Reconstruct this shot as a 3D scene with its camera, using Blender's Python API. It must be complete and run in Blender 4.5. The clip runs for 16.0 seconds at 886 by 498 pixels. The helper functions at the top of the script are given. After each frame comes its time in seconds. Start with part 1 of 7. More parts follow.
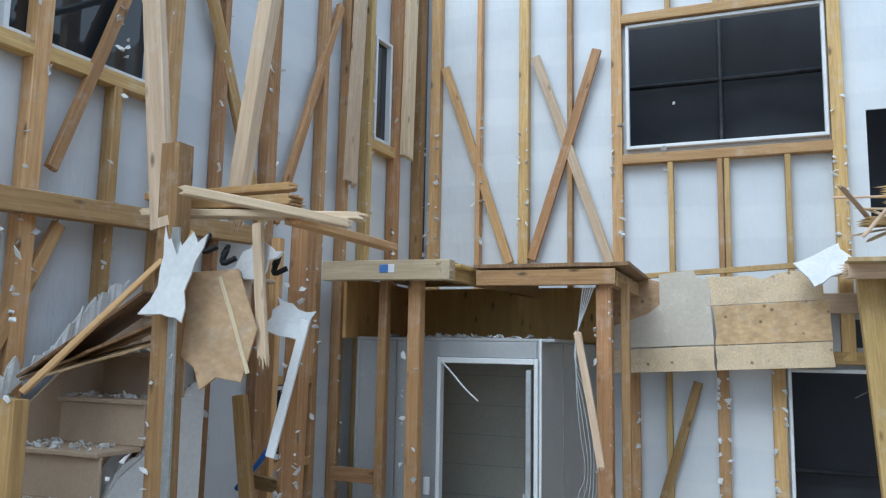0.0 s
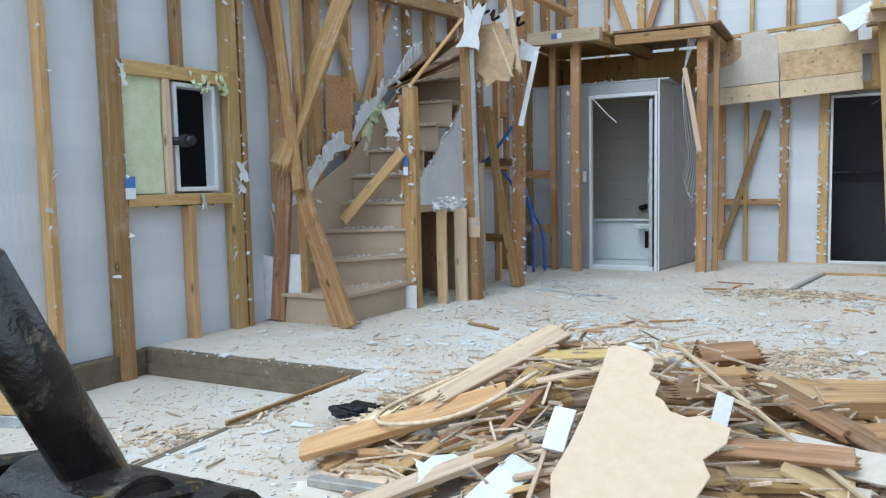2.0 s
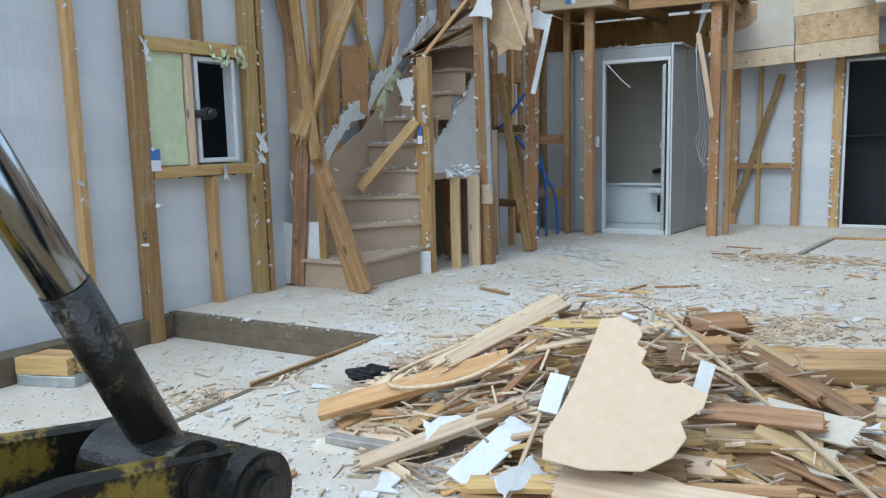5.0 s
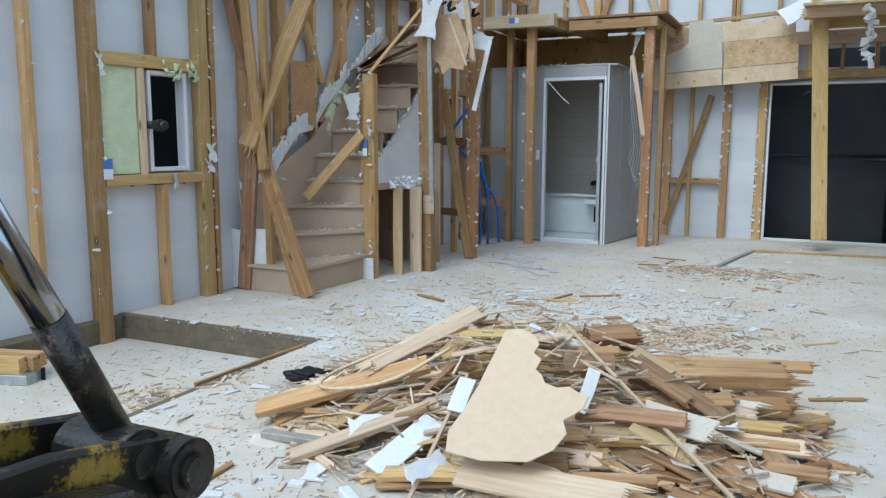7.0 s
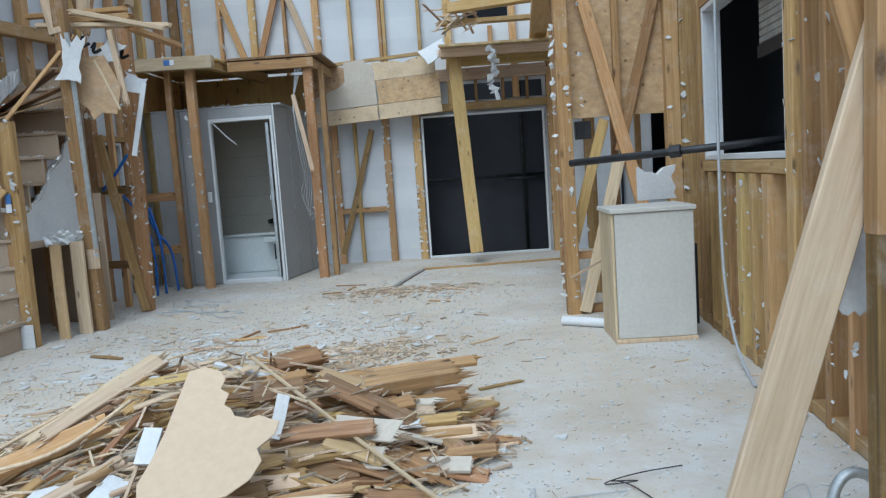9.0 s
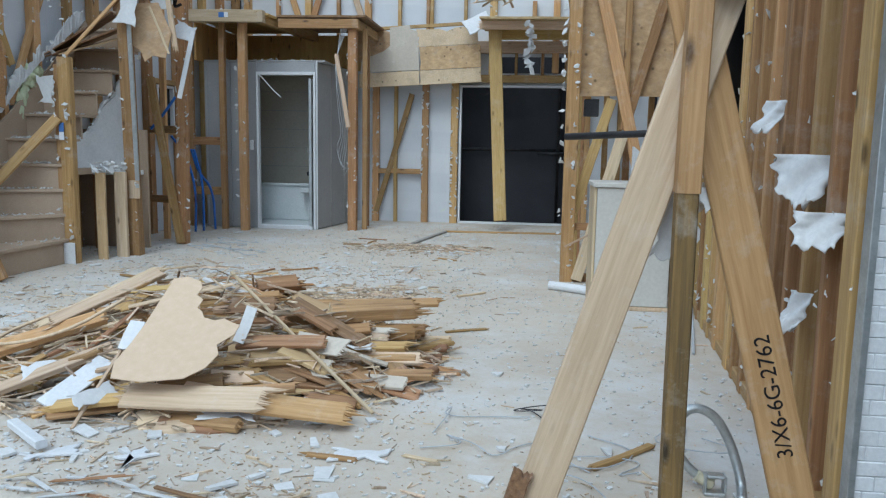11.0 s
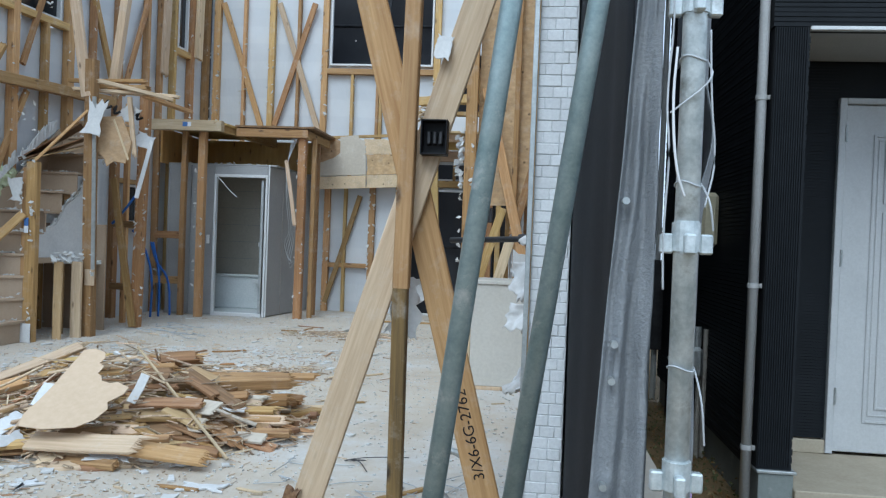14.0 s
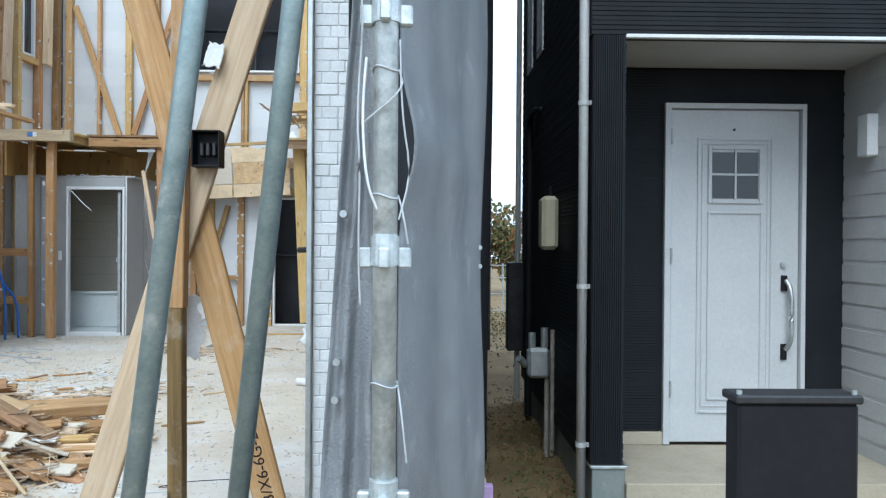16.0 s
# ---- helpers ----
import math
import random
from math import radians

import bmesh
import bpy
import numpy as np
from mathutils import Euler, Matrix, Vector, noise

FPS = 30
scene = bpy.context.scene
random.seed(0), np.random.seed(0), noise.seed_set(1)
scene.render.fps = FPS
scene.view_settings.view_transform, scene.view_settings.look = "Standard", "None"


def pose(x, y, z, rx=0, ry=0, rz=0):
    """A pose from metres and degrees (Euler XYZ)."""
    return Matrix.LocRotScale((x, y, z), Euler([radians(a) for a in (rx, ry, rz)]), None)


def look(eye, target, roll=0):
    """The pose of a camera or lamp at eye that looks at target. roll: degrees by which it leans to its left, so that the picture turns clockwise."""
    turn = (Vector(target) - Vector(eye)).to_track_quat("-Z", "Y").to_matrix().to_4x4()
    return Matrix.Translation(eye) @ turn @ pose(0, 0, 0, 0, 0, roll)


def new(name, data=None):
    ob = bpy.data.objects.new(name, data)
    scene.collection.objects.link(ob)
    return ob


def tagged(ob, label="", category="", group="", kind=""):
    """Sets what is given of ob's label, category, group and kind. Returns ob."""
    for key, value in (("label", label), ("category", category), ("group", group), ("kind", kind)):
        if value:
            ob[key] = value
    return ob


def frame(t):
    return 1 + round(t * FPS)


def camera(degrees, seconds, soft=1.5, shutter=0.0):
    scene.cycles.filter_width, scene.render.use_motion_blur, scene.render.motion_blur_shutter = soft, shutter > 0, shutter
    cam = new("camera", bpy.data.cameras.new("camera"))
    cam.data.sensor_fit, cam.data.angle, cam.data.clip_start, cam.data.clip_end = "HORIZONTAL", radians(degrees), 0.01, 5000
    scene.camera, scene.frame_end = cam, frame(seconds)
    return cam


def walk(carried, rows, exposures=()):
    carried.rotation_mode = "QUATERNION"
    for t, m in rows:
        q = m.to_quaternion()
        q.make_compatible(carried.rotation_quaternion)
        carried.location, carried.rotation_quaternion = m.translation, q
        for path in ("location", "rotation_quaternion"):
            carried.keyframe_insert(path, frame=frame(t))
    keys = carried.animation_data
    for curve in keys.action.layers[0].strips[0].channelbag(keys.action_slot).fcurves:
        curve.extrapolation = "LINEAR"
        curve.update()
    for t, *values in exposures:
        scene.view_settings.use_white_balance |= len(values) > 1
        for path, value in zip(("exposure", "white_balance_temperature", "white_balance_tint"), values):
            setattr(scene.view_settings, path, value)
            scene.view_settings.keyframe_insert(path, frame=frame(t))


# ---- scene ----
EXPOSURES = [(0, 0.38, 5500, 1), (1, 0.84, 5540, 1), (1.5, 0.86, 5540, 1), (2, 0.5, 5540, 1), (4, 0.36, 5540, 1), (7, 0.35, 5540, 1), (9, 0.18, 5540, 1), (12, 0.1, 5540, 1), (13, 0.08, 5540, 1), (14, 0.18, 5540, 1), (14.8, 0.48, 5620, 1), (16, 0.62, 5700, 1)]
cam = camera(60.1, 16.0, soft=1.25)
PATH = [
    (0, 5.327, 8.131, 2.026, 21.23, 7.48, -1.10),
    (0.3, 5.350, 7.811, 1.931, 20.37, 4.63, -0.71),
    (0.6, 5.502, 7.102, 1.742, 19.96, 2.48, -0.73),
    (0.9, 5.686, 6.389, 1.541, 22.39, 1.14, -0.83),
    (1.2, 5.951, 5.432, 1.262, 24.92, -2.19, -0.45),
    (1.5, 6.006, 5.009, 1.211, 26.41, -3.85, -0.28),
    (2, 5.740, 4.900, 1.020, 27.20, -4.91, 1.16),
    (2.5, 5.740, 4.900, 1.020, 28.69, -6.71, 1.73),
    (3, 5.740, 4.900, 1.020, 29.12, -6.90, 1.76),
    (3.5, 5.740, 4.900, 1.020, 28.96, -7.07, 1.75),
    (4, 5.740, 4.900, 1.020, 29.03, -7.84, 1.75),
    (6.3, 6.124, 4.506, 1.236, 26.93, -8.26, -0.13),
    (6.5, 6.138, 4.502, 1.234, 26.43, -8.32, -0.30),
    (7, 6.144, 4.503, 1.231, 25.45, -8.09, -0.15),
    (7.5, 6.188, 4.467, 1.245, 22.34, -7.61, -0.12),
    (8, 6.170, 4.440, 1.238, 15.55, -6.85, 0.15),
    (8.5, 6.158, 4.430, 1.232, 8.62, -6.11, 0.31),
    (9, 6.224, 4.407, 1.196, 1.75, -5.91, 3.90),
    (9.5, 6.300, 4.356, 1.176, 0.50, -7.61, 4.41),
    (9.7, 6.354, 4.338, 1.166, 1.67, -6.49, 3.02),
    (11.8, 6.790, 3.738, 1.102, 10.64, -8.71, -4.09),
    (11.9, 6.760, 3.703, 1.099, 11.62, -7.61, -4.87),
    (12, 6.767, 3.668, 1.089, 12.97, -6.40, -5.11),
    (12.5, 6.838, 3.446, 1.108, 19.50, -7.86, -1.75),
    (13, 7.080, 3.349, 1.115, 22.73, -4.78, -2.70),
    (13.2, 7.213, 3.341, 1.128, 21.67, -5.65, -5.10),
    (13.5, 7.385, 3.323, 1.162, 15.83, -4.17, -5.19),
    (14, 7.555, 3.213, 1.192, 6.23, -0.79, -2.19),
    (14.5, 7.689, 3.177, 1.217, 1.27, -0.91, -1.03),
    (15, 7.841, 3.233, 1.220, -0.69, -1.44, -2.04),
    (15.5, 7.946, 3.287, 1.220, -0.65, -1.70, -1.20),
    (16, 7.994, 3.292, 1.227, -1.04, -0.26, -0.43),
]
walk(cam, [(t, pose(x, y, z, 90 + pitch, roll, yaw)) for t, x, y, z, yaw, pitch, roll in PATH], EXPOSURES)

# world, sun, exposure: bright overcast sky over an open, half-demolished house
world = bpy.data.worlds.new("world")
scene.world = world
world.use_nodes = True
wn = world.node_tree
sky = wn.nodes.new("ShaderNodeTexSky")
sky.sky_type, sky.sun_disc = "NISHITA", False
sky.sun_elevation, sky.sun_rotation = radians(50), radians(194)
sky.air_density, sky.dust_density, sky.ozone_density = 1.0, 4.0, 1.0
haze = wn.nodes.new("ShaderNodeMixRGB")
haze.inputs["Fac"].default_value = 0.8
haze.inputs["Color2"].default_value = (8.9, 9.8, 11.2, 1)
wn.links.new(sky.outputs["Color"], haze.inputs["Color1"])
wn.links.new(haze.outputs["Color"], wn.nodes["Background"].inputs["Color"])
wn.nodes["Background"].inputs["Strength"].default_value = 0.125
sun = new("sun", bpy.data.lights.new("sun", "SUN"))
sun.data.energy, sun.data.angle, sun.data.color = 1.4, radians(35), (1.0, 0.985, 0.96)
sun.matrix_world = look((-3, -12, 15), (0, 0, 0))


# ---- materials ----
def mat_base(name, rough=0.7, metal=0.0):
    m = bpy.data.materials.new(name)
    m.use_nodes = True
    t = m.node_tree
    b = t.nodes["Principled BSDF"]
    b.inputs["Roughness"].default_value = rough
    b.inputs["Metallic"].default_value = metal
    return m, t, b


def node(t, kind, **values):
    n = t.nodes.new(kind)
    for k, v in values.items():
        n.inputs[k.replace("_", " ")].default_value = v
    return n


def ramp(t, fac, stops):
    n = t.nodes.new("ShaderNodeValToRGB")
    el = n.color_ramp.elements
    while len(el) < len(stops):
        el.new(0.5)
    for e, (p, c) in zip(el, stops):
        e.position, e.color = p, (*c, 1) if len(c) == 3 else c
    t.links.new(fac, n.inputs["Fac"])
    return n.outputs["Color"]


def coords(t, scale, source="Object"):
    tc = t.nodes.new("ShaderNodeTexCoord")
    mp = t.nodes.new("ShaderNodeMapping")
    mp.inputs["Scale"].default_value = scale
    t.links.new(tc.outputs[source], mp.inputs["Vector"])
    return mp.outputs["Vector"]


def noise_fac(t, vec, scale, detail=6, rough=0.6):
    n = node(t, "ShaderNodeTexNoise", Scale=scale, Detail=detail, Roughness=rough)
    t.links.new(vec, n.inputs["Vector"])
    return n.outputs["Fac"]


def mix(t, fac, a, b, mode="MIX"):
    n = t.nodes.new("ShaderNodeMixRGB")
    n.blend_type = mode
    for sock, v in (("Fac", fac), ("Color1", a), ("Color2", b)):
        if isinstance(v, (int, float)):
            n.inputs[sock].default_value = v
        elif isinstance(v, tuple):
            n.inputs[sock].default_value = (*v, 1)
        else:
            t.links.new(v, n.inputs[sock])
    return n.outputs["Color"]


def bump(t, b, fac, strength, distance=0.002):
    n = node(t, "ShaderNodeBump", Strength=strength, Distance=distance)
    t.links.new(fac, n.inputs["Height"])
    t.links.new(n.outputs["Normal"], b.inputs["Normal"])


def spread(t, colour, hue=0.02, value=0.3, island=False):
    """Varies a colour from one object (or one loose piece) to the next."""
    if island:
        rnd = t.nodes.new("ShaderNodeNewGeometry").outputs["Random Per Island"]
    else:
        rnd = t.nodes.new("ShaderNodeObjectInfo").outputs["Random"]
    mr = node(t, "ShaderNodeMapRange", To_Min=1 - value, To_Max=1 + value)
    t.links.new(rnd, mr.inputs["Value"])
    mh = node(t, "ShaderNodeMapRange", To_Min=0.5 - hue, To_Max=0.5 + hue)
    mul = t.nodes.new("ShaderNodeMath")
    mul.operation = "MULTIPLY"
    mul.inputs[1].default_value = 7.31
    fr = t.nodes.new("ShaderNodeMath")
    fr.operation = "FRACT"
    t.links.new(rnd, mul.inputs[0])
    t.links.new(mul.outputs[0], fr.inputs[0])
    t.links.new(fr.outputs[0], mh.inputs["Value"])
    hs = t.nodes.new("ShaderNodeHueSaturation")
    t.links.new(colour, hs.inputs["Color"])
    t.links.new(mr.outputs["Result"], hs.inputs["Value"])
    t.links.new(mh.outputs["Result"], hs.inputs["Hue"])
    return hs.outputs["Color"]


def wood(name, dark, light, value=0.22, island=False, grain=(38, 38, 1.6), knots=True, dust=0.25, rough=0.72, stain=0.55):
    m, t, b = mat_base(name, rough)
    v = coords(t, grain)
    g = noise_fac(t, v, 1.6, 8, 0.62)
    col = ramp(t, g, [(0.3, dark), (0.52, tuple((a + c) / 2 for a, c in zip(dark, light))), (0.72, light)])
    if knots:
        kv = coords(t, (9, 9, 3.2))
        vo = node(t, "ShaderNodeTexVoronoi", Scale=1.0)
        t.links.new(kv, vo.inputs["Vector"])
        kf = ramp(t, vo.outputs["Distance"], [(0.06, (1, 1, 1)), (0.16, (0, 0, 0))])
        col = mix(t, kf, col, tuple(c * 0.35 for c in dark))
    col = spread(t, col, 0.012, value, island)
    dv = coords(t, (1, 1, 1))
    sf = ramp(t, noise_fac(t, coords(t, (5, 5, 0.8)), 1.0, 6, 0.7), [(0.46, (0, 0, 0)), (0.72, (stain, stain, stain))])
    col = mix(t, sf, col, tuple(c * 0.55 for c in dark))
    df = ramp(t, noise_fac(t, dv, 9, 6, 0.7), [(0.52, (0, 0, 0)), (0.75, (dust, dust, dust))])
    col = mix(t, df, col, (0.66, 0.64, 0.6))
    t.links.new(col, b.inputs["Base Color"])
    bump(t, b, g, 0.35, 0.003)
    return m


def mottled(name, a, b_col, scale=4.0, fine=60.0, rough=0.75, metal=0.0, bumpy=0.25, stain=None, dist=0.003, value=0.0, spec=0.5):
    """A plain surface with broad and fine variation, and stains of another colour."""
    m, t, b = mat_base(name, rough, metal)
    b.inputs["Specular IOR Level"].default_value = spec
    v = coords(t, (1, 1, 1))
    big = noise_fac(t, v, scale, 6, 0.65)
    small = noise_fac(t, v, fine, 4, 0.6)
    col = ramp(t, big, [(0.35, a), (0.68, b_col)])
    col = mix(t, 0.25, col, ramp(t, small, [(0.3, tuple(c * 0.6 for c in a)), (0.7, b_col)]))
    if stain:
        s_col, lo, hi, s_scale = stain
        s = ramp(t, noise_fac(t, v, s_scale, 8, 0.7), [(lo, (0, 0, 0)), (hi, (1, 1, 1))])
        col = mix(t, s, col, s_col)
    if value:
        col = spread(t, col, 0.005, value)
    t.links.new(col, b.inputs["Base Color"])
    bump(t, b, mix(t, 0.5, big, small), bumpy, dist)
    return m


PINE = wood("pine", (0.37, 0.212, 0.078), (0.59, 0.39, 0.172))
OLD_PINE = wood("old_pine", (0.25, 0.132, 0.048), (0.45, 0.272, 0.116), dust=0.25)
PALE_PINE = wood("pale_pine", (0.49, 0.355, 0.225), (0.68, 0.535, 0.37), 0.18)
LVL = wood("laminated_timber", (0.44, 0.275, 0.10), (0.62, 0.42, 0.18), 0.12, grain=(60, 60, 2.5))
OCHRE = wood("ochre_boarding", (0.52, 0.33, 0.10), (0.66, 0.44, 0.16), 0.1, grain=(9, 9, 1.2), dust=0.1)
STREAKED = wood("water_stained_pine", (0.10, 0.065, 0.025), (0.30, 0.185, 0.06), 0.1, dust=0.3)
RUST_WOOD = wood("rough_red_wood", (0.17, 0.085, 0.038), (0.43, 0.255, 0.125), 0.35, dust=0.2)
PLY = wood("plywood", (0.41, 0.275, 0.135), (0.60, 0.43, 0.235), 0.12, grain=(9, 14, 1.4))
VENEER = wood("pale_veneer", (0.53, 0.40, 0.265), (0.60, 0.465, 0.325), 0.06, grain=(14, 14, 1.0), knots=False, dust=0.0, stain=0.06)
MDF = mottled("stair_board", (0.40, 0.30, 0.21), (0.47, 0.365, 0.265), 3, 90, 0.6, bumpy=0.05)
SPLINTER = wood("splinters", (0.40, 0.29, 0.19), (0.64, 0.52, 0.38), 0.4, island=True, knots=False, dust=0.5)
CRUMB = mottled("plaster_crumbs", (0.56, 0.56, 0.55), (0.70, 0.70, 0.69), 6, 50)
GYPSUM = mottled("gypsum_board", (0.60, 0.60, 0.60), (0.72, 0.72, 0.71), 3, 40, 0.85, stain=((0.42, 0.38, 0.33), 0.66, 0.8, 5))
GYPSUM_BACK = mottled("gypsum_paper", (0.52, 0.46, 0.38), (0.60, 0.54, 0.45), 3, 40, 0.85, stain=((0.7, 0.68, 0.64), 0.6, 0.75, 6))
WHITE_PAPER = mottled("torn_wallpaper", (0.60, 0.61, 0.62), (0.72, 0.72, 0.72), 5, 60, 0.8)
DOOR_WHITE = mottled("door_paint", (0.50, 0.515, 0.53), (0.56, 0.575, 0.59), 3, 60, 0.45, bumpy=0.05)
WHITE = mottled("white_plastic", (0.66, 0.67, 0.68), (0.73, 0.74, 0.75), 3, 60, 0.4, bumpy=0.05)
BATH_GREY = mottled("bath_panel", (0.33, 0.335, 0.34), (0.39, 0.395, 0.40), 2, 50, 0.45, bumpy=0.05, stain=((0.52, 0.51, 0.48), 0.62, 0.85, 4))
BATH_TILE = mottled("bath_wall", (0.50, 0.46, 0.38), (0.58, 0.54, 0.46), 2, 30, 0.35, bumpy=0.05)
TUB = mottled("tub", (0.66, 0.70, 0.70), (0.74, 0.77, 0.77), 3, 40, 0.25, bumpy=0.02)
GALV = mottled("galvanised_steel", (0.42, 0.45, 0.46), (0.60, 0.63, 0.64), 14, 80, 0.42, 0.75, 0.2, stain=((0.25, 0.2, 0.16), 0.68, 0.8, 20))
PIPE = mottled("scaffold_tube", (0.22, 0.30, 0.31), (0.38, 0.45, 0.46), 14, 90, 0.42, 0.55, 0.25, stain=((0.55, 0.58, 0.58), 0.58, 0.72, 12))
PIPE_PALE = mottled("scaffold_post", (0.40, 0.45, 0.47), (0.72, 0.76, 0.77), 22, 90, 0.42, 0.5, 0.3, stain=((0.22, 0.22, 0.20), 0.56, 0.74, 9))
DARK_STEEL = mottled("dark_steel", (0.03, 0.03, 0.032), (0.07, 0.07, 0.075), 8, 60, 0.5, 0.6)
BLACK = mottled("black_plastic", (0.007, 0.007, 0.009), (0.014, 0.014, 0.017), 8, 60, 0.55, spec=0.25)
BLUE = mottled("blue_pipe", (0.02, 0.10, 0.42), (0.03, 0.16, 0.55), 8, 40, 0.4)
CREAM = mottled("cupboard_board", (0.55, 0.53, 0.485), (0.63, 0.61, 0.56), 2, 40, 0.6, bumpy=0.08, stain=((0.5, 0.46, 0.4), 0.64, 0.8, 5))
BRICK_BACK = mottled("siding_joint", (0.60, 0.62, 0.65), (0.70, 0.72, 0.74), 5, 80, 0.8)
CABLE = mottled("grey_cable", (0.40, 0.42, 0.44), (0.5, 0.52, 0.54), 8, 40, 0.5)
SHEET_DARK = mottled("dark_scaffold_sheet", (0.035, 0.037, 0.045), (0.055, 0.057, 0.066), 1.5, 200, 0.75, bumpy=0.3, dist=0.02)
# darker copy of the dark sheet, with the gap's shade put into its colour
SHEET_SHADED = mottled("shaded_scaffold_sheet", (0.007, 0.008, 0.011), (0.014, 0.016, 0.020), 1.5, 200, 0.7, bumpy=0.3, dist=0.02, spec=0.25)
# the pale patches are highlights on the sheet's wrinkles, put into its colour
SHEET_GREY = mottled("grey_scaffold_sheet", (0.18, 0.195, 0.215), (0.305, 0.32, 0.34), 2.6, 120, 0.45, bumpy=0.6, dist=0.016, stain=((0.42, 0.44, 0.46), 0.58, 0.75, 5))
STRAP = mottled("blue_tag", (0.06, 0.16, 0.45), (0.1, 0.22, 0.5), 8, 60, 0.6)
INSUL = mottled("green_insulation", (0.56, 0.62, 0.38), (0.70, 0.745, 0.53), 12, 80, 0.95, bumpy=0.8, dist=0.01)
CONCRETE = mottled("foundation_render", (0.19, 0.215, 0.205), (0.26, 0.285, 0.275), 3, 40, 0.9, stain=((0.45, 0.45, 0.43), 0.6, 0.8, 7))
KERB = mottled("kerb_board", (0.10, 0.078, 0.048), (0.17, 0.137, 0.092), 9, 60, 0.85, bumpy=0.5, stain=((0.36, 0.34, 0.30), 0.64, 0.78, 12))
DIRT = mottled("dirt", (0.13, 0.085, 0.036), (0.25, 0.172, 0.085), 1.4, 40, 0.95, bumpy=0.8, dist=0.02, stain=((0.10, 0.12, 0.05), 0.6, 0.72, 2.5))
HOUSE_DARK = mottled("dark_siding", (0.006, 0.008, 0.011), (0.013, 0.016, 0.020), 3, 60, 0.7, bumpy=0.2, spec=0.25)
BEIGE_TILE = mottled("porch_tile", (0.37, 0.32, 0.24), (0.45, 0.40, 0.31), 4, 50, 0.7)
BEIGE_BOX = mottled("meter_cover", (0.50, 0.46, 0.32), (0.58, 0.54, 0.40), 4, 50, 0.5)
LAP = mottled("white_lap_siding", (0.44, 0.45, 0.45), (0.53, 0.53, 0.53), 3, 60, 0.6)
SIDING = mottled("white_brick_siding", (0.70, 0.72, 0.75), (0.80, 0.82, 0.84), 5, 80, 0.7, value=0.05)
# the lighter flecks are scattered highlights on the grease, painted into the colour
GREASE = mottled("greasy_black_steel", (0.014, 0.013, 0.012), (0.060, 0.055, 0.048), 9, 45, 0.28, 0.35, 1.0, stain=((0.22, 0.19, 0.14), 0.57, 0.68, 22), dist=0.008)
YELLOW = mottled("worn_yellow_paint", (0.46, 0.26, 0.012), (0.62, 0.36, 0.02), 3, 60, 0.4, 0.0, 0.15, stain=((0.02, 0.018, 0.015), 0.55, 0.62, 5))
WORN_EDGE = mottled("scraped_link", (0.30, 0.20, 0.03), (0.40, 0.28, 0.05), 4, 60, 0.5, 0.2, 0.4, stain=((0.014, 0.012, 0.010), 0.40, 0.47, 9))
WORN_STEEL = mottled("worn_steel", (0.05, 0.05, 0.05), (0.28, 0.26, 0.25), 22, 90, 0.45, 0.6, 0.5)
SOIL_STEEL = mottled("dusty_steel", (0.25, 0.23, 0.20), (0.45, 0.43, 0.39), 8, 60, 0.7, 0.3)
STICKER = mottled("paper_label", (0.72, 0.74, 0.78), (0.8, 0.82, 0.85), 8, 60, 0.7)
PURPLE = mottled("purple_paint", (0.42, 0.28, 0.50), (0.52, 0.36, 0.6), 8, 60, 0.7)


def chrome():
    m, t, b = mat_base("chrome_rod", 0.14, 1.0)
    v = coords(t, (1, 1, 0.2))
    t.links.new(ramp(t, noise_fac(t, v, 30), [(0.3, (0.30, 0.32, 0.35)), (0.7, (0.5, 0.52, 0.55))]), b.inputs["Base Color"])
    return m


def membrane():
    """White house wrap with soft wrinkles, faint grey bands and lime-green foam traces."""
    m, t, b = mat_base("house_wrap", 0.55)
    v = coords(t, (1, 1, 1))
    big = noise_fac(t, v, 1.3, 5, 0.6)
    col = ramp(t, big, [(0.3, (0.55, 0.575, 0.605)), (0.7, (0.66, 0.68, 0.705))])
    band = node(t, "ShaderNodeTexWave", Scale=0.55, Distortion=1.2, Detail=3.0)
    band.bands_direction = "Z"
    t.links.new(v, band.inputs["Vector"])
    col = mix(t, 0.12, col, ramp(t, band.outputs["Fac"], [(0.45, (0.42, 0.45, 0.52)), (0.6, (0.68, 0.70, 0.73))]))
    s = ramp(t, noise_fac(t, v, 2.2, 8, 0.7), [(0.66, (0, 0, 0)), (0.74, (0.5, 0.5, 0.5))])
    col = mix(t, s, col, (0.62, 0.72, 0.44))
    t.links.new(col, b.inputs["Base Color"])
    w = noise_fac(t, coords(t, (6, 6, 1.6)), 1.5, 6, 0.65)
    bump(t, b, w, 0.5, 0.02)
    return m


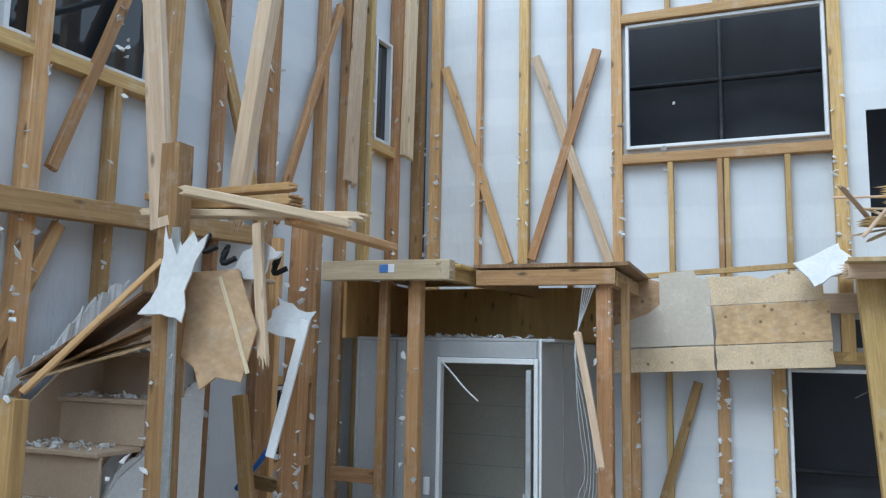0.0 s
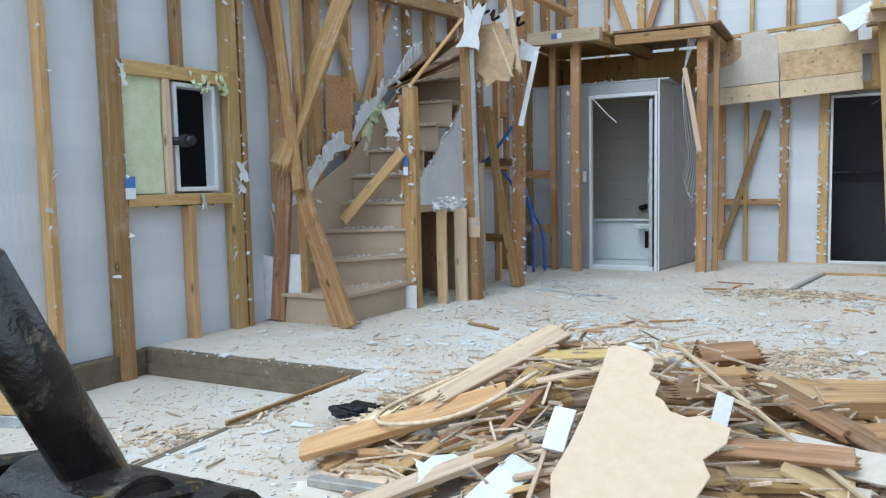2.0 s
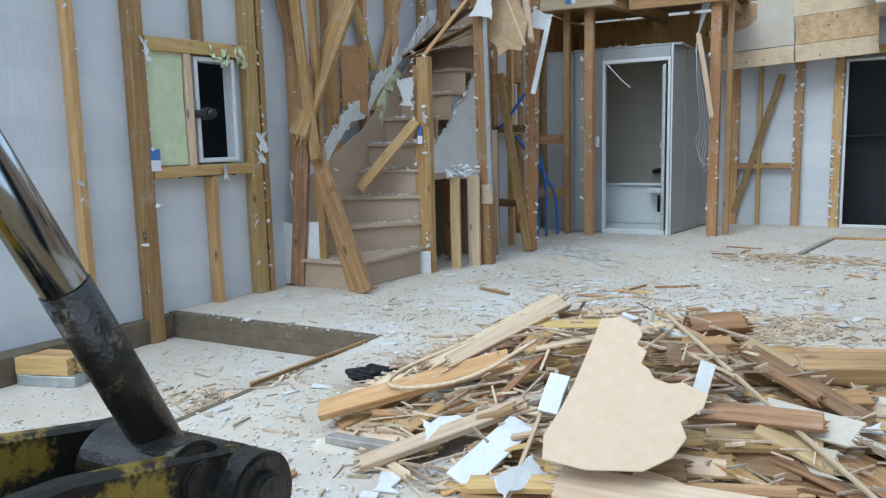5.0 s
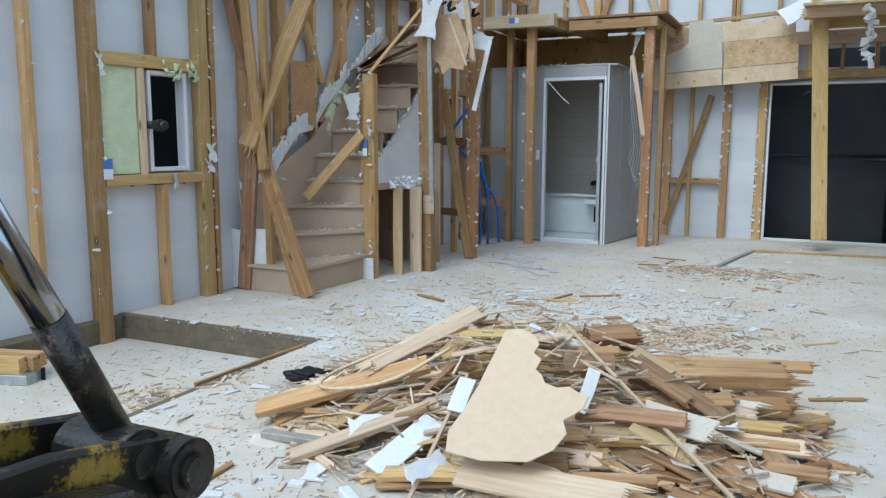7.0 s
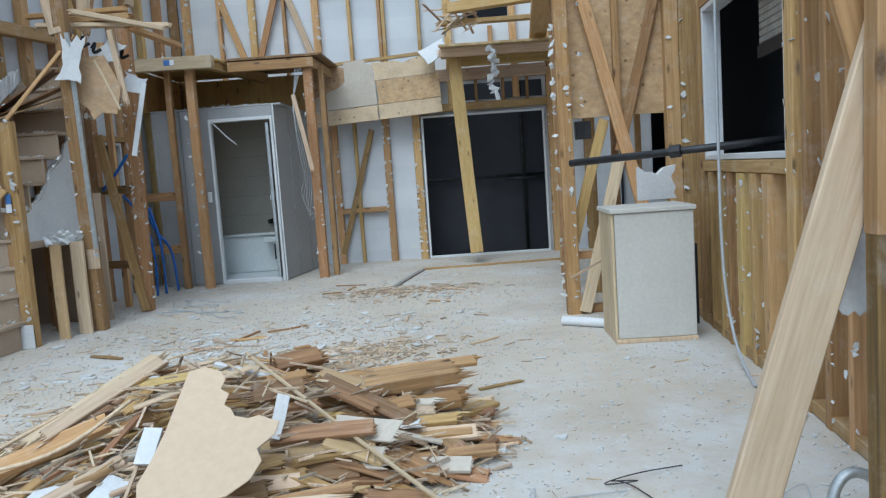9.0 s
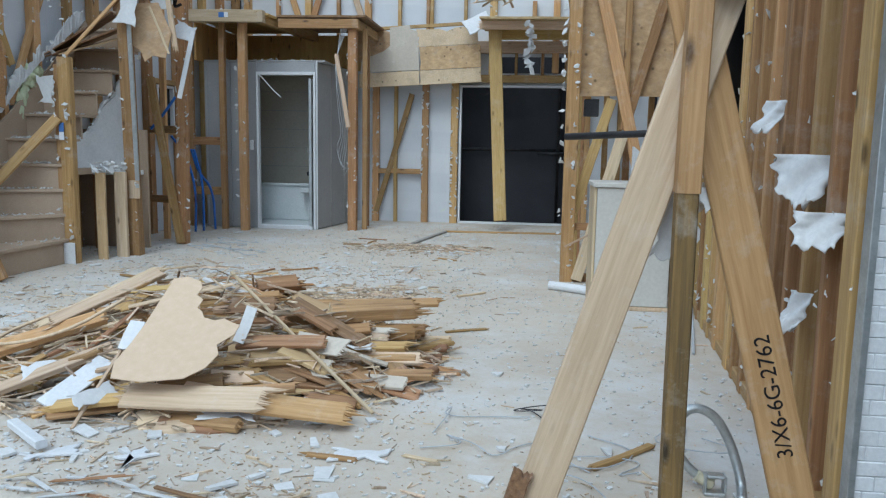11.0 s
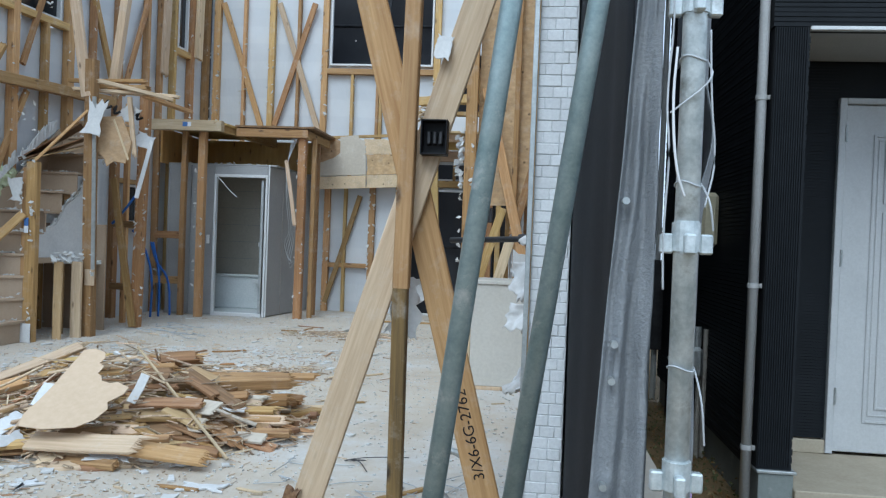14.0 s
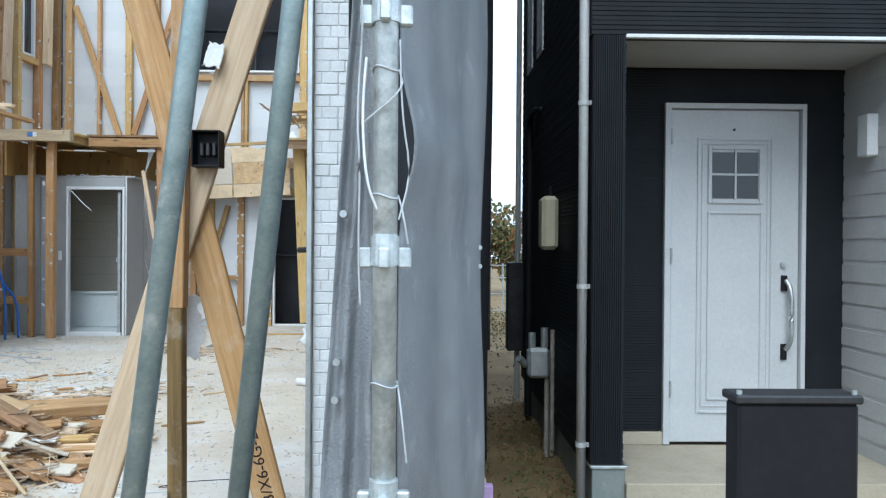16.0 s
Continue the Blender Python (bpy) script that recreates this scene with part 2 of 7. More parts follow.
def dusty_floor():
    """Subfloor boards under a layer of plaster dust, trodden through to tan in places."""
    m, t, b = mat_base("dusty_subfloor", 0.9)
    v = coords(t, (1, 1, 1))
    base = ramp(t, noise_fac(t, v, 1.1, 5, 0.6), [(0.3, (0.45, 0.375, 0.285)), (0.7, (0.56, 0.485, 0.385))])
    dust = ramp(t, noise_fac(t, v, 0.75, 10, 0.72), [(0.49, (0, 0, 0)), (0.66, (1, 1, 1))])
    fine = ramp(t, noise_fac(t, v, 9, 10, 0.8), [(0.34, (0, 0, 0)), (0.56, (1, 1, 1))])
    cover = mix(t, 0.3, dust, fine)
    col = mix(t, cover, base, (0.60, 0.597, 0.585))
    grit = ramp(t, noise_fac(t, v, 55, 6, 0.75), [(0.56, (0, 0, 0)), (0.70, (0.55, 0.55, 0.55))])
    col = mix(t, grit, col, (0.36, 0.30, 0.24))
    t.links.new(col, b.inputs["Base Color"])
    bump(t, b, mix(t, 0.5, fine, grit), 0.5, 0.006)
    return m


def glass():
    m, t, b = mat_base("window_glass", 0.03)
    b.inputs["Base Color"].default_value = (0.02, 0.022, 0.025, 1)
    return m


def leaves():
    m, t, b = mat_base("foliage", 0.7)
    rnd = t.nodes.new("ShaderNodeNewGeometry").outputs["Random Per Island"]
    t.links.new(ramp(t, rnd, [(0, (0.05, 0.07, 0.02)), (0.5, (0.11, 0.11, 0.04)), (1, (0.26, 0.12, 0.04))]), b.inputs["Base Color"])
    return m


CHROME, WRAP, FLOOR, GLASS, LEAVES = chrome(), membrane(), dusty_floor(), glass(), leaves()

# ---- mesh helpers ----
rng = random.Random(7)


def mesh_ob(name, bm, material, parent=None, label="", smooth=False):
    me = bpy.data.meshes.new(name)
    bm.normal_update()
    bm.to_mesh(me)
    bm.free()
    if smooth:
        for p in me.polygons:
            p.use_smooth = True
    for mt in material if isinstance(material, (list, tuple)) else [material]:
        me.materials.append(mt)
    ob = new(name, me)
    if parent:
        ob.parent = parent
    if label:
        tagged(ob, label)
    return ob


def part(name, bm, material, parent, label="", smooth=False):
    return mesh_ob(name, bm, material, parent, label, smooth)


def thing(name, label, category, group="", at=(0, 0, 0), kind=""):
    e = new(name)
    e.empty_display_size = 0.1
    e.location = at
    return tagged(e, label, category, group, kind)


def add_box(bm, lo, hi, bevel=0.004, m=None):
    """One bevelled box between two corners."""
    res = bmesh.ops.create_cube(bm, size=1.0)
    vs = res["verts"]
    size = [max(h - l, 1e-4) for l, h in zip(lo, hi)]
    mid = [(h + l) / 2 for l, h in zip(lo, hi)]
    bmesh.ops.scale(bm, vec=size, verts=vs)
    bmesh.ops.translate(bm, vec=mid, verts=vs)
    if bevel:
        es = list({e for v in vs for e in v.link_edges})
        r = bmesh.ops.bevel(bm, geom=es, offset=min(bevel, min(size) * 0.3), segments=1, affect="EDGES")
        vs = list({v for f in r["faces"] for v in f.verts} | {v for v in vs if v.is_valid})
    if m is not None:
        bmesh.ops.transform(bm, matrix=m, verts=vs)
    return vs


def box_bm(lo, hi, bevel=0.004):
    bm = bmesh.new()
    add_box(bm, lo, hi, bevel)
    return bm


def box_part(name, lo, hi, material, parent, label="", bevel=0.004):
    return part(name, box_bm(lo, hi, bevel), material, parent, label)


def add_cyl(bm, a, b, r, seg=16, r2=None, rim=0.0):
    a, b = Vector(a), Vector(b)
    d = b - a
    m = Matrix.Translation((a + b) / 2) @ d.to_track_quat("Z", "Y").to_matrix().to_4x4()
    res = bmesh.ops.create_cone(bm, cap_ends=True, segments=seg, radius1=r, radius2=r if r2 is None else r2, depth=d.length)
    vs = res["verts"]
    if rim:
        es = [e for e in {e for v in vs for e in v.link_edges} if any(len(f.verts) > 4 for f in e.link_faces)]
        q = bmesh.ops.bevel(bm, geom=es, offset=rim, segments=2, affect="EDGES")
        vs = list({v for f in q["faces"] for v in f.verts} | {v for v in vs if v.is_valid})
    bmesh.ops.transform(bm, matrix=m, verts=vs)
    return vs


def cyl_bm(a, b, r, seg=16, r2=None, rim=0.0):
    bm = bmesh.new()
    add_cyl(bm, a, b, r, seg, r2, rim)
    return bm


def tube_bm(points, r, seg=8, closed=False):
    """A round tube through points, smoothed."""
    pts = [Vector(p) for p in points]
    for _ in range(2):
        q = [pts[0]]
        for a, b in zip(pts, pts[1:]):
            q += [a.lerp(b, 0.25), a.lerp(b, 0.75)]
        pts = q + [pts[-1]]
    bm = bmesh.new()
    rings = []
    for i, p in enumerate(pts):
        d = (pts[min(i + 1, len(pts) - 1)] - pts[max(i - 1, 0)]).normalized()
        q = d.to_track_quat("Z", "Y")
        rings.append([bm.verts.new(p + q @ Vector((math.cos(k * math.tau / seg) * r, math.sin(k * math.tau / seg) * r, 0))) for k in range(seg)])
    for a, b in zip(rings, rings[1:]):
        for k in range(seg):
            bm.faces.new((a[k], a[(k + 1) % seg], b[(k + 1) % seg], b[k]))
    bm.faces.new(rings[0][::-1])
    bm.faces.new(rings[-1])
    return bm


def prism_bm(outline, thick, bevel=0.003):
    """A flat plate from an outline in local x, y; thickness along z, centred."""
    bm = bmesh.new()
    f = bm.faces.new([bm.verts.new((x, y, -thick / 2)) for x, y in outline])
    g = bmesh.ops.extrude_face_region(bm, geom=[f])
    bmesh.ops.translate(bm, vec=(0, 0, thick), verts=[v for v in g["geom"] if isinstance(v, bmesh.types.BMVert)])
    bmesh.ops.recalc_face_normals(bm, faces=bm.faces)
    if bevel:
        es = [e for e in bm.edges if any(len(q.verts) > 4 or len(outline) == 4 for q in e.link_faces)]
        bmesh.ops.bevel(bm, geom=es, offset=bevel, segments=1, affect="EDGES")
    return bm


def ragged(x0, y0, x1, y1, n=6, amp=0.03, sides="trbl", r=None):
    """An outline of a rectangle whose named sides are torn."""
    r = r or rng
    out = []
    corners = [(x0, y0), (x1, y0), (x1, y1), (x0, y1)]
    for side, (a, b) in zip("brtl", zip(corners, corners[1:] + corners[:1])):
        k = n if side in sides else 1
        nx, ny = (b[1] - a[1]), -(b[0] - a[0])
        l = math.hypot(nx, ny) or 1
        for i in range(k):
            f = i / k
            d = -abs(r.gauss(0, amp)) if (side in sides and i) else 0
            out.append((a[0] + (b[0] - a[0]) * f + nx / l * d, a[1] + (b[1] - a[1]) * f + ny / l * d))
    return out


def frame_of(a, b, face):
    """A pose with z from a to b and x towards face."""
    a, b = Vector(a), Vector(b)
    z = (b - a).normalized()
    f = Vector(face)
    x = (f - z * f.dot(z)).normalized()
    y = z.cross(x)
    return Matrix(((x.x, y.x, z.x, a.x), (x.y, y.y, z.y, a.y), (x.z, y.z, z.z, a.z), (0, 0, 0, 1))), (b - a).length


def beam_bm(length, w, d, jag=(0.0, 0.0), r=None, warp=0.004):
    """A length of sawn timber along z: d along x, w along y, slightly warped; broken ends end in splinters."""
    r = r or rng
    bm = bmesh.new()
    n = max(2, int(length / 0.5))
    rings = []
    ox, oy = r.uniform(-1, 1) * warp, r.uniform(-1, 1) * warp
    c = min(0.004, d * 0.15, w * 0.15)
    for i in range(n + 1):
        z = length * i / n
        k = math.sin(math.pi * i / n)
        jx, jy = ox * k + r.uniform(-1, 1) * 0.0006, oy * k + r.uniform(-1, 1) * 0.0006
        hx, hy = d / 2, w / 2
        rings.append([bm.verts.new((x + jx, y + jy, z)) for x, y in ((-hx + c, -hy), (hx - c, -hy), (hx, -hy + c), (hx, hy - c), (hx - c, hy), (-hx + c, hy), (-hx, hy - c), (-hx, -hy + c))])
    for a, b in zip(rings, rings[1:]):
        for k in range(8):
            bm.faces.new((a[k], a[(k + 1) % 8], b[(k + 1) % 8], b[k]))
    bm.faces.new(rings[0][::-1])
    bm.faces.new(rings[-1])
    for end, amp in enumerate(jag):
        if not amp:
            continue
        ny, nx = max(2, int(w / 0.011)), max(1, int(d / 0.015))
        sgn, z0 = (1, length) if end else (-1, 0.0)
        slant = r.uniform(-1.3, 1.3)
        for iy in range(ny):
            for ix in range(nx):
                x0, x1 = -d / 2 + d * ix / nx, -d / 2 + d * (ix + 1) / nx
                y0, y1 = -w / 2 + w * iy / ny, -w / 2 + w * (iy + 1) / ny
                tip = bm.verts.new((r.uniform(x0, x1), r.uniform(y0, y1), z0 + sgn * amp * max(0.08, 0.5 + slant * ((iy + 0.5) / ny - 0.5)) * (0.25 + 1.1 * r.random() ** 2)))
                q = [bm.verts.new((x, y, z0 - sgn * 0.003)) for x, y in ((x0, y0), (x1, y0), (x1, y1), (x0, y1))]
                for k in range(4):
                    bm.faces.new((q[k], q[(k + 1) % 4], tip))
        bmesh.ops.recalc_face_normals(bm, faces=bm.faces)
    return bm


def beam(name, a, b, w, d, material, parent=None, face=(0, -1, 0), jag=(0.0, 0.0), label="", warp=0.004):
    """Timber from a to b: d deep towards face, w wide across."""
    m, l = frame_of(a, b, face)
    ob = mesh_ob(name, beam_bm(l, w, d, jag, warp=warp), material, parent, label)
    ob.matrix_basis = m
    return ob


def plate(name, outline, thick, m, material, parent=None, label="", bevel=0.002):
    ob = mesh_ob(name, prism_bm(outline, thick, bevel), material, parent, label)
    ob.matrix_basis = m
    return ob


def sheet_bm(nu, nv, fn):
    """A draped sheet with thickness from a function of u, v."""
    bm = bmesh.new()
    g = [[bm.verts.new(fn(i / nu, j / nv)) for j in range(nv + 1)] for i in range(nu + 1)]
    for i in range(nu):
        for j in range(nv):
            bm.faces.new((g[i][j], g[i + 1][j], g[i + 1][j + 1], g[i][j + 1]))
    bm.normal_update()
    bmesh.ops.solidify(bm, geom=list(bm.faces), thickness=0.003)
    return bm


def torn_strip_bm(line, width, r, thick=0.012):
    """A ragged strip of torn plaster along a line in local x, y."""
    pts = []
    for (ax, ay), (bx, by) in zip(line, line[1:]):
        n = max(2, int(math.hypot(bx - ax, by - ay) / 0.025))
        pts += [(ax + (bx - ax) * i / n, ay + (by - ay) * i / n) for i in range(n)]
    pts.append(line[-1])
    bm = bmesh.new()
    up = r.uniform(0.2, 1.0)
    rows = []
    for x, y in pts:
        up = min(1.0, max(0.25, up + r.uniform(-0.4, 0.4)))
        jx, jz = r.uniform(-0.012, 0.012), r.uniform(-0.010, 0.014)
        rows.append([bm.verts.new(v) for v in ((x, y - 0.012, -thick / 2), (x + jx, y + width * up, jz - thick / 2), (x + jx, y + width * up, jz + thick / 2), (x, y - 0.012, thick / 2))])
    for a, b in zip(rows, rows[1:]):
        for k in range(4):
            bm.faces.new((a[k], a[(k + 1) % 4], b[(k + 1) % 4], b[k]))
    bm.faces.new(rows[0][::-1])
    bm.faces.new(rows[-1])
    bmesh.ops.recalc_face_normals(bm, faces=bm.faces)
    return bm


def flakes_bm(spots, r):
    """Torn scraps: small bent shards round each spot (place, size, normal)."""
    bm = bmesh.new()
    for p, s, nrm in spots:
        q = Vector(nrm).to_track_quat("Z", "Y") @ Euler((r.uniform(-0.9, 0.9), r.uniform(-0.9, 0.9), r.uniform(0, 6.3))).to_quaternion()
        k = r.randint(4, 6)
        ring = [Vector((math.cos(i * math.tau / k) * s * r.uniform(0.15, 0.8), math.sin(i * math.tau / k) * s * r.uniform(0.5, 1.3), r.uniform(-0.3, 0.3) * s)) for i in range(k)]
        top = [bm.verts.new(Vector(p) + q @ (v + Vector((0, 0, s * 0.08)))) for v in ring]
        low = [bm.verts.new(Vector(p) + q @ (v - Vector((0, 0, s * 0.08)))) for v in ring]
        bm.faces.new(top)
        bm.faces.new(low[::-1])
        for i in range(k):
            bm.faces.new((low[i], low[(i + 1) % k], top[(i + 1) % k], top[i]))
    return bm

# ---- setting ----
TOP = 6.0
GROUND = -0.45


def ground_plane():
    bm = bmesh.new()
    n = 40
    g = [[bm.verts.new((-60 + 140 * i / n, -40 + 140 * j / n, GROUND - 0.03)) for j in range(n + 1)] for i in range(n + 1)]
    for i in range(n):
        for j in range(n):
            bm.faces.new((g[i][j], g[i + 1][j], g[i + 1][j + 1], g[i][j + 1]))
    return tagged(mesh_ob("ground", bm, DIRT), "bare brown soil around the houses", "ground", kind="structure")


ground = ground_plane()

# the raised floor with its entrance pit at the front left
floor = tagged(new("floor"), "subfloor covered in white plaster dust and wood splinters", "floor", kind="structure")
PIT_X, PIT_Y, PIT_Z = 3.42, 8.34, -0.17
for lo, hi in (((PIT_X + 0.05, 6.19, -0.03), (8.3, PIT_Y + 0.06, 0)), ((1.2, PIT_Y + 0.06, -0.03), (8.3, 15.0, 0))):
    box_part("floor_board", lo, hi, FLOOR, floor, bevel=0)
box_part("pit_floor", (1.2, 6.06, PIT_Z - 0.03), (PIT_X + 0.1, PIT_Y + 0.05, PIT_Z), FLOOR, floor, "dusty lowered entrance floor", bevel=0)
box_part("kerb", (1.5, PIT_Y, PIT_Z), (PIT_X + 0.045, PIT_Y + 0.055, -0.002), KERB, floor, "dark brown board kerb along the entrance pit", 0.006)
box_part("kerb", (PIT_X - 0.0, 6.1, PIT_Z), (PIT_X + 0.045, PIT_Y - 0.003, -0.002), KERB, floor, "dusty kerb", 0.006)

box_part("kerb", (1.55, 6.1, PIT_Z), (1.80, PIT_Y - 0.003, -0.01), KERB, floor, "dark brown board kerb along the wall", 0.006)
box_part("kerb_strip", (1.5, PIT_Y - 0.012, PIT_Z), (PIT_X + 0.03, PIT_Y - 0.001, PIT_Z + 0.075), KERB, floor, "lower kerb board, set slightly forward", 0.003)
foundation = tagged(new("foundation"), "grey rendered concrete foundation with a broken sill on top", "foundation", kind="structure")
box_part("plinth", (1.0, 5.97, GROUND - 0.2), (8.0, 6.10, -0.11), CONCRETE, foundation, bevel=0.01)
box_part("plinth", (1.2, 6.10, GROUND - 0.2), (1.5, 15.1, -0.2), CONCRETE, foundation, bevel=0.01)
box_part("plinth", (7.7, 6.10, GROUND - 0.2), (8.0, 15.1, -0.04), CONCRETE, foundation, bevel=0.01)
# crumbled floor edge sloping down to the plinth
bm = bmesh.new()
grid = [[bm.verts.new((3.46 + 4.1 * i / 220, 6.015 + 0.185 * j / 9, -0.104 + 0.106 * min(1, (j / 9) ** 0.6) + (0.020 * noise.noise((i * 0.14, j * 0.9, 2)) + 0.010 * noise.noise((i * 0.5, j * 1.7, 5))) * (1 if 0 < j < 9 else 0.2))) for j in range(10)] for i in range(221)]
for a, b in zip(grid, grid[1:]):
    for j in range(9):
        bm.faces.new((a[j], b[j], b[j + 1], a[j + 1]))
part("crumbled_edge", bm, FLOOR, floor, "crumbled dusty floor edge")
# white mortar line and the broken timber sill along the front edge
mortar = part("mortar_strip", torn_strip_bm([(3.4, 0), (7.45, 0)], 0.035, random.Random(71), 0.022), CRUMB, foundation, "broken white mortar edge")
mortar.matrix_basis = Matrix(((1, 0, 0, 0), (0, -1, 0, 6.0), (0, 0, -1, -0.100), (0, 0, 0, 1)))
rr = random.Random(72)
part("mortar_rubble", flakes_bm([((rr.uniform(3.45, 7.45), 5.99 + rr.uniform(-0.01, 0.05), -0.10 + rr.uniform(0, 0.03)), rr.uniform(0.008, 0.03), (0, 0, 1)) for _ in range(260)], rr), CRUMB, foundation)
for a, b, w in ((3.42, 4.25, 0.07), (4.3, 5.05, 0.05), (5.1, 5.62, 0.04), (5.66, 6.2, 0.06), (6.15, 6.62, 0.05), (6.74, 7.5, 0.07)):
    beam("sill_timber", (a, 6.065, -0.068), (b, 6.06, -0.072 + rng.uniform(-0.01, 0.01)), w, 0.05, PINE if w > 0.06 else RUST_WOOD, foundation, (0, 0, 1), (0.12, 0.10))
for i in range(150):
    x = rng.uniform(3.5, 6.7)
    l = rng.uniform(0.05, 0.26)
    y = 6.02 + rng.uniform(0, 0.20)
    beam("sill_splinter", (x, y, -0.070 + (y - 6.02) * 0.42 + rng.uniform(0, 0.02)), (min(x + l, 7.4), y + rng.uniform(-0.05, 0.03), -0.066 + (y - 6.02) * 0.42 + rng.uniform(-0.012, 0.025)), rng.uniform(0.004, 0.018), rng.uniform(0.003, 0.010), rng.choice((RUST_WOOD, RUST_WOOD, CRUMB, CRUMB, CRUMB, SPLINTER, SPLINTER)), foundation, (0, 0, 1), (0.05, 0.06))

# ---- left wall: studs in front of white house wrap; local x runs along the wall, y outwards ----
A0 = Vector((1.86, 8.50, 0))
DL = Vector((0.64, 6.34, 0)).normalized()
ML = Matrix(((DL.x, -DL.y, 0, A0.x), (DL.y, DL.x, 0, A0.y), (0, 0, 1, 0), (0, 0, 0, 1)))
FACE_L = ML.to_3x3() @ Vector((0, -1, 0))


def pl(s, z, off=0.045):
    return ML @ Vector((s, off, z))


def wall_panels(name, m, spans, material, label, holes):
    """House wrap around openings: one panel for each band between openings."""
    w = tagged(new(name), label, "wall", kind="structure")
    w.matrix_basis = m
    x0, x1, z0, z1 = spans
    xs = sorted({x0, x1, *[c for h in holes for c in h[:2]]})
    for a, b in zip(xs, xs[1:]):
        cuts = sorted((h[2], h[3]) for h in holes if h[0] <= a and h[1] >= b)
        z = z0
        for lo, hi in cuts + [(z1, z1)]:
            if lo - z > 0.01:
                bm = box_bm((a, 0.095, z), (b, 0.115, lo), 0)
                part("wrap_panel", bm, material, w)
            z = hi
    return w


L_HOLES = [(0.12, 0.47, 1.0, 1.72), (4.28, 4.64, 1.24, 1.75), (2.15, 3.06, 3.52, 4.55), (5.5, 5.78, 3.84, 4.8)]
wall_left = wall_panels("wall_left", ML, (-2.5, 6.42, -0.2, TOP), WRAP, "white house wrap behind bare timber studs", L_HOLES)
L_STUDS = [(-0.75, 0.05), (-0.32, 0.105), (0.62, 0.10), (0.71, 0.045), (1.06, 0.05), (1.5, 0.10), (1.92, 0.045), (2.34, 0.09), (2.81, 0.055), (3.2, 0.105), (3.62, 0.05), (4.12, 0.10), (4.72, 0.06), (5.05, 0.05), (5.38, 0.07), (5.85, 0.10), (6.3, 0.10)]


def stud_l(s, w, z0, z1, mt=None, d=0.09, jag=(0, 0)):
    beam("stud", pl(s, z0), pl(s, z1), w, d, mt or rng.choice((PINE, PINE, OLD_PINE)), wall_left_frame, FACE_L, jag)


wall_left_frame = tagged(new("wall_frame"), "bare pine studs, braces and window framing of the stripped wall", "wall frame", kind="structure")
for s, w in L_STUDS:
    if s in (2.81,):
        stud_l(s, w, -0.0, 3.44)
        stud_l(s, w, 4.62, TOP)
    else:
        stud_l(s, w, -0.17 if s < -0.3 else 0.0, TOP)
stud_l(0.18, 0.045, 1.82, TOP)
stud_l(0.22, 0.05, 0.0, 0.90)
for z, w, a, b in ((1.775, 0.09, -0.26, 0.67), (0.945, 0.075, -0.26, 0.67), (3.48, 0.08, 1.94, 3.2), (4.59, 0.08, 2.36, 3.2), (3.78, 0.09, 5.4, 5.85), (1.20, 0.06, 4.16, 4.74), (1.79, 0.06, 4.16, 4.74)):
    beam("window_rail", pl(a, z), pl(b, z), w, 0.085, PINE, wall_left_frame, FACE_L)
beam("window_jamb", pl(0.06, 0.985), pl(0.06, 1.73), 0.05, 0.08, PALE_PINE, wall_left_frame, FACE_L)
beam("ledger", pl(0.72, 2.63, -0.02), pl(3.95, 2.76, -0.02), 0.115, 0.10, PINE, wall_left_frame, FACE_L, (0.05, 0.04))
beam("ledger", pl(-0.3, 2.86, -0.02), pl(0.6, 2.86, -0.02), 0.10, 0.09, PALE_PINE, wall_left_frame, FACE_L, (0.08, 0.0))
for s0, z0, s1, z1, w in ((0.78, 2.75, 1.12, 1.62, 0.07), (1.68, 2.6, 2.02, 1.75, 0.07), (2.52, 2.62, 1.98, 1.4, 0.06), (3.3, 4.7, 4.05, 2.85, 0.08), (2.9, 4.2, 2.45, 2.9, 0.06), (4.2, 2.9, 4.9, 4.8, 0.07), (1.55, 2.66, 1.1, 4.6, 0.07)):
    beam("brace", pl(s0, z0, 0.02), pl(s1, z1, 0.02), w, 0.045, rng.choice((PINE, OLD_PINE)), wall_left_frame, FACE_L, (0.03, 0.03))


def window_in(m, x0, x1, z0, z1, name, label, pane=True, depth=0.07, w=0.03, y=0.06):
    win = tagged(new(name), label, "window", kind="structure")
    win.matrix_basis = m
    for lo, hi, n in (((x0, y, z0), (x0 + w, y + depth, z1), "frame"), ((x1 - w, y, z0), (x1, y + depth, z1), "frame"), ((x0 + w, y, z0), (x1 - w, y + depth, z0 + w), "sill"), ((x0 + w, y, z1 - w), (x1 - w, y + depth, z1), "frame")):
        box_part("window_" + n, lo, hi, WHITE, win)
    if pane:
        box_part("pane", (x0 + w, y + 0.05, z0 + w), (x1 - w, y + 0.056, z1 - w), GLASS, win, bevel=0)
    return win


window_1 = window_in(ML, 0.12, 0.47, 1.0, 1.72, "window_1", "small white window frame with no glass beside green insulation", pane=False, depth=0.10, y=0.02)
window_2 = window_in(ML, 4.28, 4.64, 1.24, 1.75, "window_2", "small white framed window behind the stairs", depth=0.10, y=0.02)
window_3 = window_in(ML, 2.15, 3.06, 3.52, 4.55, "window_3", "upper white framed dark window", depth=0.12, y=0.04)
window_4 = window_in(ML, 5.5, 5.78, 3.84, 4.8, "window_4", "narrow upper dark window near the corner", depth=0.10, y=0.04)

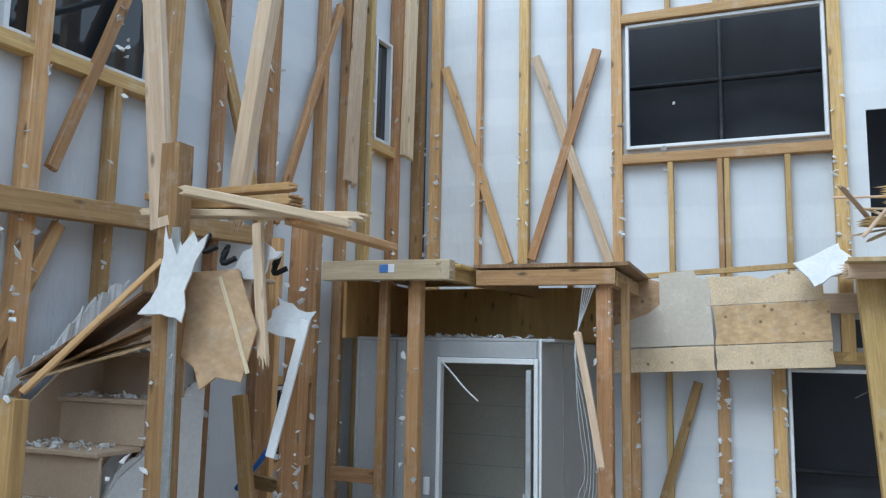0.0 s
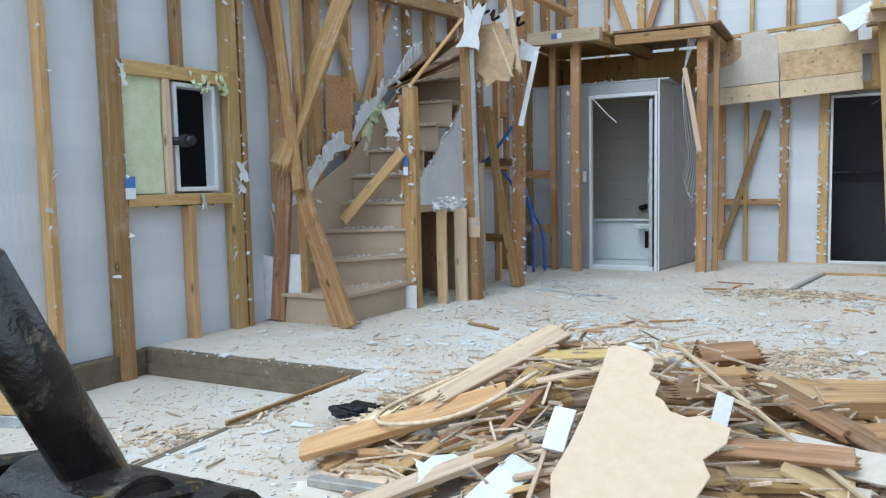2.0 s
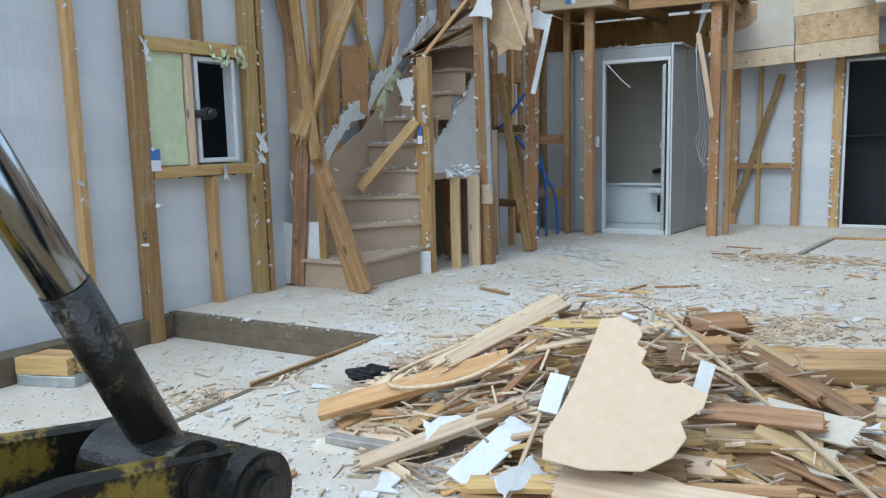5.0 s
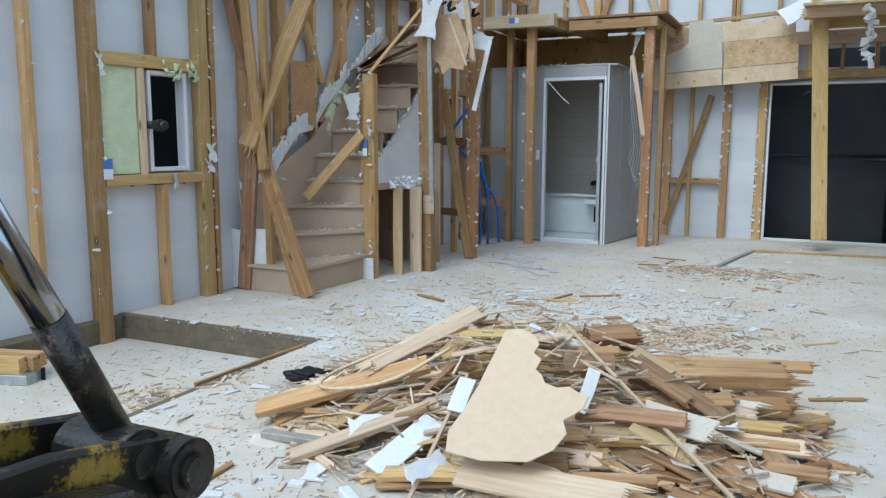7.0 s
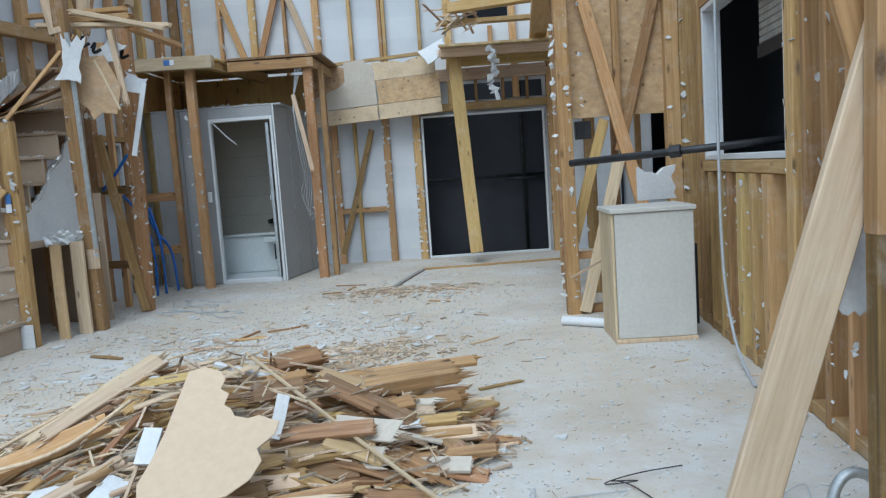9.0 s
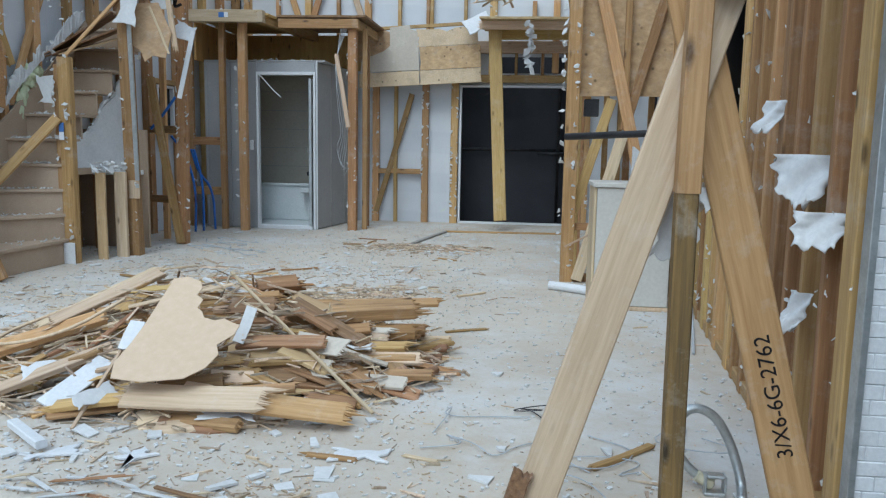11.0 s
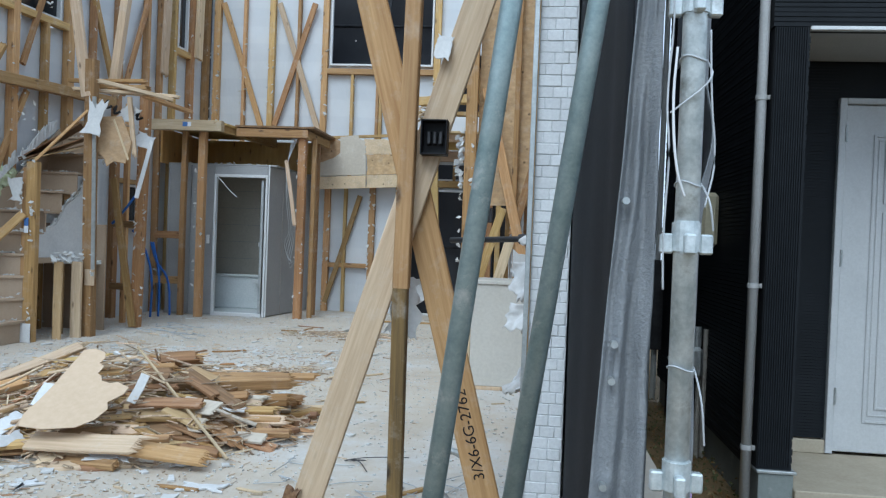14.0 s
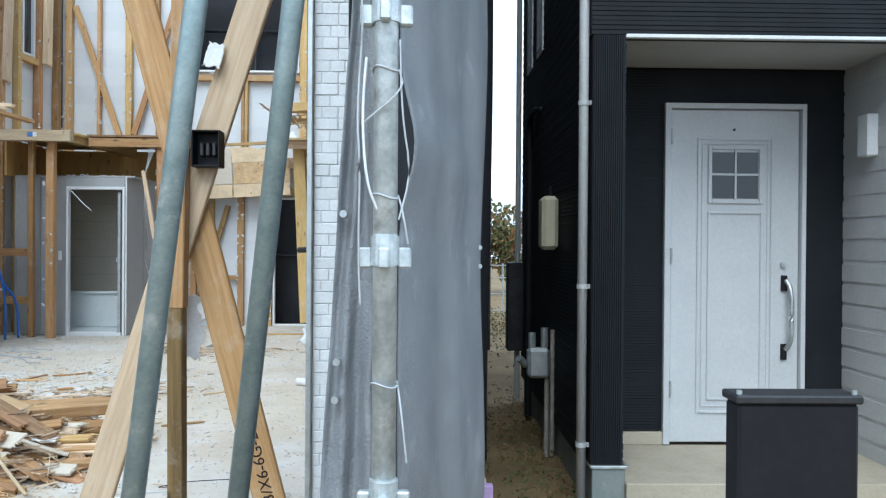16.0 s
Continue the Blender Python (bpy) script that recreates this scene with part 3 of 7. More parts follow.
# ---- back wall ----
MB = Matrix.Translation((0, 14.80, 0))
FACE_B = Vector((0, -1, 0))
B_HOLES = [(4.42, 6.03, 3.80, 4.95), (5.65, 7.31, 0.0, 1.93), (6.15, 6.75, 2.10, 2.32), (6.80, 7.30, 2.10, 2.32), (6.3, 6.9, 3.1, 4.0)]
wall_back = wall_panels("wall_back", MB, (2.48, 8.3, -0.2, TOP), WRAP, "white house wrap behind bare timber studs, far side", B_HOLES)
back_frame = tagged(new("wall_frame"), "bare studs and crossed braces of the far wall", "wall frame", kind="structure")


def pb(x, z, off=0.045):
    return MB @ Vector((x, off, z))


def stud_b(x, w, z0, z1, mt=None):
    beam("stud", pb(x, z0), pb(x, z1), w, 0.09, mt or rng.choice((PINE, PINE, OLD_PINE)), back_frame, FACE_B)


for x, w in ((2.60, 0.10), (3.05, 0.045), (3.49, 0.09), (3.92, 0.045), (4.345, 0.09)):
    stud_b(x, w, 2.1, TOP)
for x, w in ((4.79, 0.045), (5.19, 0.045), (5.245, 0.045), (5.71, 0.045)):
    stud_b(x, w, 2.0, 3.66)
    stud_b(x, w, 5.0, TOP)
stud_b(6.09, 0.10, 2.0, TOP)
stud_b(6.65, 0.06, 2.6, 3.05)
stud_b(6.95, 0.09, 2.1, TOP)
stud_b(7.4, 0.10, 0.0, TOP)
stud_b(7.85, 0.06, 0.0, TOP)
for x, w in ((4.46, 0.09), (4.75, 0.045), (5.17, 0.09), (5.585, 0.10)):
    stud_b(x, w, 0.0, 2.0)
beam("window_rail", pb(4.39, 3.71), pb(6.05, 3.71), 0.085, 0.09, PINE, back_frame, FACE_B)
beam("window_rail", pb(4.39, 5.0), pb(6.05, 5.0), 0.085, 0.09, PINE, back_frame, FACE_B)
beam("nogging", pb(4.5, 0.72, 0.03), pb(5.13, 0.72, 0.03), 0.07, 0.06, OLD_PINE, back_frame, FACE_B)
beam("lintel", pb(5.6, 2.02), pb(7.36, 2.02), 0.10, 0.09, PINE, back_frame, FACE_B)
beam("lintel", pb(5.6, 2.44), pb(7.36, 2.44), 0.16, 0.09, PALE_PINE, back_frame, FACE_B)
for x in (6.42, 6.78, 7.1):
    beam("cripple_stud", pb(x, 2.07), pb(x, 2.36), 0.04, 0.07, OLD_PINE, back_frame, FACE_B)
for x0, z0, x1, z1, w, mt in ((2.70, 4.75, 3.36, 2.82, 0.085, PINE), (3.60, 4.75, 4.27, 2.80, 0.085, PALE_PINE), (4.17, 4.75, 3.57, 2.85, 0.085, OLD_PINE), (4.98, 1.80, 4.46, 0.10, 0.075, OLD_PINE)):
    beam("brace", pb(x0, z0, 0.02), pb(x1, z1, 0.02), w, 0.04, mt, back_frame, FACE_B, (0.0, 0.03))
# torn holes in the wrap: dark patches laid on it, coloured as the darkness behind
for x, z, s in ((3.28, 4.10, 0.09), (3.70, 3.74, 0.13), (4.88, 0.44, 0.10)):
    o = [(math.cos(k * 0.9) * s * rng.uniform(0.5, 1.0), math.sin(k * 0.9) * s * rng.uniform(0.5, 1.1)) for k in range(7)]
    plate("torn_hole", o, 0.006, pose(x, 14.80 + 0.09, z, 90), SHEET_DARK, wall_back, "dark patch painted for a hole torn in the wrap", 0)
    plate("wrap_flap", [(p * 0.7 + 0.02, q * 0.5) for p, q in o], 0.004, pose(x + s * 0.25, 14.80 + 0.05, z - s * 0.7, 60, 25, 10), WHITE_PAPER, wall_back, "torn flap of wrap", 0)
window_5 = window_in(MB, 4.42, 6.03, 3.80, 4.95, "window_5", "wide upper white framed opening without glass", pane=False, depth=0.06, y=0.03)
door_1 = window_in(MB, 5.65, 7.31, 0.0, 1.93, "door_1", "wide garden door opening with a thin white frame", pane=False, depth=0.08, w=0.028, y=0.03)

# ---- right wall ----
A1 = Vector((7.585, 6.12, 0))
DR = Vector((0.33, 4.28, 0)).normalized()
MR = Matrix(((DR.x, DR.y, 0, A1.x), (DR.y, -DR.x, 0, A1.y), (0, 0, 1, 0), (0, 0, 0, 1)))
FACE_R = MR.to_3x3() @ Vector((0, -1, 0))


def pr(s, z, off=0.05):
    return MR @ Vector((s, off, z))


R_HOLES = [(1.98, 3.66, 1.16, 2.14), (5.6, 6.6, 1.0, 2.0)]
wall_right = wall_panels("wall_right", MR, (0.06, 9.0, -0.2, TOP), WRAP, "white house wrap behind bare timber studs", R_HOLES)
right_frame = tagged(new("wall_frame"), "bare laminated and pine studs of the side wall, window framing", "wall frame", kind="structure")
for s, w, z0, z1, mt in ((0.10, 0.10, 0, TOP, PINE), (0.32, 0.045, 0, TOP, OLD_PINE), (0.55, 0.045, 0, TOP, PINE), (0.78, 0.05, 0, TOP, OLD_PINE), (1.0, 0.09, 0, TOP, OLD_PINE), (1.24, 0.045, 0, TOP, PINE), (1.47, 0.06, 0, TOP, OLD_PINE), (1.70, 0.045, 0, TOP, OLD_PINE), (1.88, 0.105, 0, TOP, PINE),
                         (2.27, 0.10, 0, 1.06, LVL), (2.52, 0.06, 0, 1.06, LVL), (2.76, 0.10, 0, 1.06, LVL), (3.02, 0.045, 0, 1.06, OLD_PINE), (3.22, 0.05, 0, 1.06, PINE), (3.48, 0.045, 0, 1.06, OLD_PINE), (3.74, 0.105, 0, TOP, OLD_PINE), (2.6, 0.05, 2.24, TOP, PINE), (3.1, 0.05, 2.24, TOP, OLD_PINE), (4.35, 0.10, 0, TOP, OLD_PINE), (5.0, 0.05, 0, TOP, PINE)):
    beam("stud", pr(s, z0, 0.035), pr(s, z1, 0.035), w, 0.115, mt, right_frame, FACE_R)
for z, mt in ((1.10, PINE), (2.20, PINE)):
    beam("window_rail", pr(1.93, z), pr(3.69, z), 0.07, 0.11, mt, right_frame, FACE_R)
beam("sole_plate", pr(0.15, 0.03, 0.04), pr(4.3, 0.03, 0.04), 0.06, 0.12, PINE, right_frame, FACE_R)
window_6 = window_in(MR, 1.98, 3.66, 1.14, 2.16, "window_6", "white framed window with a dark lowered shutter outside", pane=False, depth=0.12, w=0.035, y=0.0)
shutter = tagged(new("roller_shutter"), "half lowered grey slatted roller shutter outside the window", "shutter")
shutter.matrix_basis = MR
for i in range(9):
    box_part("slat", (2.02, 0.17, 1.80 + i * 0.04), (2.95, 0.185, 1.837 + i * 0.04), SOIL_STEEL, shutter, bevel=0.006)
box_part("guide_rail", (2.0, 0.16, 1.72), (2.96, 0.19, 1.795), BLACK, shutter)

# stripped end of the right wall: white brick-patterned siding on its face
siding = tagged(new("siding_strip"), "white brick-patterned siding left on the wall's end", "siding", kind="structure")
box_part("backing", (7.575, 6.0815, -0.35), (7.715, 6.10, TOP), BRICK_BACK, siding, bevel=0)
box_part("metal_edge", (7.553, 6.05, -0.35), (7.572, 6.10, TOP), GALV, siding, "thin steel edge trim", 0.002)
row = 0
for i in range(150):
    z = -0.33 + i * 0.042
    off = (i % 3) * 0.03
    for a, b in ((7.577, 7.60 + off), (7.604 + off, 7.66 + off * 0.8), (7.664 + off * 0.8, 7.713)):
        if b - a > 0.012 and b <= 7.716:
            box_part("brick", (a, 6.079 - rng.uniform(0, 0.003), z), (b, 6.084, z + 0.0395), SIDING, siding, bevel=0.003)

# ---- sheets hung on the scaffold round the house ----
def hung_sheet(name, a, b, z0, z1, material, label, folds=9, amp=0.03, nu=40, nv=14, seed=1):
    r = random.Random(seed)
    a, b = Vector(a), Vector(b)
    d = (b - a)
    n = Vector((-d.y, d.x)).normalized()
    ph = [r.uniform(0, 6.3) for _ in range(4)]

    def fn(u, v):
        p = a + d * u
        k = amp * (math.sin(u * folds * 2.1 + ph[0] + v * 1.3) + 0.6 * math.sin(u * folds * 4.7 + ph[1] - v * 2.1) + 0.5 * math.sin(v * 9 + ph[2] + u * 5))
        return Vector((p.x + n.x * k, p.y + n.y * k, z0 + (z1 - z0) * v + 0.02 * math.sin(u * 17 + ph[3]) * (1 if v in (0, 1) else 0)))
    return tagged(mesh_ob(name, sheet_bm(nu, nv, fn), material, smooth=True), label, "sheet")


hung_sheet("scaffold_sheet", (1.0, 15.75), (9.0, 15.75), GROUND, 6.6, SHEET_DARK, "dark grey scaffold sheet hung behind the house", 14, 0.025, seed=2)
hung_sheet("scaffold_sheet", (7.79, 6.32), (8.48, 9.3), GROUND, 6.4, SHEET_DARK, "dark grey scaffold sheet hung along the house's side", 6, 0.015, seed=3)
hung_sheet("scaffold_sheet", (8.485, 9.32), (8.62, 15.6), GROUND, 6.4, SHEET_DARK, "dark grey scaffold sheet hung along the house's side", 9, 0.02, seed=8)
# sheet coloured near black to carry the shade between siding and grey sheet
hung_sheet("scaffold_sheet", (7.722, 6.115), (7.80, 5.17), GROUND, 4.2, SHEET_SHADED, "scaffold sheet folded back beside the wall's end, blackened for the gap's shade", 4, 0.006, nu=16, seed=9)
hung_sheet("scaffold_sheet", (0.9, 5.5), (1.35, 15.6), GROUND, 6.4, SHEET_DARK, "dark scaffold sheet hung outside the far windows", 14, 0.02, seed=4)


def scaffold_tube(a, b, r=0.024, mt=None, name="scaffold_tube", label="grey galvanised scaffold tube"):
    t = thing(name, label, "scaffold tube", "scaffold round the house", at=a)
    ob = part("tube", cyl_bm((0, 0, 0), Vector(b) - Vector(a), r, 20, rim=0.003), mt or PIPE, t, smooth=False)
    for p in ob.data.polygons:
        p.use_smooth = len(p.vertices) == 4
    return t


for a, b in (((5.2, 15.6, GROUND), (5.2, 15.6, 6.3)), ((7.05, 15.55, GROUND), (7.05, 15.55, 6.3)), ((3.0, 15.6, 1.05), (8.2, 15.6, 1.05)), ((3.0, 15.6, 4.62), (8.2, 15.6, 4.62)), ((6.75, 15.5, 1.0), (7.3, 15.5, 1.0))):
    scaffold_tube(a, b, mt=DARK_STEEL, label="dark scaffold tube against the sheet behind the house")

# unreadable dark stamps on the laminated studs
for s, z in ((2.27, 0.62), (2.27, 0.40), (2.52, 0.30), (2.76, 0.55)):
    for k in range(5):
        beam("stamp_bar", pr(s - 0.015, z + k * 0.035, -0.0015), pr(s - 0.015, z + 0.02 + k * 0.035, -0.0015), 0.03 if k % 2 else 0.02, 0.002, DARK_STEEL, right_frame, FACE_R, warp=0)

# ---- unit bath in the far corner ----
def bath():
    b = thing("unit_bath", "grey prefabricated bathroom cabin with an open white door frame", "bathroom cabin", at=(0, 0, 0))
    x0, x1, y0, y1, h = 2.52, 3.99, 13.50, 14.76, 2.09
    side = box_part("side_panel", (x1 - 0.03, y0, 0.01), (x1, y1, h), BATH_GREY, b, bevel=0.006)
    SKEW = 0.17
    side.data.transform(Matrix(((1, SKEW, 0, -SKEW * y0), (0, 1, 0, 0), (0, 0, 1, 0), (0, 0, 0, 1))))
    box_part("side_panel", (x0, y0, 0.01), (x0 + 0.03, y1, h), BATH_GREY, b, bevel=0.006)
    for i, (a, c) in enumerate(((x0 + 0.03, 2.86), (2.865, 3.21))):
        box_part("front_panel", (a, y0, 0.01), (c, y0 + 0.03, h), BATH_GREY, b, bevel=0.006)
    box_part("front_panel", (3.21, y0, 1.97), (x1 - 0.03, y0 + 0.03, h), BATH_GREY, b, bevel=0.006)
    for a, c in ((y0 + 0.40, y0 + 0.41), (y0 + 0.82, y0 + 0.83)):
        box_part("panel_joint", (x1 + SKEW * (a - y0), a, 0.02), (x1 + 0.006 + SKEW * (a - y0), c, h - 0.01), SOIL_STEEL, b, bevel=0.001)
    box_part("back_panel", (x0 + 0.03, y1 - 0.03, 0.1), (x1 - 0.03, y1, h), BATH_TILE, b)
    box_part("inner_lining", (x0 + 0.031, y0 + 0.031, 0.1), (x0 + 0.045, y1 - 0.031, h - 0.05), BATH_TILE, b)
    box_part("inner_lining", (x1 - 0.045, y0 + 0.031, 0.1), (x1 - 0.031, y1 - 0.031, h - 0.05), BATH_TILE, b)
    for k in range(6):
        box_part("tile_seam", (x0 + 0.05, y1 - 0.034, 0.5 + k * 0.26), (x1 - 0.05, y1 - 0.0305, 0.506 + k * 0.26), BATH_GREY, b, bevel=0)
    box_part("roof_panel", (x0, y0, h), (x1 + 0.1, y1, h + 0.025), BATH_GREY, b, "grey roof panel strewn with rubble", 0.006)
    box_part("tray", (x0 + 0.03, y0 + 0.03, 0.0), (x1 - 0.03, y1 - 0.03, 0.05), TUB, b)
    # tub, hollow
    tub = part("tub", box_bm((x0 + 0.05, y0 + 0.62, 0.05), (x1 - 0.06, y0 + 0.66, 0.52), 0.012), TUB, b, "pale bathtub")
    box_part("tub_side", (x0 + 0.05, y1 - 0.10, 0.05), (x1 - 0.06, y1 - 0.05, 0.52), TUB, tub)
    box_part("tub_rim", (x0 + 0.05, y0 + 0.58, 0.52), (x1 - 0.05, y0 + 0.70, 0.55), TUB, tub)
    box_part("tub_floor", (x0 + 0.05, y0 + 0.66, 0.05), (x1 - 0.06, y1 - 0.1, 0.10), TUB, tub)
    box_part("drain_cover", (3.70, y0 + 0.612, 0.20), (3.80, y0 + 0.619, 0.40), BLACK, tub, "dark square opening in the tub's front")
    box_part("counter", (3.62, y0 + 0.44, 0.44), (x1 - 0.05, y0 + 0.61, 0.50), TUB, b)
    part("grab_bar", cyl_bm((3.62, y1 - 0.07, 0.62), (3.62, y1 - 0.07, 1.25), 0.012), WHITE, b)
    part("tap", cyl_bm((3.52, y1 - 0.12, 0.66), (3.60, y1 - 0.05, 0.68), 0.03), DARK_STEEL, b)
    # white door frame, with the folded leaf at its right
    door = part("door_frame", box_bm((3.21, y0 - 0.035, 0.0), (3.24, y0 + 0.04, 1.97)), WHITE, b, "white door frame")
    box_part("jamb", (3.945, y0 - 0.035, 0.0), (3.975, y0 + 0.04, 1.97), WHITE, door)
    box_part("head", (3.24, y0 - 0.035, 1.93), (3.945, y0 + 0.04, 1.97), WHITE, door)
    box_part("threshold", (3.24, y0 - 0.03, 0.0), (3.93, y0 + 0.04, 0.045), WHITE, door)
    leaf = part("folded_leaf", box_bm((3.895, y0 - 0.02, 0.05), (3.91, y0 + 0.34, 1.89)), WHITE, b, "folded white door leaf")
    box_part("leaf_frame", (3.885, y0 - 0.035, 0.05), (3.925, y0 - 0.021, 1.89), GALV, leaf)
    box_part("handle", (3.875, y0 - 0.05, 0.98), (3.884, y0 - 0.025, 1.04), WHITE, leaf)
    box_part("corner_trim", (x1 - 0.012, y0 - 0.012, 0.0), (x1 + 0.006, y0 + 0.006, h + 0.02), WHITE, b)
    box_part("switch", (3.17, y0 - 0.16, 1.0), (3.21, y0 - 0.13, 1.12), WHITE, b)
    part("hanging_wire", tube_bm([(3.26, y0 - 0.05, 1.93), (3.33, y0 - 0.04, 1.86), (3.42, y0 - 0.02, 1.75), (3.52, y0, 1.66)], 0.007, 6), WHITE, b)
    return b


bath()

# posts and beams that stand round the bath
bath_frame = tagged(new("wall_frame"), "bare posts, beams and noggings around the bathroom cabin", "wall frame", kind="structure")
UP = (0, -1, 0)


def post(x, y, z0, z1, w=0.105, mt=None, parent=None, x2=None, y2=None, jag=(0, 0), d=None):
    return beam("post", (x, y, z0), (x if x2 is None else x2, y if y2 is None else y2, z1), w, d or w, mt or PINE, parent or bath_frame, UP, jag)


post(3.14, 13.22, 0, 2.62, 0.095, PINE)
post(2.85, 13.30, 0, 2.62, 0.07, OLD_PINE)
post(4.43, 13.55, 0, 2.52, 0.105, OLD_PINE)
post(4.55, 13.72, 0, 2.52, 0.06, PINE)
post(4.50, 14.1, 0, 2.52, 0.05, OLD_PINE)
beam("beam", (2.45, 13.1, 2.585), (3.46, 13.08, 2.575), 0.14, 0.105, PALE_PINE, bath_frame, UP, (0, 0.03))
box_part("hardware_tag", (2.92, 13.035, 2.56), (2.99, 13.045, 2.62), STRAP, bath_frame)
box_part("hardware_tag", (2.99, 13.034, 2.56), (3.04, 13.045, 2.62), STICKER, bath_frame)
beam("beam", (3.36, 13.05, 2.58), (3.62, 14.72, 2.56), 0.13, 0.09, PINE, bath_frame, (1, 0, 0), (0.05, 0))
beam("beam", (3.52, 13.45, 2.55), (4.52, 13.48, 2.55), 0.11, 0.06, OLD_PINE, bath_frame, UP)
beam("beam", (4.50, 13.5, 2.54), (4.52, 14.78, 2.54), 0.11, 0.06, PINE, bath_frame, (1, 0, 0))
deck = tagged(plate("upper_floor_remnant", ragged(3.5, 13.42, 4.62, 14.78, 7, 0.02, "bt"), 0.028, pose(0, 0, 2.635), RUST_WOOD), "brown remnant of upper floor boarding over the bath", "floor board", kind="structure")
box_part("boarding", (2.5, 14.72, 2.1), (4.5, 14.75, 2.58), OCHRE, bath_frame, "ochre boarding behind the cabin's top")
box_part("boarding", (2.46, 13.16, 2.60), (3.49, 14.71, 2.625), OCHRE, bath_frame, "ochre underside of the upper floor")
box_part("boarding", (2.44, 13.4, 2.1), (2.47, 14.7, 2.58), OCHRE, bath_frame)
for z in (0.48, 1.10):
    beam("nogging", (2.45, 13.30, z), (2.81, 13.30, z), 0.10, 0.04, OLD_PINE, bath_frame, UP)
    beam("nogging", (2.82, 13.33, z), (3.07, 13.26, z), 0.0 + 0.05, 0.03, OLD_PINE, bath_frame, UP) if z > 2 else None
beam("batten", (4.30, 13.25, 2.15), (4.46, 13.20, 1.30), 0.05, 0.03, PALE_PINE, bath_frame, UP, (0.05, 0.06))

# ---- stair: four winders round the newel, then a straight flight ----
stair = thing("staircase", "tan boarded winding stair strewn with rubble, half torn open", "staircase")
NX, NY, RISE, RUN = 2.60, 10.37, 0.22, 0.235
LX, FY = 1.99, 9.44


def wedge(a0, a1):
    """Outline of a winder between two angles round the newel, clipped to the stair's square."""
    pts = [(NX, NY)]
    for k in range(7):
        a = radians(a0 + (a1 - a0) * k / 6)
        c, s = math.cos(a), math.sin(a)
        t = min((LX - NX) / c if c < -1e-6 else 1e9, (FY - NY) / s if s < -1e-6 else 1e9)
        pts.append((NX + c * t, NY + s * t))
    return pts


WINDERS = (266, 234, 211, 193)
for i in range(4):
    o = wedge(WINDERS[i], 180)
    z = RISE * (i + 1)
    bm = prism_bm(o, RISE - 0.02, 0.002)
    ob = part("riser", bm, MDF, stair)
    ob.location = (0, 0, z - RISE / 2 - 0.01)
    bm = prism_bm([(x + (0.030 if i == 0 else 0.018), y - 0.024) for x, y in o], 0.028, 0.003)
    ob = part("tread", bm, MDF, stair)
    ob.location = (0, 0, z - 0.012)
for i in range(7):
    y, z = NY + RUN * i + 0.01, RISE * (i + 5)
    box_part("riser", (LX + 0.02 * i, y, z - RISE), (NX + 0.02 * i, y + 0.02, z - 0.024), MDF, stair)
    box_part("tread", (LX + 0.02 * i, y - 0.026, z - 0.024), (NX + 0.02 * i, y + RUN + 0.02, z), MDF, stair)
skirt = [(9.42, 0.84), (9.6, 0.92), (9.9, 1.0), (10.3, 1.22), (10.9, 1.72), (11.5, 2.28), (11.6, 2.1), (11.6, 1.6), (10.3, 0.4), (9.5, 0.4)]
ob = part("skirting", prism_bm([(y - 9.5, z) for y, z in skirt], 0.02, 0.002), MDF, stair)
ob.matrix_basis = Matrix(((0.1, 0, -1, 1.965), (1, 0, 0.1, 9.5), (0, 1, 0, 0), (0, 0, 0, 1)))
ob = part("side_board", prism_bm([(0.05, 0.80), (0.98, 0.86), (0.98, 1.95), (0.80, 1.85), (0.66, 1.60), (0.45, 1.45), (0.30, 1.22), (0.05, 1.10)], 0.025, 0.002), GYPSUM, stair, "torn grey plasterboard beside the flight")
ob.matrix_basis = Matrix(((0.19, 0, 1, 2.66), (0.98, 0, 0, 10.4), (0, 1, 0, 0), (0, 0, 0, 1)))
beam("closet_jamb", (2.78, 10.62, 0.0), (2.78, 10.62, 0.80), 0.09, 0.03, PLY, stair, UP)
beam("closet_jamb", (2.86, 10.82, 0.0), (2.86, 10.82, 0.80), 0.11, 0.04, PALE_PINE, stair, UP)
beam("closet_stud", (2.55, 11.0, 0.0), (2.55, 11.0, 0.95), 0.09, 0.04, OLD_PINE, stair, UP)
beam("closet_stud", (2.35, 11.3, 0.0), (2.35, 11.3, 0.95), 0.09, 0.04, OLD_PINE, stair, UP)
box_part("closet_lining", (2.02, 11.45, 0.0), (2.8, 11.48, 1.2), MDF, stair)
box_part("string_board", (2.60, 10.45, 0.78), (2.64, 11.4, 0.84), MDF, stair)

torn = part("torn_plaster", torn_strip_bm([(-0.08, 0.84), (0.08, 0.87), (0.30, 0.95), (0.42, 1.10), (0.62, 1.30), (0.80, 1.33), (1.0, 1.55), (1.35, 1.86), (1.9, 2.25)], 0.15, random.Random(51)), CRUMB, stair, "torn white plaster along the skirting")
torn.matrix_basis = Matrix(((0.1, 0, -1, 2.0), (1, 0, 0.1, 9.5), (0, 1, 0, 0), (0, 0, 0, 1)))
torn = part("torn_plaster", torn_strip_bm([(0.05, 1.10), (0.30, 1.24), (0.45, 1.47), (0.66, 1.62), (0.80, 1.86), (0.98, 1.96)], 0.035, random.Random(52), 0.02), CRUMB, stair)
torn.matrix_basis = Matrix(((0.19, 0, 1, 2.662), (0.98, 0, 0, 10.4), (0, 1, 0, 0), (0, 0, 0, 1)))
torn = part("torn_plaster", torn_strip_bm([(0.25, 0.82), (0.98, 0.86)], 0.05, random.Random(53), 0.05), CRUMB, stair)
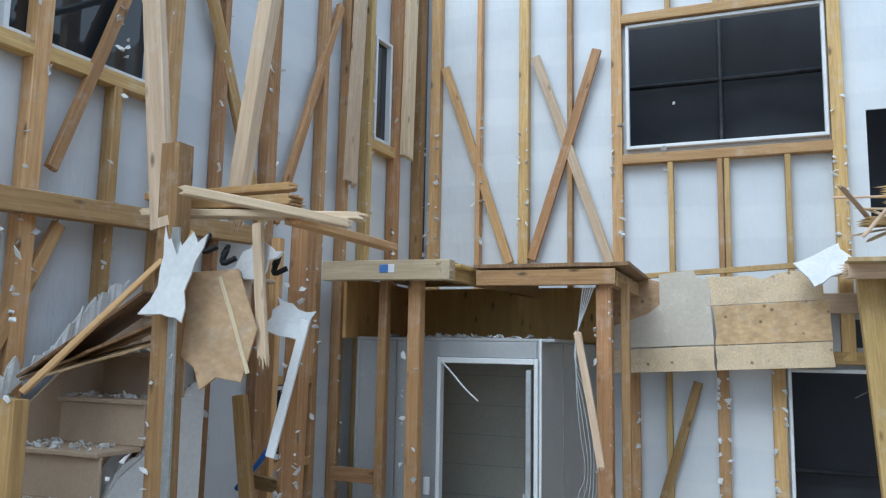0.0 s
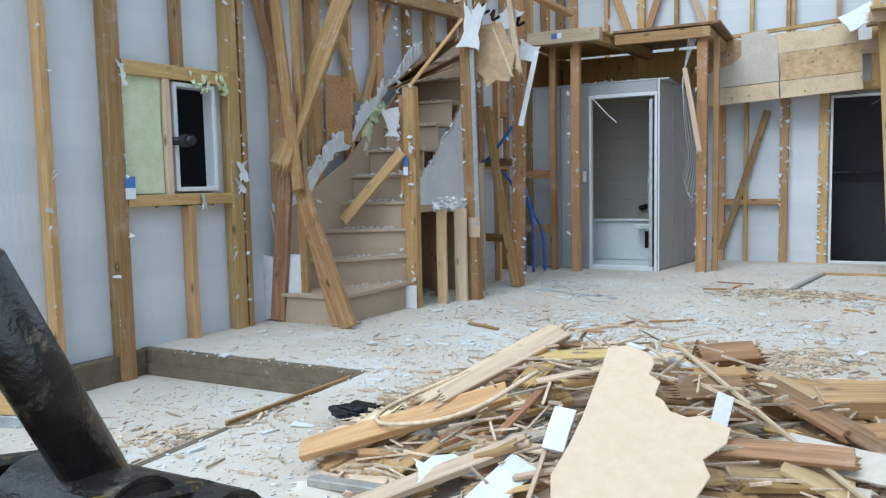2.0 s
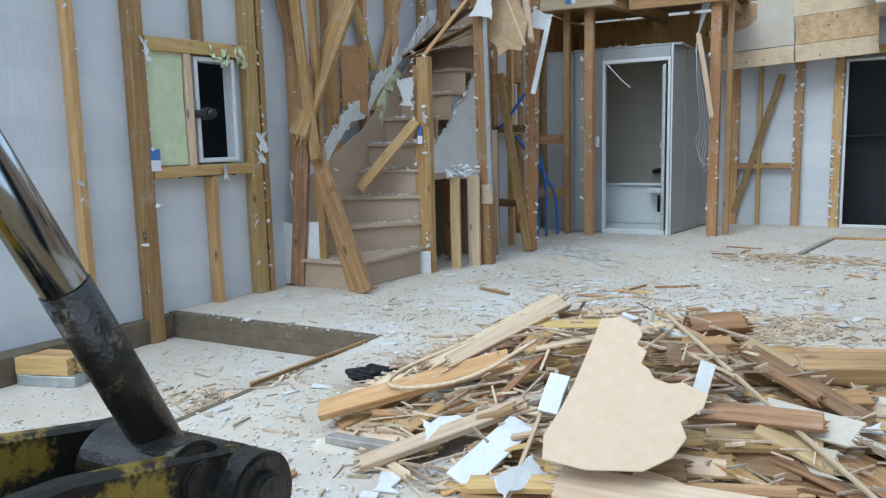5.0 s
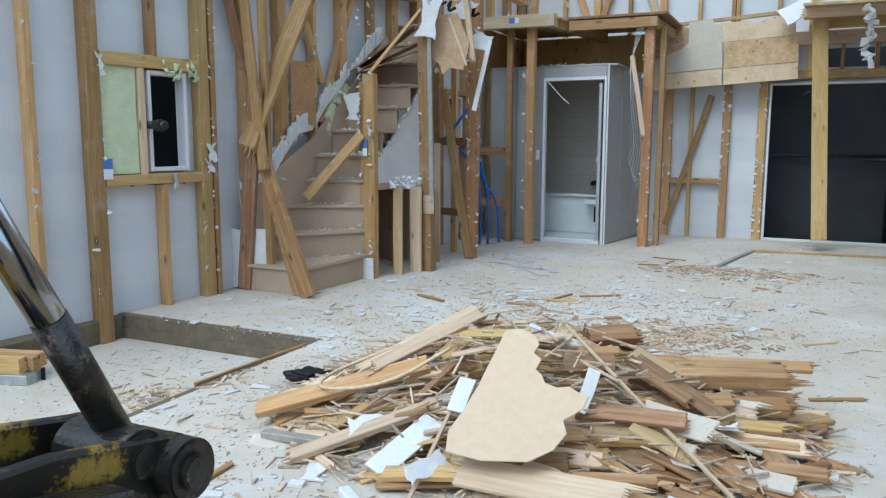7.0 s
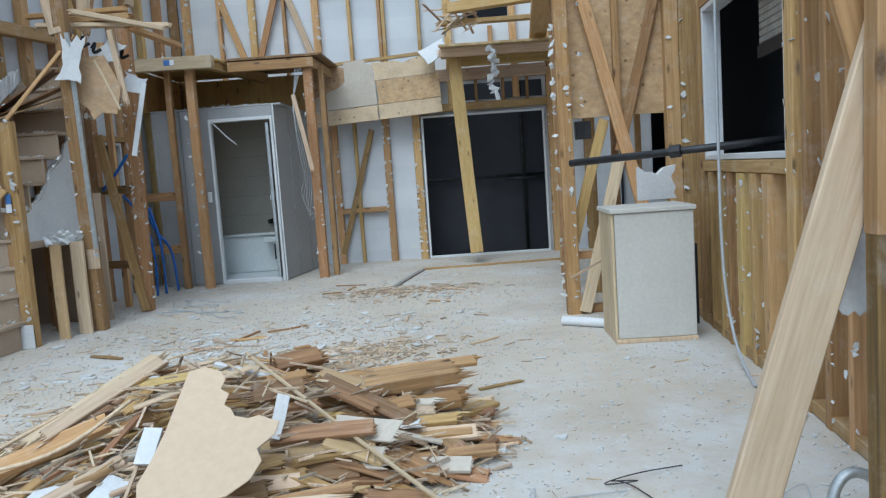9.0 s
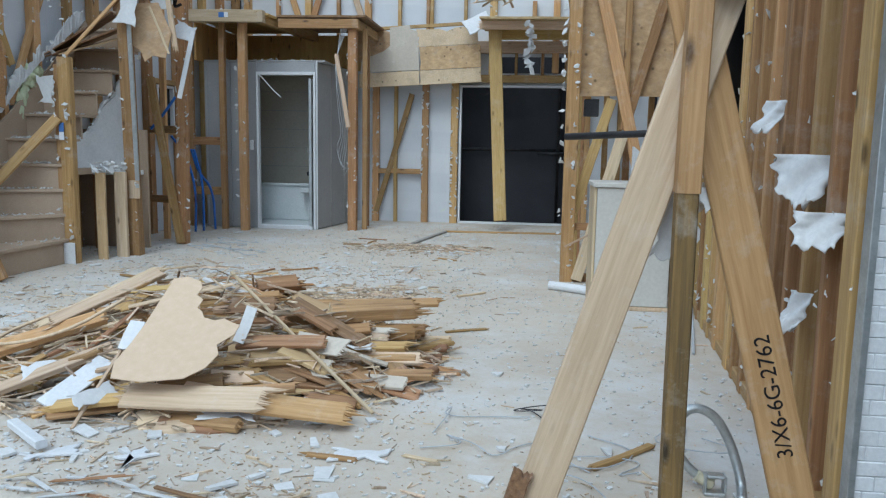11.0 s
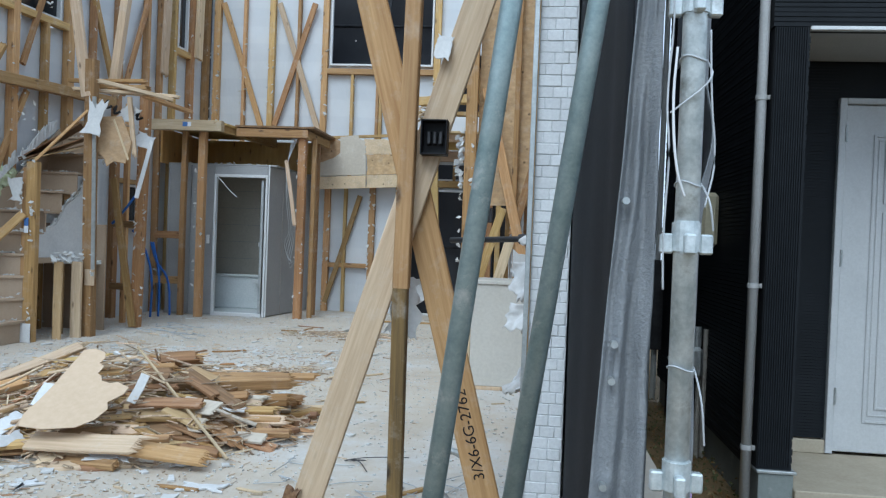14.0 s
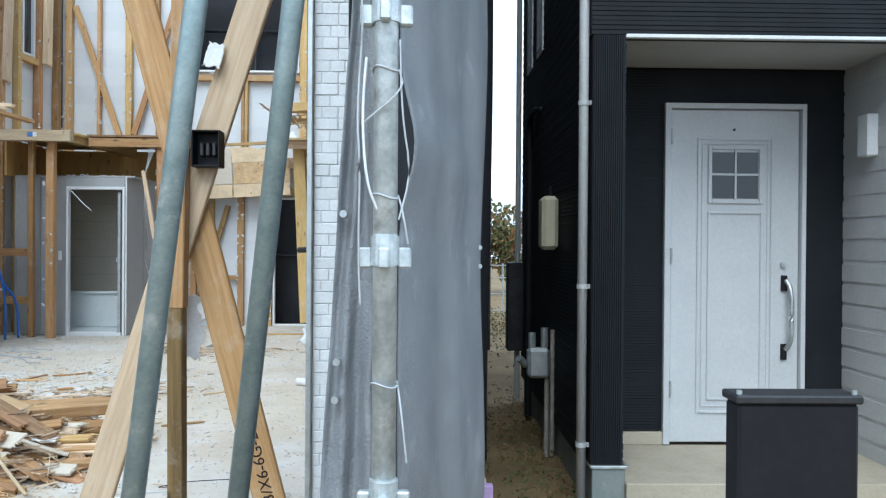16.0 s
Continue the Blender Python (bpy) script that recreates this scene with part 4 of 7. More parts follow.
torn.matrix_basis = Matrix(((0.19, 0, 1, 2.70), (0.98, 0, 0, 10.4), (0, 1, 0, 0), (0, 0, 0, 1)))

newel = thing("newel_post", "chipped pine newel post with a blue tag beside the stair", "post", at=(2.645, 10.37, 0))
part("shaft", beam_bm(1.80, 0.075, 0.11), OLD_PINE, newel)
part("packing", beam_bm(1.74, 0.03, 0.10), PINE, newel).location = (-0.054, 0, 0)
box_part("tag", (-0.045, -0.062, 1.16), (0.0, -0.056, 1.24), STRAP, newel)
box_part("tag", (-0.045, -0.062, 1.09), (0.0, -0.056, 1.158), STICKER, newel)
plate("plaster_scrap", ragged(-0.16, -0.1, 0.0, 0.14, 5, 0.02), 0.012, pose(-0.06, -0.075, 1.50, 90, 0, 0), GYPSUM, newel)
box_part("skirting_block", (-0.05, -0.07, 0.0), (0.055, -0.058, 0.19), WHITE, newel)

stand = tagged(new("stair_frame"), "splintered posts and broken boards round the stairwell", "wall frame", kind="structure")
post(2.93, 10.95, 0.0, 2.95, 0.105, OLD_PINE, stand, 2.89, 10.93)
beam("post_sleeve", (2.955, 10.89, 0.55), (2.955, 10.89, 0.72), 0.11, 0.012, PALE_PINE, stand, UP)
beam("angle_bar", (2.99, 10.895, 0.65), (2.955, 10.88, 2.55), 0.04, 0.02, GALV, stand, UP)
post(2.97, 11.86, 0.0, 2.75, 0.105, OLD_PINE, stand, 3.03, 11.84)
beam("brace", (2.99, 11.75, 0.02), (2.68, 11.8, 1.75), 0.08, 0.045, OLD_PINE, stand, UP)
post(2.62, 12.2, 0.0, 2.7, 0.06, PINE, stand)
for z in (0.45, 1.22):
    beam("nogging", (2.45, 12.2, z), (2.97, 12.0, z), 0.08, 0.04, OLD_PINE, stand, UP)
# broken boarding at the head of the stairwell
for a, b, w, d, mt in (((2.62, 11.05, 2.66), (3.66, 11.32, 2.64), 0.10, 0.035, PALE_PINE), ((2.65, 11.2, 2.72), (3.40, 11.15, 2.70), 0.11, 0.05, PINE), ((3.05, 10.80, 2.70), (3.62, 11.25, 2.60), 0.06, 0.04, PALE_PINE), ((2.40, 11.3, 2.80), (3.30, 11.28, 2.80), 0.07, 0.04, OLD_PINE), ((3.36, 11.2, 2.62), (3.40, 12.2, 2.62), 0.09, 0.04, PINE)):
    beam("broken_joist", a, b, w, d, mt, stand, (0, 0, 1), (0.03, 0.07))
beam("brace", (2.86, 10.90, 2.55), (2.60, 11.02, 3.75), 0.11, 0.05, PALE_PINE, stand, UP, (0.0, 0.12))
beam("brace", (2.80, 11.5, 2.7), (3.02, 11.6, 4.9), 0.09, 0.09, PALE_PINE, stand, UP, (0.06, 0.02))
beam("hanging_batten", (3.20, 11.15, 2.60), (3.30, 11.10, 1.98), 0.05, 0.03, PALE_PINE, stand, UP, (0.0, 0.10))
beam("hanging_batten", (2.60, 10.45, 1.82), (2.95, 11.0, 2.55), 0.03, 0.02, PINE, stand, UP)
beam("hanging_plank", pl(5.95, 3.78, -0.03), pl(6.0, TOP, -0.03), 0.17, 0.05, PALE_PINE, stand, FACE_L, (0.04, 0))
beam("hanging_plank", pl(5.02, 3.35, -0.05), pl(5.12, 5.7, -0.05), 0.15, 0.04, PALE_PINE, stand, FACE_L, (0.08, 0))

upper_tube = scaffold_tube((2.5, 11.6, 4.22), (3.75, 11.2, 4.05), 0.022, label="grey tube sticking out above the stairwell")
upper_tube.name = "loose_tube"

# slabs and boards that slid onto the stair
for m, o, th, mt, lab in (
        (pose(2.47, 11.05, 2.12, 12, -32, 8), ragged(-0.40, -0.26, 0.34, 0.26, 6, 0.03), 0.014, RUST_WOOD, "brown board slid onto the upper steps"),
        (pose(2.50, 11.06, 2.03, 9, -22, 10), ragged(-0.40, -0.22, 0.32, 0.22, 6, 0.03), 0.014, RUST_WOOD, "broken plywood board lying on the upper steps"),
        (pose(2.56, 10.98, 1.98, 14, -16, 14), ragged(-0.30, -0.12, 0.28, 0.12, 6, 0.03), 0.012, PLY, "pale broken board on the upper steps")):
    tagged(plate("fallen_board", o, th, m, mt), lab, "board", "boards on the stair")
hang = tagged(plate("hanging_board", [(-0.16, 0.24), (0.10, 0.26), (0.22, -0.02), (0.17, -0.26), (0.05, -0.24), (-0.02, -0.30), (-0.06, -0.2), (-0.17, -0.12)], 0.014, pose(3.07, 11.02, 2.12, 82, 0, 14), PLY), "tan hardboard sheet hanging from the broken upper floor", "board")
beam("edge_strip", (0.02, 0.22, 0.012), (0.20, -0.22, 0.012), 0.02, 0.012, PALE_PINE, hang, (0, 0, 1))
tagged(plate("plaster_scrap", ragged(-0.10, -0.20, 0.10, 0.22, 6, 0.03), 0.014, pose(2.97, 10.86, 2.33, 80, 10, 20), GYPSUM), "grey torn plasterboard hanging at the stairwell", "plasterboard")
tagged(plate("plaster_scrap", ragged(-0.13, -0.10, 0.13, 0.12, 6, 0.03), 0.014, pose(3.16, 11.2, 2.42, 70, 25, -20), WHITE_PAPER), "white torn plasterboard scrap hanging at the stairwell", "plasterboard")
tagged(plate("cornice_strip", [(-0.022, -0.36), (0.022, -0.36), (0.022, 0.30), (-0.022, 0.30)], 0.02, pose(3.32, 11.3, 1.86, 90, 13, 12), WHITE), "white plastic strip hanging from above", "strip")
tagged(plate("plaster_scrap", ragged(-0.10, -0.08, 0.10, 0.10, 5, 0.03), 0.012, pose(3.30, 11.3, 2.14, 75, 20, 30), WHITE_PAPER), "curled pale wallpaper scrap on the strip", "plasterboard")
for i, (x, y, z) in enumerate(((2.98, 11.05, 2.50), (3.05, 11.1, 2.45), (3.2, 11.3, 2.42))):
    tagged(mesh_ob("cable_end", tube_bm([(x, y, z), (x + 0.05, y - 0.02, z + 0.05), (x + 0.02, y - 0.05, z - 0.06), (x + 0.09, y - 0.02, z - 0.02)], 0.014, 6), BLACK), "black cable end in torn plaster", "cable")

# timbers leaning by the stair foot
lean = [((2.55, 9.42, 0.01), (2.10, 9.50, 1.30), 0.115, 0.045, OLD_PINE, (0.10, 0.14)), ((2.12, 9.36, 1.18), (2.52, 9.98, 2.88), 0.165, 0.045, OLD_PINE, (0.16, 0.02)), ((1.98, 9.44, 0.01), (2.16, 9.42, 1.65), 0.13, 0.04, RUST_WOOD, (0.02, 0.10)), ((2.66, 9.38, 0.01), (2.36, 9.40, 0.72), 0.13, 0.05, OLD_PINE, (0.02, 0.16)),
        ((2.20, 9.50, 0.01), (2.20, 9.48, 2.9), 0.075, 0.045, OLD_PINE, (0, 0)), ((2.02, 9.42, 2.9), (2.24, 9.40, 1.0), 0.08, 0.04, OLD_PINE, (0.0, 0.1))]
for a, b, w, d, mt, jag in lean:
    tagged(beam("leaning_timber", a, b, w, d, mt, None, UP, jag), "broken pine timber leaning by the foot of the stair", "timber", "timbers by the stair")
tagged(beam("loose_plank", (2.20, 10.02, 0.73), (2.60, 10.30, 1.28), 0.085, 0.03, PINE, None, UP), "loose plank lying diagonally on the steps", "plank")
tagged(plate("loose_board", ragged(-0.13, -0.27, 0.13, 0.30, 4, 0.015, "tb"), 0.014, pose(2.06, 10.20, 1.62, 90, 0, 70), OLD_PINE), "brown board standing on the stair's skirting", "board")
tagged(plate("loose_board", ragged(-0.12, 0, 0.20, 0.5, 4, 0.02, "tb"), 0.012, pose(1.98, 9.45, 0.01, 90, 0, 8), GYPSUM), "pale board standing against the wall", "board")

# blue water pipes by the bath
for pts in ([(2.70, 12.75, 0.02), (2.72, 12.75, 0.55), (2.62, 12.7, 0.95), (2.50, 12.6, 1.15)], [(2.76, 12.85, 0.02), (2.77, 12.84, 0.6), (2.68, 12.8, 1.0)], [(2.62, 11.9, 1.22), (2.78, 11.85, 1.36), (2.95, 11.8, 1.55)], [(2.60, 12.9, 1.0), (2.66, 12.95, 0.72), (2.80, 13.05, 0.52), (2.82, 13.05, 0.02)]):
    tagged(mesh_ob("water_pipe", tube_bm(pts, 0.015, 8), BLUE, smooth=True), "bent blue plastic water pipe", "pipe", "blue pipes")

# ---- far wall band of boards, hanging post, upper floor remnant at the right ----
band = thing("ceiling_band", "sagging band of plywood and plasterboard across the stripped wall", "boarding")
MBD = Matrix.Translation((0, 14.55, 0)) @ Matrix.Rotation(radians(90), 4, "X") @ Matrix.Rotation(radians(3.2), 4, "Z")
K = 0.245


def band_plate(name, o, th, mt, off=0.0, lab=""):
    ob = plate(name, o, th, Matrix.Translation((0, 14.55 - off, -K)) @ Matrix.Rotation(radians(90), 4, "X") @ Matrix.Rotation(radians(3.2), 4, "Z"), mt, band, lab)
    return ob


band_plate("plank", ragged(4.40, 1.86, 5.24, 2.05, 5, 0.006, "rl"), 0.02, PALE_PINE)
band_plate("plank", ragged(5.245, 1.86, 6.08, 2.05, 5, 0.006, "rl"), 0.02, PALE_PINE)
band_plate("plank", ragged(5.25, 2.056, 6.08, 2.36, 8, 0.012, "l"), 0.02, PLY)
band_plate("plank", ragged(5.22, 2.365, 6.05, 2.60, 8, 0.02, "lt"), 0.02, PALE_PINE)
band_plate("plasterboard", [(4.42, 2.06), (5.24, 2.06), (5.24, 2.57), (5.15, 2.60), (5.13, 2.66), (4.86, 2.64), (4.85, 2.40), (4.80, 2.36), (4.75, 2.33), (4.60, 2.28), (4.45, 2.24)], 0.014, GYPSUM_BACK, 0.0, "torn beige plasterboard")
band_plate("plank", ragged(4.40, 2.20, 4.95, 2.62, 6, 0.02, "tr"), 0.014, PLY, -0.02)
band_plate("top_rail", ragged(4.40, 2.62, 6.1, 2.665, 3, 0.01, "t"), 0.05, PINE, -0.04)
tagged(plate("torn_board", ragged(-0.20, -0.12, 0.18, 0.13, 5, 0.012), 0.014, pose(5.93, 14.38, 2.70, 55, -25, 20), WHITE_PAPER), "white torn plasterboard corner caught above the band", "plasterboard")

hp = tagged(beam("hanging_post", (6.15, 14.12, 2.62), (6.29, 14.0, 0.14), 0.16, 0.105, LVL, None, UP, (0, 0.02)), "yellowish timber post hanging askew in front of the garden door", "post")
box_part("tag", (-0.058, -0.03, 0.3), (-0.054, 0.03, 0.36), STRAP, hp)
part("bent_nail", cyl_bm((-0.05, 0.0, 0.78), (-0.07, 0.16, 0.86), 0.006, 6), DARK_STEEL, hp)

upper = tagged(new("upper_floor_remnant"), "broken joists and boarding of the upper floor at the right", "floor", kind="structure")
ob = part("deck", prism_bm(ragged(5.98, 13.7, 7.9, 14.75, 8, 0.06, "bl"), 0.03, 0.002), PLY, upper)
ob.location = (0, 0, 2.66)
beam("joist", (6.0, 13.9, 2.60), (7.9, 13.95, 2.60), 0.09, 0.10, PALE_PINE, upper, (0, 0, 1), (0.08, 0))
beam("joist", (6.2, 14.4, 2.56), (7.9, 14.4, 2.56), 0.09, 0.14, LVL, upper, (0, 0, 1), (0.06, 0))
beam("joist", (6.15, 12.9, 2.92), (7.4, 12.6, 2.95), 0.14, 0.105, LVL, upper, (0, 0, 1), (0.10, 0.0))
beam("joist", (6.05, 13.2, 2.82), (7.2, 13.3, 2.84), 0.12, 0.05, PINE, upper, (0, 0, 1), (0.14, 0.02))
beam("joist", (6.95, 10.5, 2.78), (7.25, 14.7, 2.78), 0.20, 0.105, LVL, upper, (0, 0, 1), (0.05, 0.0))
beam("joist", (6.9, 11.2, 2.88), (7.9, 11.3, 2.88), 0.10, 0.10, PINE, upper, (0, 0, 1))
for i in range(16):
    x = rng.uniform(6.05, 6.5)
    beam("splinter", (x, 13.1 + rng.uniform(-0.2, 0.3), 2.80 + rng.uniform(-0.1, 0.15)), (x - rng.uniform(0.1, 0.3), 13.0 + rng.uniform(-0.2, 0.3), 2.80 + rng.uniform(-0.1, 0.2)), 0.03, 0.012, PALE_PINE, upper, (0, 0, 1), (0.02, 0.08))
tagged(mesh_ob("hanging_insulation", flakes_bm([((6.62 + rng.uniform(-0.04, 0.04), 13.55 + rng.uniform(-0.04, 0.04), 2.58 - k * 0.05), 0.07, (0, -1, 0)) for k in range(12)], random.Random(3)), WHITE_PAPER), "white insulation scrap hanging under the upper floor", "insulation", kind="stuff")

# ---- partition with crossed braces beside the garden door ----
partn = tagged(new("partition"), "stripped partition with crossed braces and a plywood sheet", "wall frame", kind="structure")
post(7.00, 10.40, 0, 4.6, 0.105, OLD_PINE, partn)
post(7.08, 10.95, 0, 4.6, 0.06, PINE, partn)
post(7.12, 11.6, 0, 4.6, 0.105, OLD_PINE, partn)
post(7.2, 12.6, 0, 4.6, 0.06, PINE, partn)
post(7.42, 10.44, 1.5, 4.6, 0.05, OLD_PINE, partn)
post(7.84, 10.46, 0, 4.6, 0.105, PINE, partn)
post(7.55, 11.3, 0, 2.6, 0.06, OLD_PINE, partn)
post(7.75, 11.3, 0, 2.6, 0.05, PINE, partn)
post(7.35, 11.3, 0, 2.6, 0.05, OLD_PINE, partn)
ob = part("plywood_sheet", prism_bm(ragged(7.06, 1.52, 7.80, 4.4, 3, 0.004, "b"), 0.014, 0.001), PLY, partn)
ob.matrix_basis = Matrix.Translation((0, 10.50, 0)) @ Matrix.Rotation(radians(90), 4, "X")
beam("brace", (7.13, 10.42, 2.62), (7.62, 10.40, 0.62), 0.095, 0.035, PINE, partn, UP)
beam("brace", (7.78, 10.44, 2.62), (7.42, 10.44, 1.25), 0.075, 0.035, OLD_PINE, partn, UP)
beam("brace", (7.40, 10.36, 1.20), (7.08, 10.34, 0.02), 0.09, 0.035, PALE_PINE, partn, UP)
beam("brace", (7.32, 10.5, 1.5), (7.04, 10.5, 0.55), 0.08, 0.035, PINE, partn, UP)
beam("nogging", (7.02, 10.46, 0.45), (7.35, 10.46, 0.45), 0.06, 0.035, OLD_PINE, partn, UP)
beam("sole_plate", (7.02, 10.42, 0.03), (7.78, 10.44, 0.03), 0.06, 0.09, OLD_PINE, partn, UP)
tagged(beam("rod", (6.98, 10.30, 0.30), (7.30, 10.0, 0.52), 0.015, 0.012, PALE_PINE, partn, UP), "thin pale rod")
tagged(box_part("wall_box", (7.10, 10.52, 1.36), (7.22, 10.60, 1.50), DARK_STEEL, partn), "dark metal wall box")

# ---- cabinet ----
cab = thing("cabinet", "grey-white cupboard turned away, with a pale top, on the dusty floor", "cabinet", at=(7.12, 9.30, 0))
box_part("side_panel", (0.02, 0.0, 0.03), (0.52, 0.02, 0.84), CREAM, cab)
box_part("side_panel", (0.02, 0.44, 0.03), (0.52, 0.46, 0.84), CREAM, cab)
box_part("back_panel", (0.0, 0.012, 0.03), (0.018, 0.45, 0.84), PALE_PINE, cab, "raw edge and thin back")
box_part("front_panel", (0.522, 0.01, 0.10), (0.54, 0.45, 0.62), BLACK, cab, "dark front")
box_part("top", (-0.01, -0.015, 0.842), (0.535, 0.475, 0.872), CREAM, cab, "flat grey top")
box_part("plinth", (0.0, -0.008, 0.0), (0.525, 0.46, 0.028), PALE_PINE, cab)
tagged(plate("plaster_bag", ragged(-0.14, 0, 0.14, 0.24, 6, 0.03, "tr"), 0.05, pose(7.58, 9.98, 0.88, 90, 0, 10), WHITE_PAPER), "crumpled white scrap of plasterboard behind the cabinet", "plasterboard")
tagged(mesh_ob("plastic_tube", cyl_bm((6.86, 9.98, 0.035), (7.16, 9.80, 0.035), 0.034, 14), WHITE, smooth=False), "short white plastic pipe on the floor", "pipe")
scaffold_tube((6.92, 9.62, 1.18), (8.3, 8.85, 1.25), 0.024, DARK_STEEL, "scaffold_tube", "dark scaffold tube poking in through the window")
tagged(mesh_ob("clamp", cyl_bm((7.5, 9.28, 1.21), (7.56, 9.25, 1.214), 0.04, 12), DARK_STEEL), "steel clamp on the tube", "clamp")
scaffold_tube((0.95, 8.78, 1.35), (2.03, 8.60, 1.33), 0.028, DARK_STEEL, "scaffold_tube", "dark tube end poking in through the small window")
tagged(mesh_ob("clamp", cyl_bm((1.92, 8.62, 1.33), (2.0, 8.605, 1.33), 0.042, 12), DARK_STEEL), "steel clamp on the tube's end", "clamp")
tagged(mesh_ob("hanging_cable", tube_bm([(7.72, 8.98, 4.5), (7.71, 8.98, 2.4), (7.70, 8.97, 1.2), (7.69, 8.93, 0.5), (7.70, 8.8, 0.12), (7.66, 8.5, 0.012), (7.60, 8.2, 0.012)], 0.009, 6), CABLE, smooth=True), "grey cable hanging along the wall to the floor", "cable")

# ---- braced post at the open front ----
rig = thing("temporary_brace", "post with two crossed planks propping the open front", "brace", at=(7.1, 6.12, 0))
beam("post", (0.0, -0.075, -0.03), (-0.005, -0.075, 1.0), 0.055, 0.055, STREAKED, rig, UP)
beam("post", (-0.005, -0.075, 1.0), (0.02, -0.075, 3.1), 0.06, 0.06, PINE, rig, UP)
beam("plank", (-0.40, -0.025, 0.0), (0.36, -0.025, 2.45), 0.115, 0.028, PALE_PINE, rig, UP, (0.0, 0.0))
stamp = beam("plank", (0.40, 0.008, -0.05), (-0.24, 0.008, 2.35), 0.115, 0.028, PINE, rig, UP)
stamp_curve = bpy.data.curves.new("stamp", "FONT")
stamp_curve.body, stamp_curve.size, stamp_curve.extrude = "3/X6-6G-2762", 0.060, 0.0004
stamp_curve.materials.append(BLACK)
stamp_text = new("stamp", stamp_curve)
stamp_text.parent = stamp
stamp_text.matrix_basis = Matrix(((0, 0, 1, 0.0146), (0, -1, 0, 0.022), (1, 0, 0, 0.34), (0, 0, 0, 1)))
plate("broken_foot", ragged(-0.030, -0.10, 0.025, 0.15, 7, 0.008, "tr"), 0.03, pose(-0.435, -0.055, 0.07, 90, 16, 0), RUST_WOOD, rig)
bx = thing("junction_box", "black open junction box screwed to the post", "junction box", at=(7.20, 6.075, 1.50))
for lo, hi in (((-0.05, 0.0, 0.0), (0.05, 0.012, 0.13)), ((-0.05, -0.06, 0.0), (-0.044, 0.0, 0.13)), ((0.044, -0.06, 0.0), (0.05, 0.0, 0.13)), ((-0.044, -0.06, 0.0), (0.044, 0.0, 0.006)), ((-0.044, -0.06, 0.124), (0.044, 0.0, 0.13))):
    box_part("wall", lo, hi, BLACK, bx, bevel=0.002)
for i in range(3):
    box_part("terminal", (-0.03 + i * 0.022, -0.03, 0.04), (-0.014 + i * 0.022, -0.002, 0.09), DARK_STEEL, bx)
for p, s, mm in (((7.11, 6.17, 0.99), 0.17, (84, 12, 12)), ((7.21, 6.15, 1.01), 0.09, (60, 62, -12)), ((7.22, 6.06, 1.93), 0.08, (75, 10, 0))):
    tagged(plate("wallpaper_scrap", ragged(-s * 0.35, -s * rng.uniform(0.8, 1.2), s * 0.45, s * 0.3, 9, s * 0.06), 0.003, pose(*p, *mm), WHITE_PAPER), "torn white wallpaper scrap caught on the brace", "wallpaper")


def torn_paper(p, w, h, yaw, seed, curl=0.08):
    """A curled scrap of wallpaper with torn edges, hung from its upper edge."""
    r = random.Random(seed)
    ph = [r.uniform(0, 6.3) for _ in range(3)]
    q = Matrix.Translation(p) @ Matrix.Rotation(radians(yaw), 4, "Z")

    def fn(u, v):
        tear = 0.14 * noise.noise((u * 5, seed, 1.3)) + 0.07 * noise.noise((u * 13, seed, 4.1))
        side = 0.16 * noise.noise((v * 5, seed, 7.7)) * (1 if u > 0.5 else -1)
        d = curl * v * v + 0.02 * math.sin(u * 5 + ph[0]) * v + 0.012 * math.sin(u * 9 + v * 7 + ph[1])
        return q @ Vector(((u - 0.5) * w * (1 - 0.35 * v) + side * w * abs(u - 0.5) * 2, -d, -h * v * (1 + tear * 2.2 * v)))
    return tagged(mesh_ob("wallpaper_scrap", sheet_bm(14, 12, fn), WHITE_PAPER, smooth=True), "curled torn white wallpaper hanging from the studs", "wallpaper", "wallpaper on the studs")


for k, (s, z, w, h, yaw) in enumerate(((0.50, 1.10, 0.24, 0.15, -38), (0.30, 0.93, 0.18, 0.10, -30), (0.45, 0.66, 0.09, 0.12, -60), (1.0, 1.30, 0.10, 0.12, -60))):
    torn_paper(pr(s, z, -0.045), w, h, yaw, 300 + k)

# hose, cables and rubble by the brace
pts = [(7.30, 6.50, 0.03), (7.23, 6.50, 0.08), (7.19, 6.51, 0.15), (7.20, 6.52, 0.23), (7.25, 6.53, 0.275), (7.32, 6.53, 0.25), (7.37, 6.52, 0.17), (7.40, 6.5, 0.08), (7.41, 6.48, 0.018), (7.39, 6.40, 0.016)]
tagged(mesh_ob("flexible_conduit", tube_bm(pts, 0.016, 12), GALV, smooth=True), "bent loop of shiny steel conduit on the floor", "conduit")
fitting = thing("conduit_fitting", "grey metal clamp box on the conduit's end", "fitting", at=(7.32, 6.47, 0.0))
for lo, hi in (((-0.035, -0.02, 0.0), (0.035, 0.02, 0.012)), ((-0.035, -0.02, 0.013), (-0.027, 0.02, 0.07)), ((0.027, -0.02, 0.013), (0.035, 0.02, 0.07)), ((-0.026, -0.02, 0.06), (0.026, 0.02, 0.07))):
    box_part("bracket", lo, hi, GALV, fitting)
part("ferrule", cyl_bm((-0.055, 0.015, 0.055), (-0.005, 0.012, 0.03), 0.019), BEIGE_BOX, fitting)
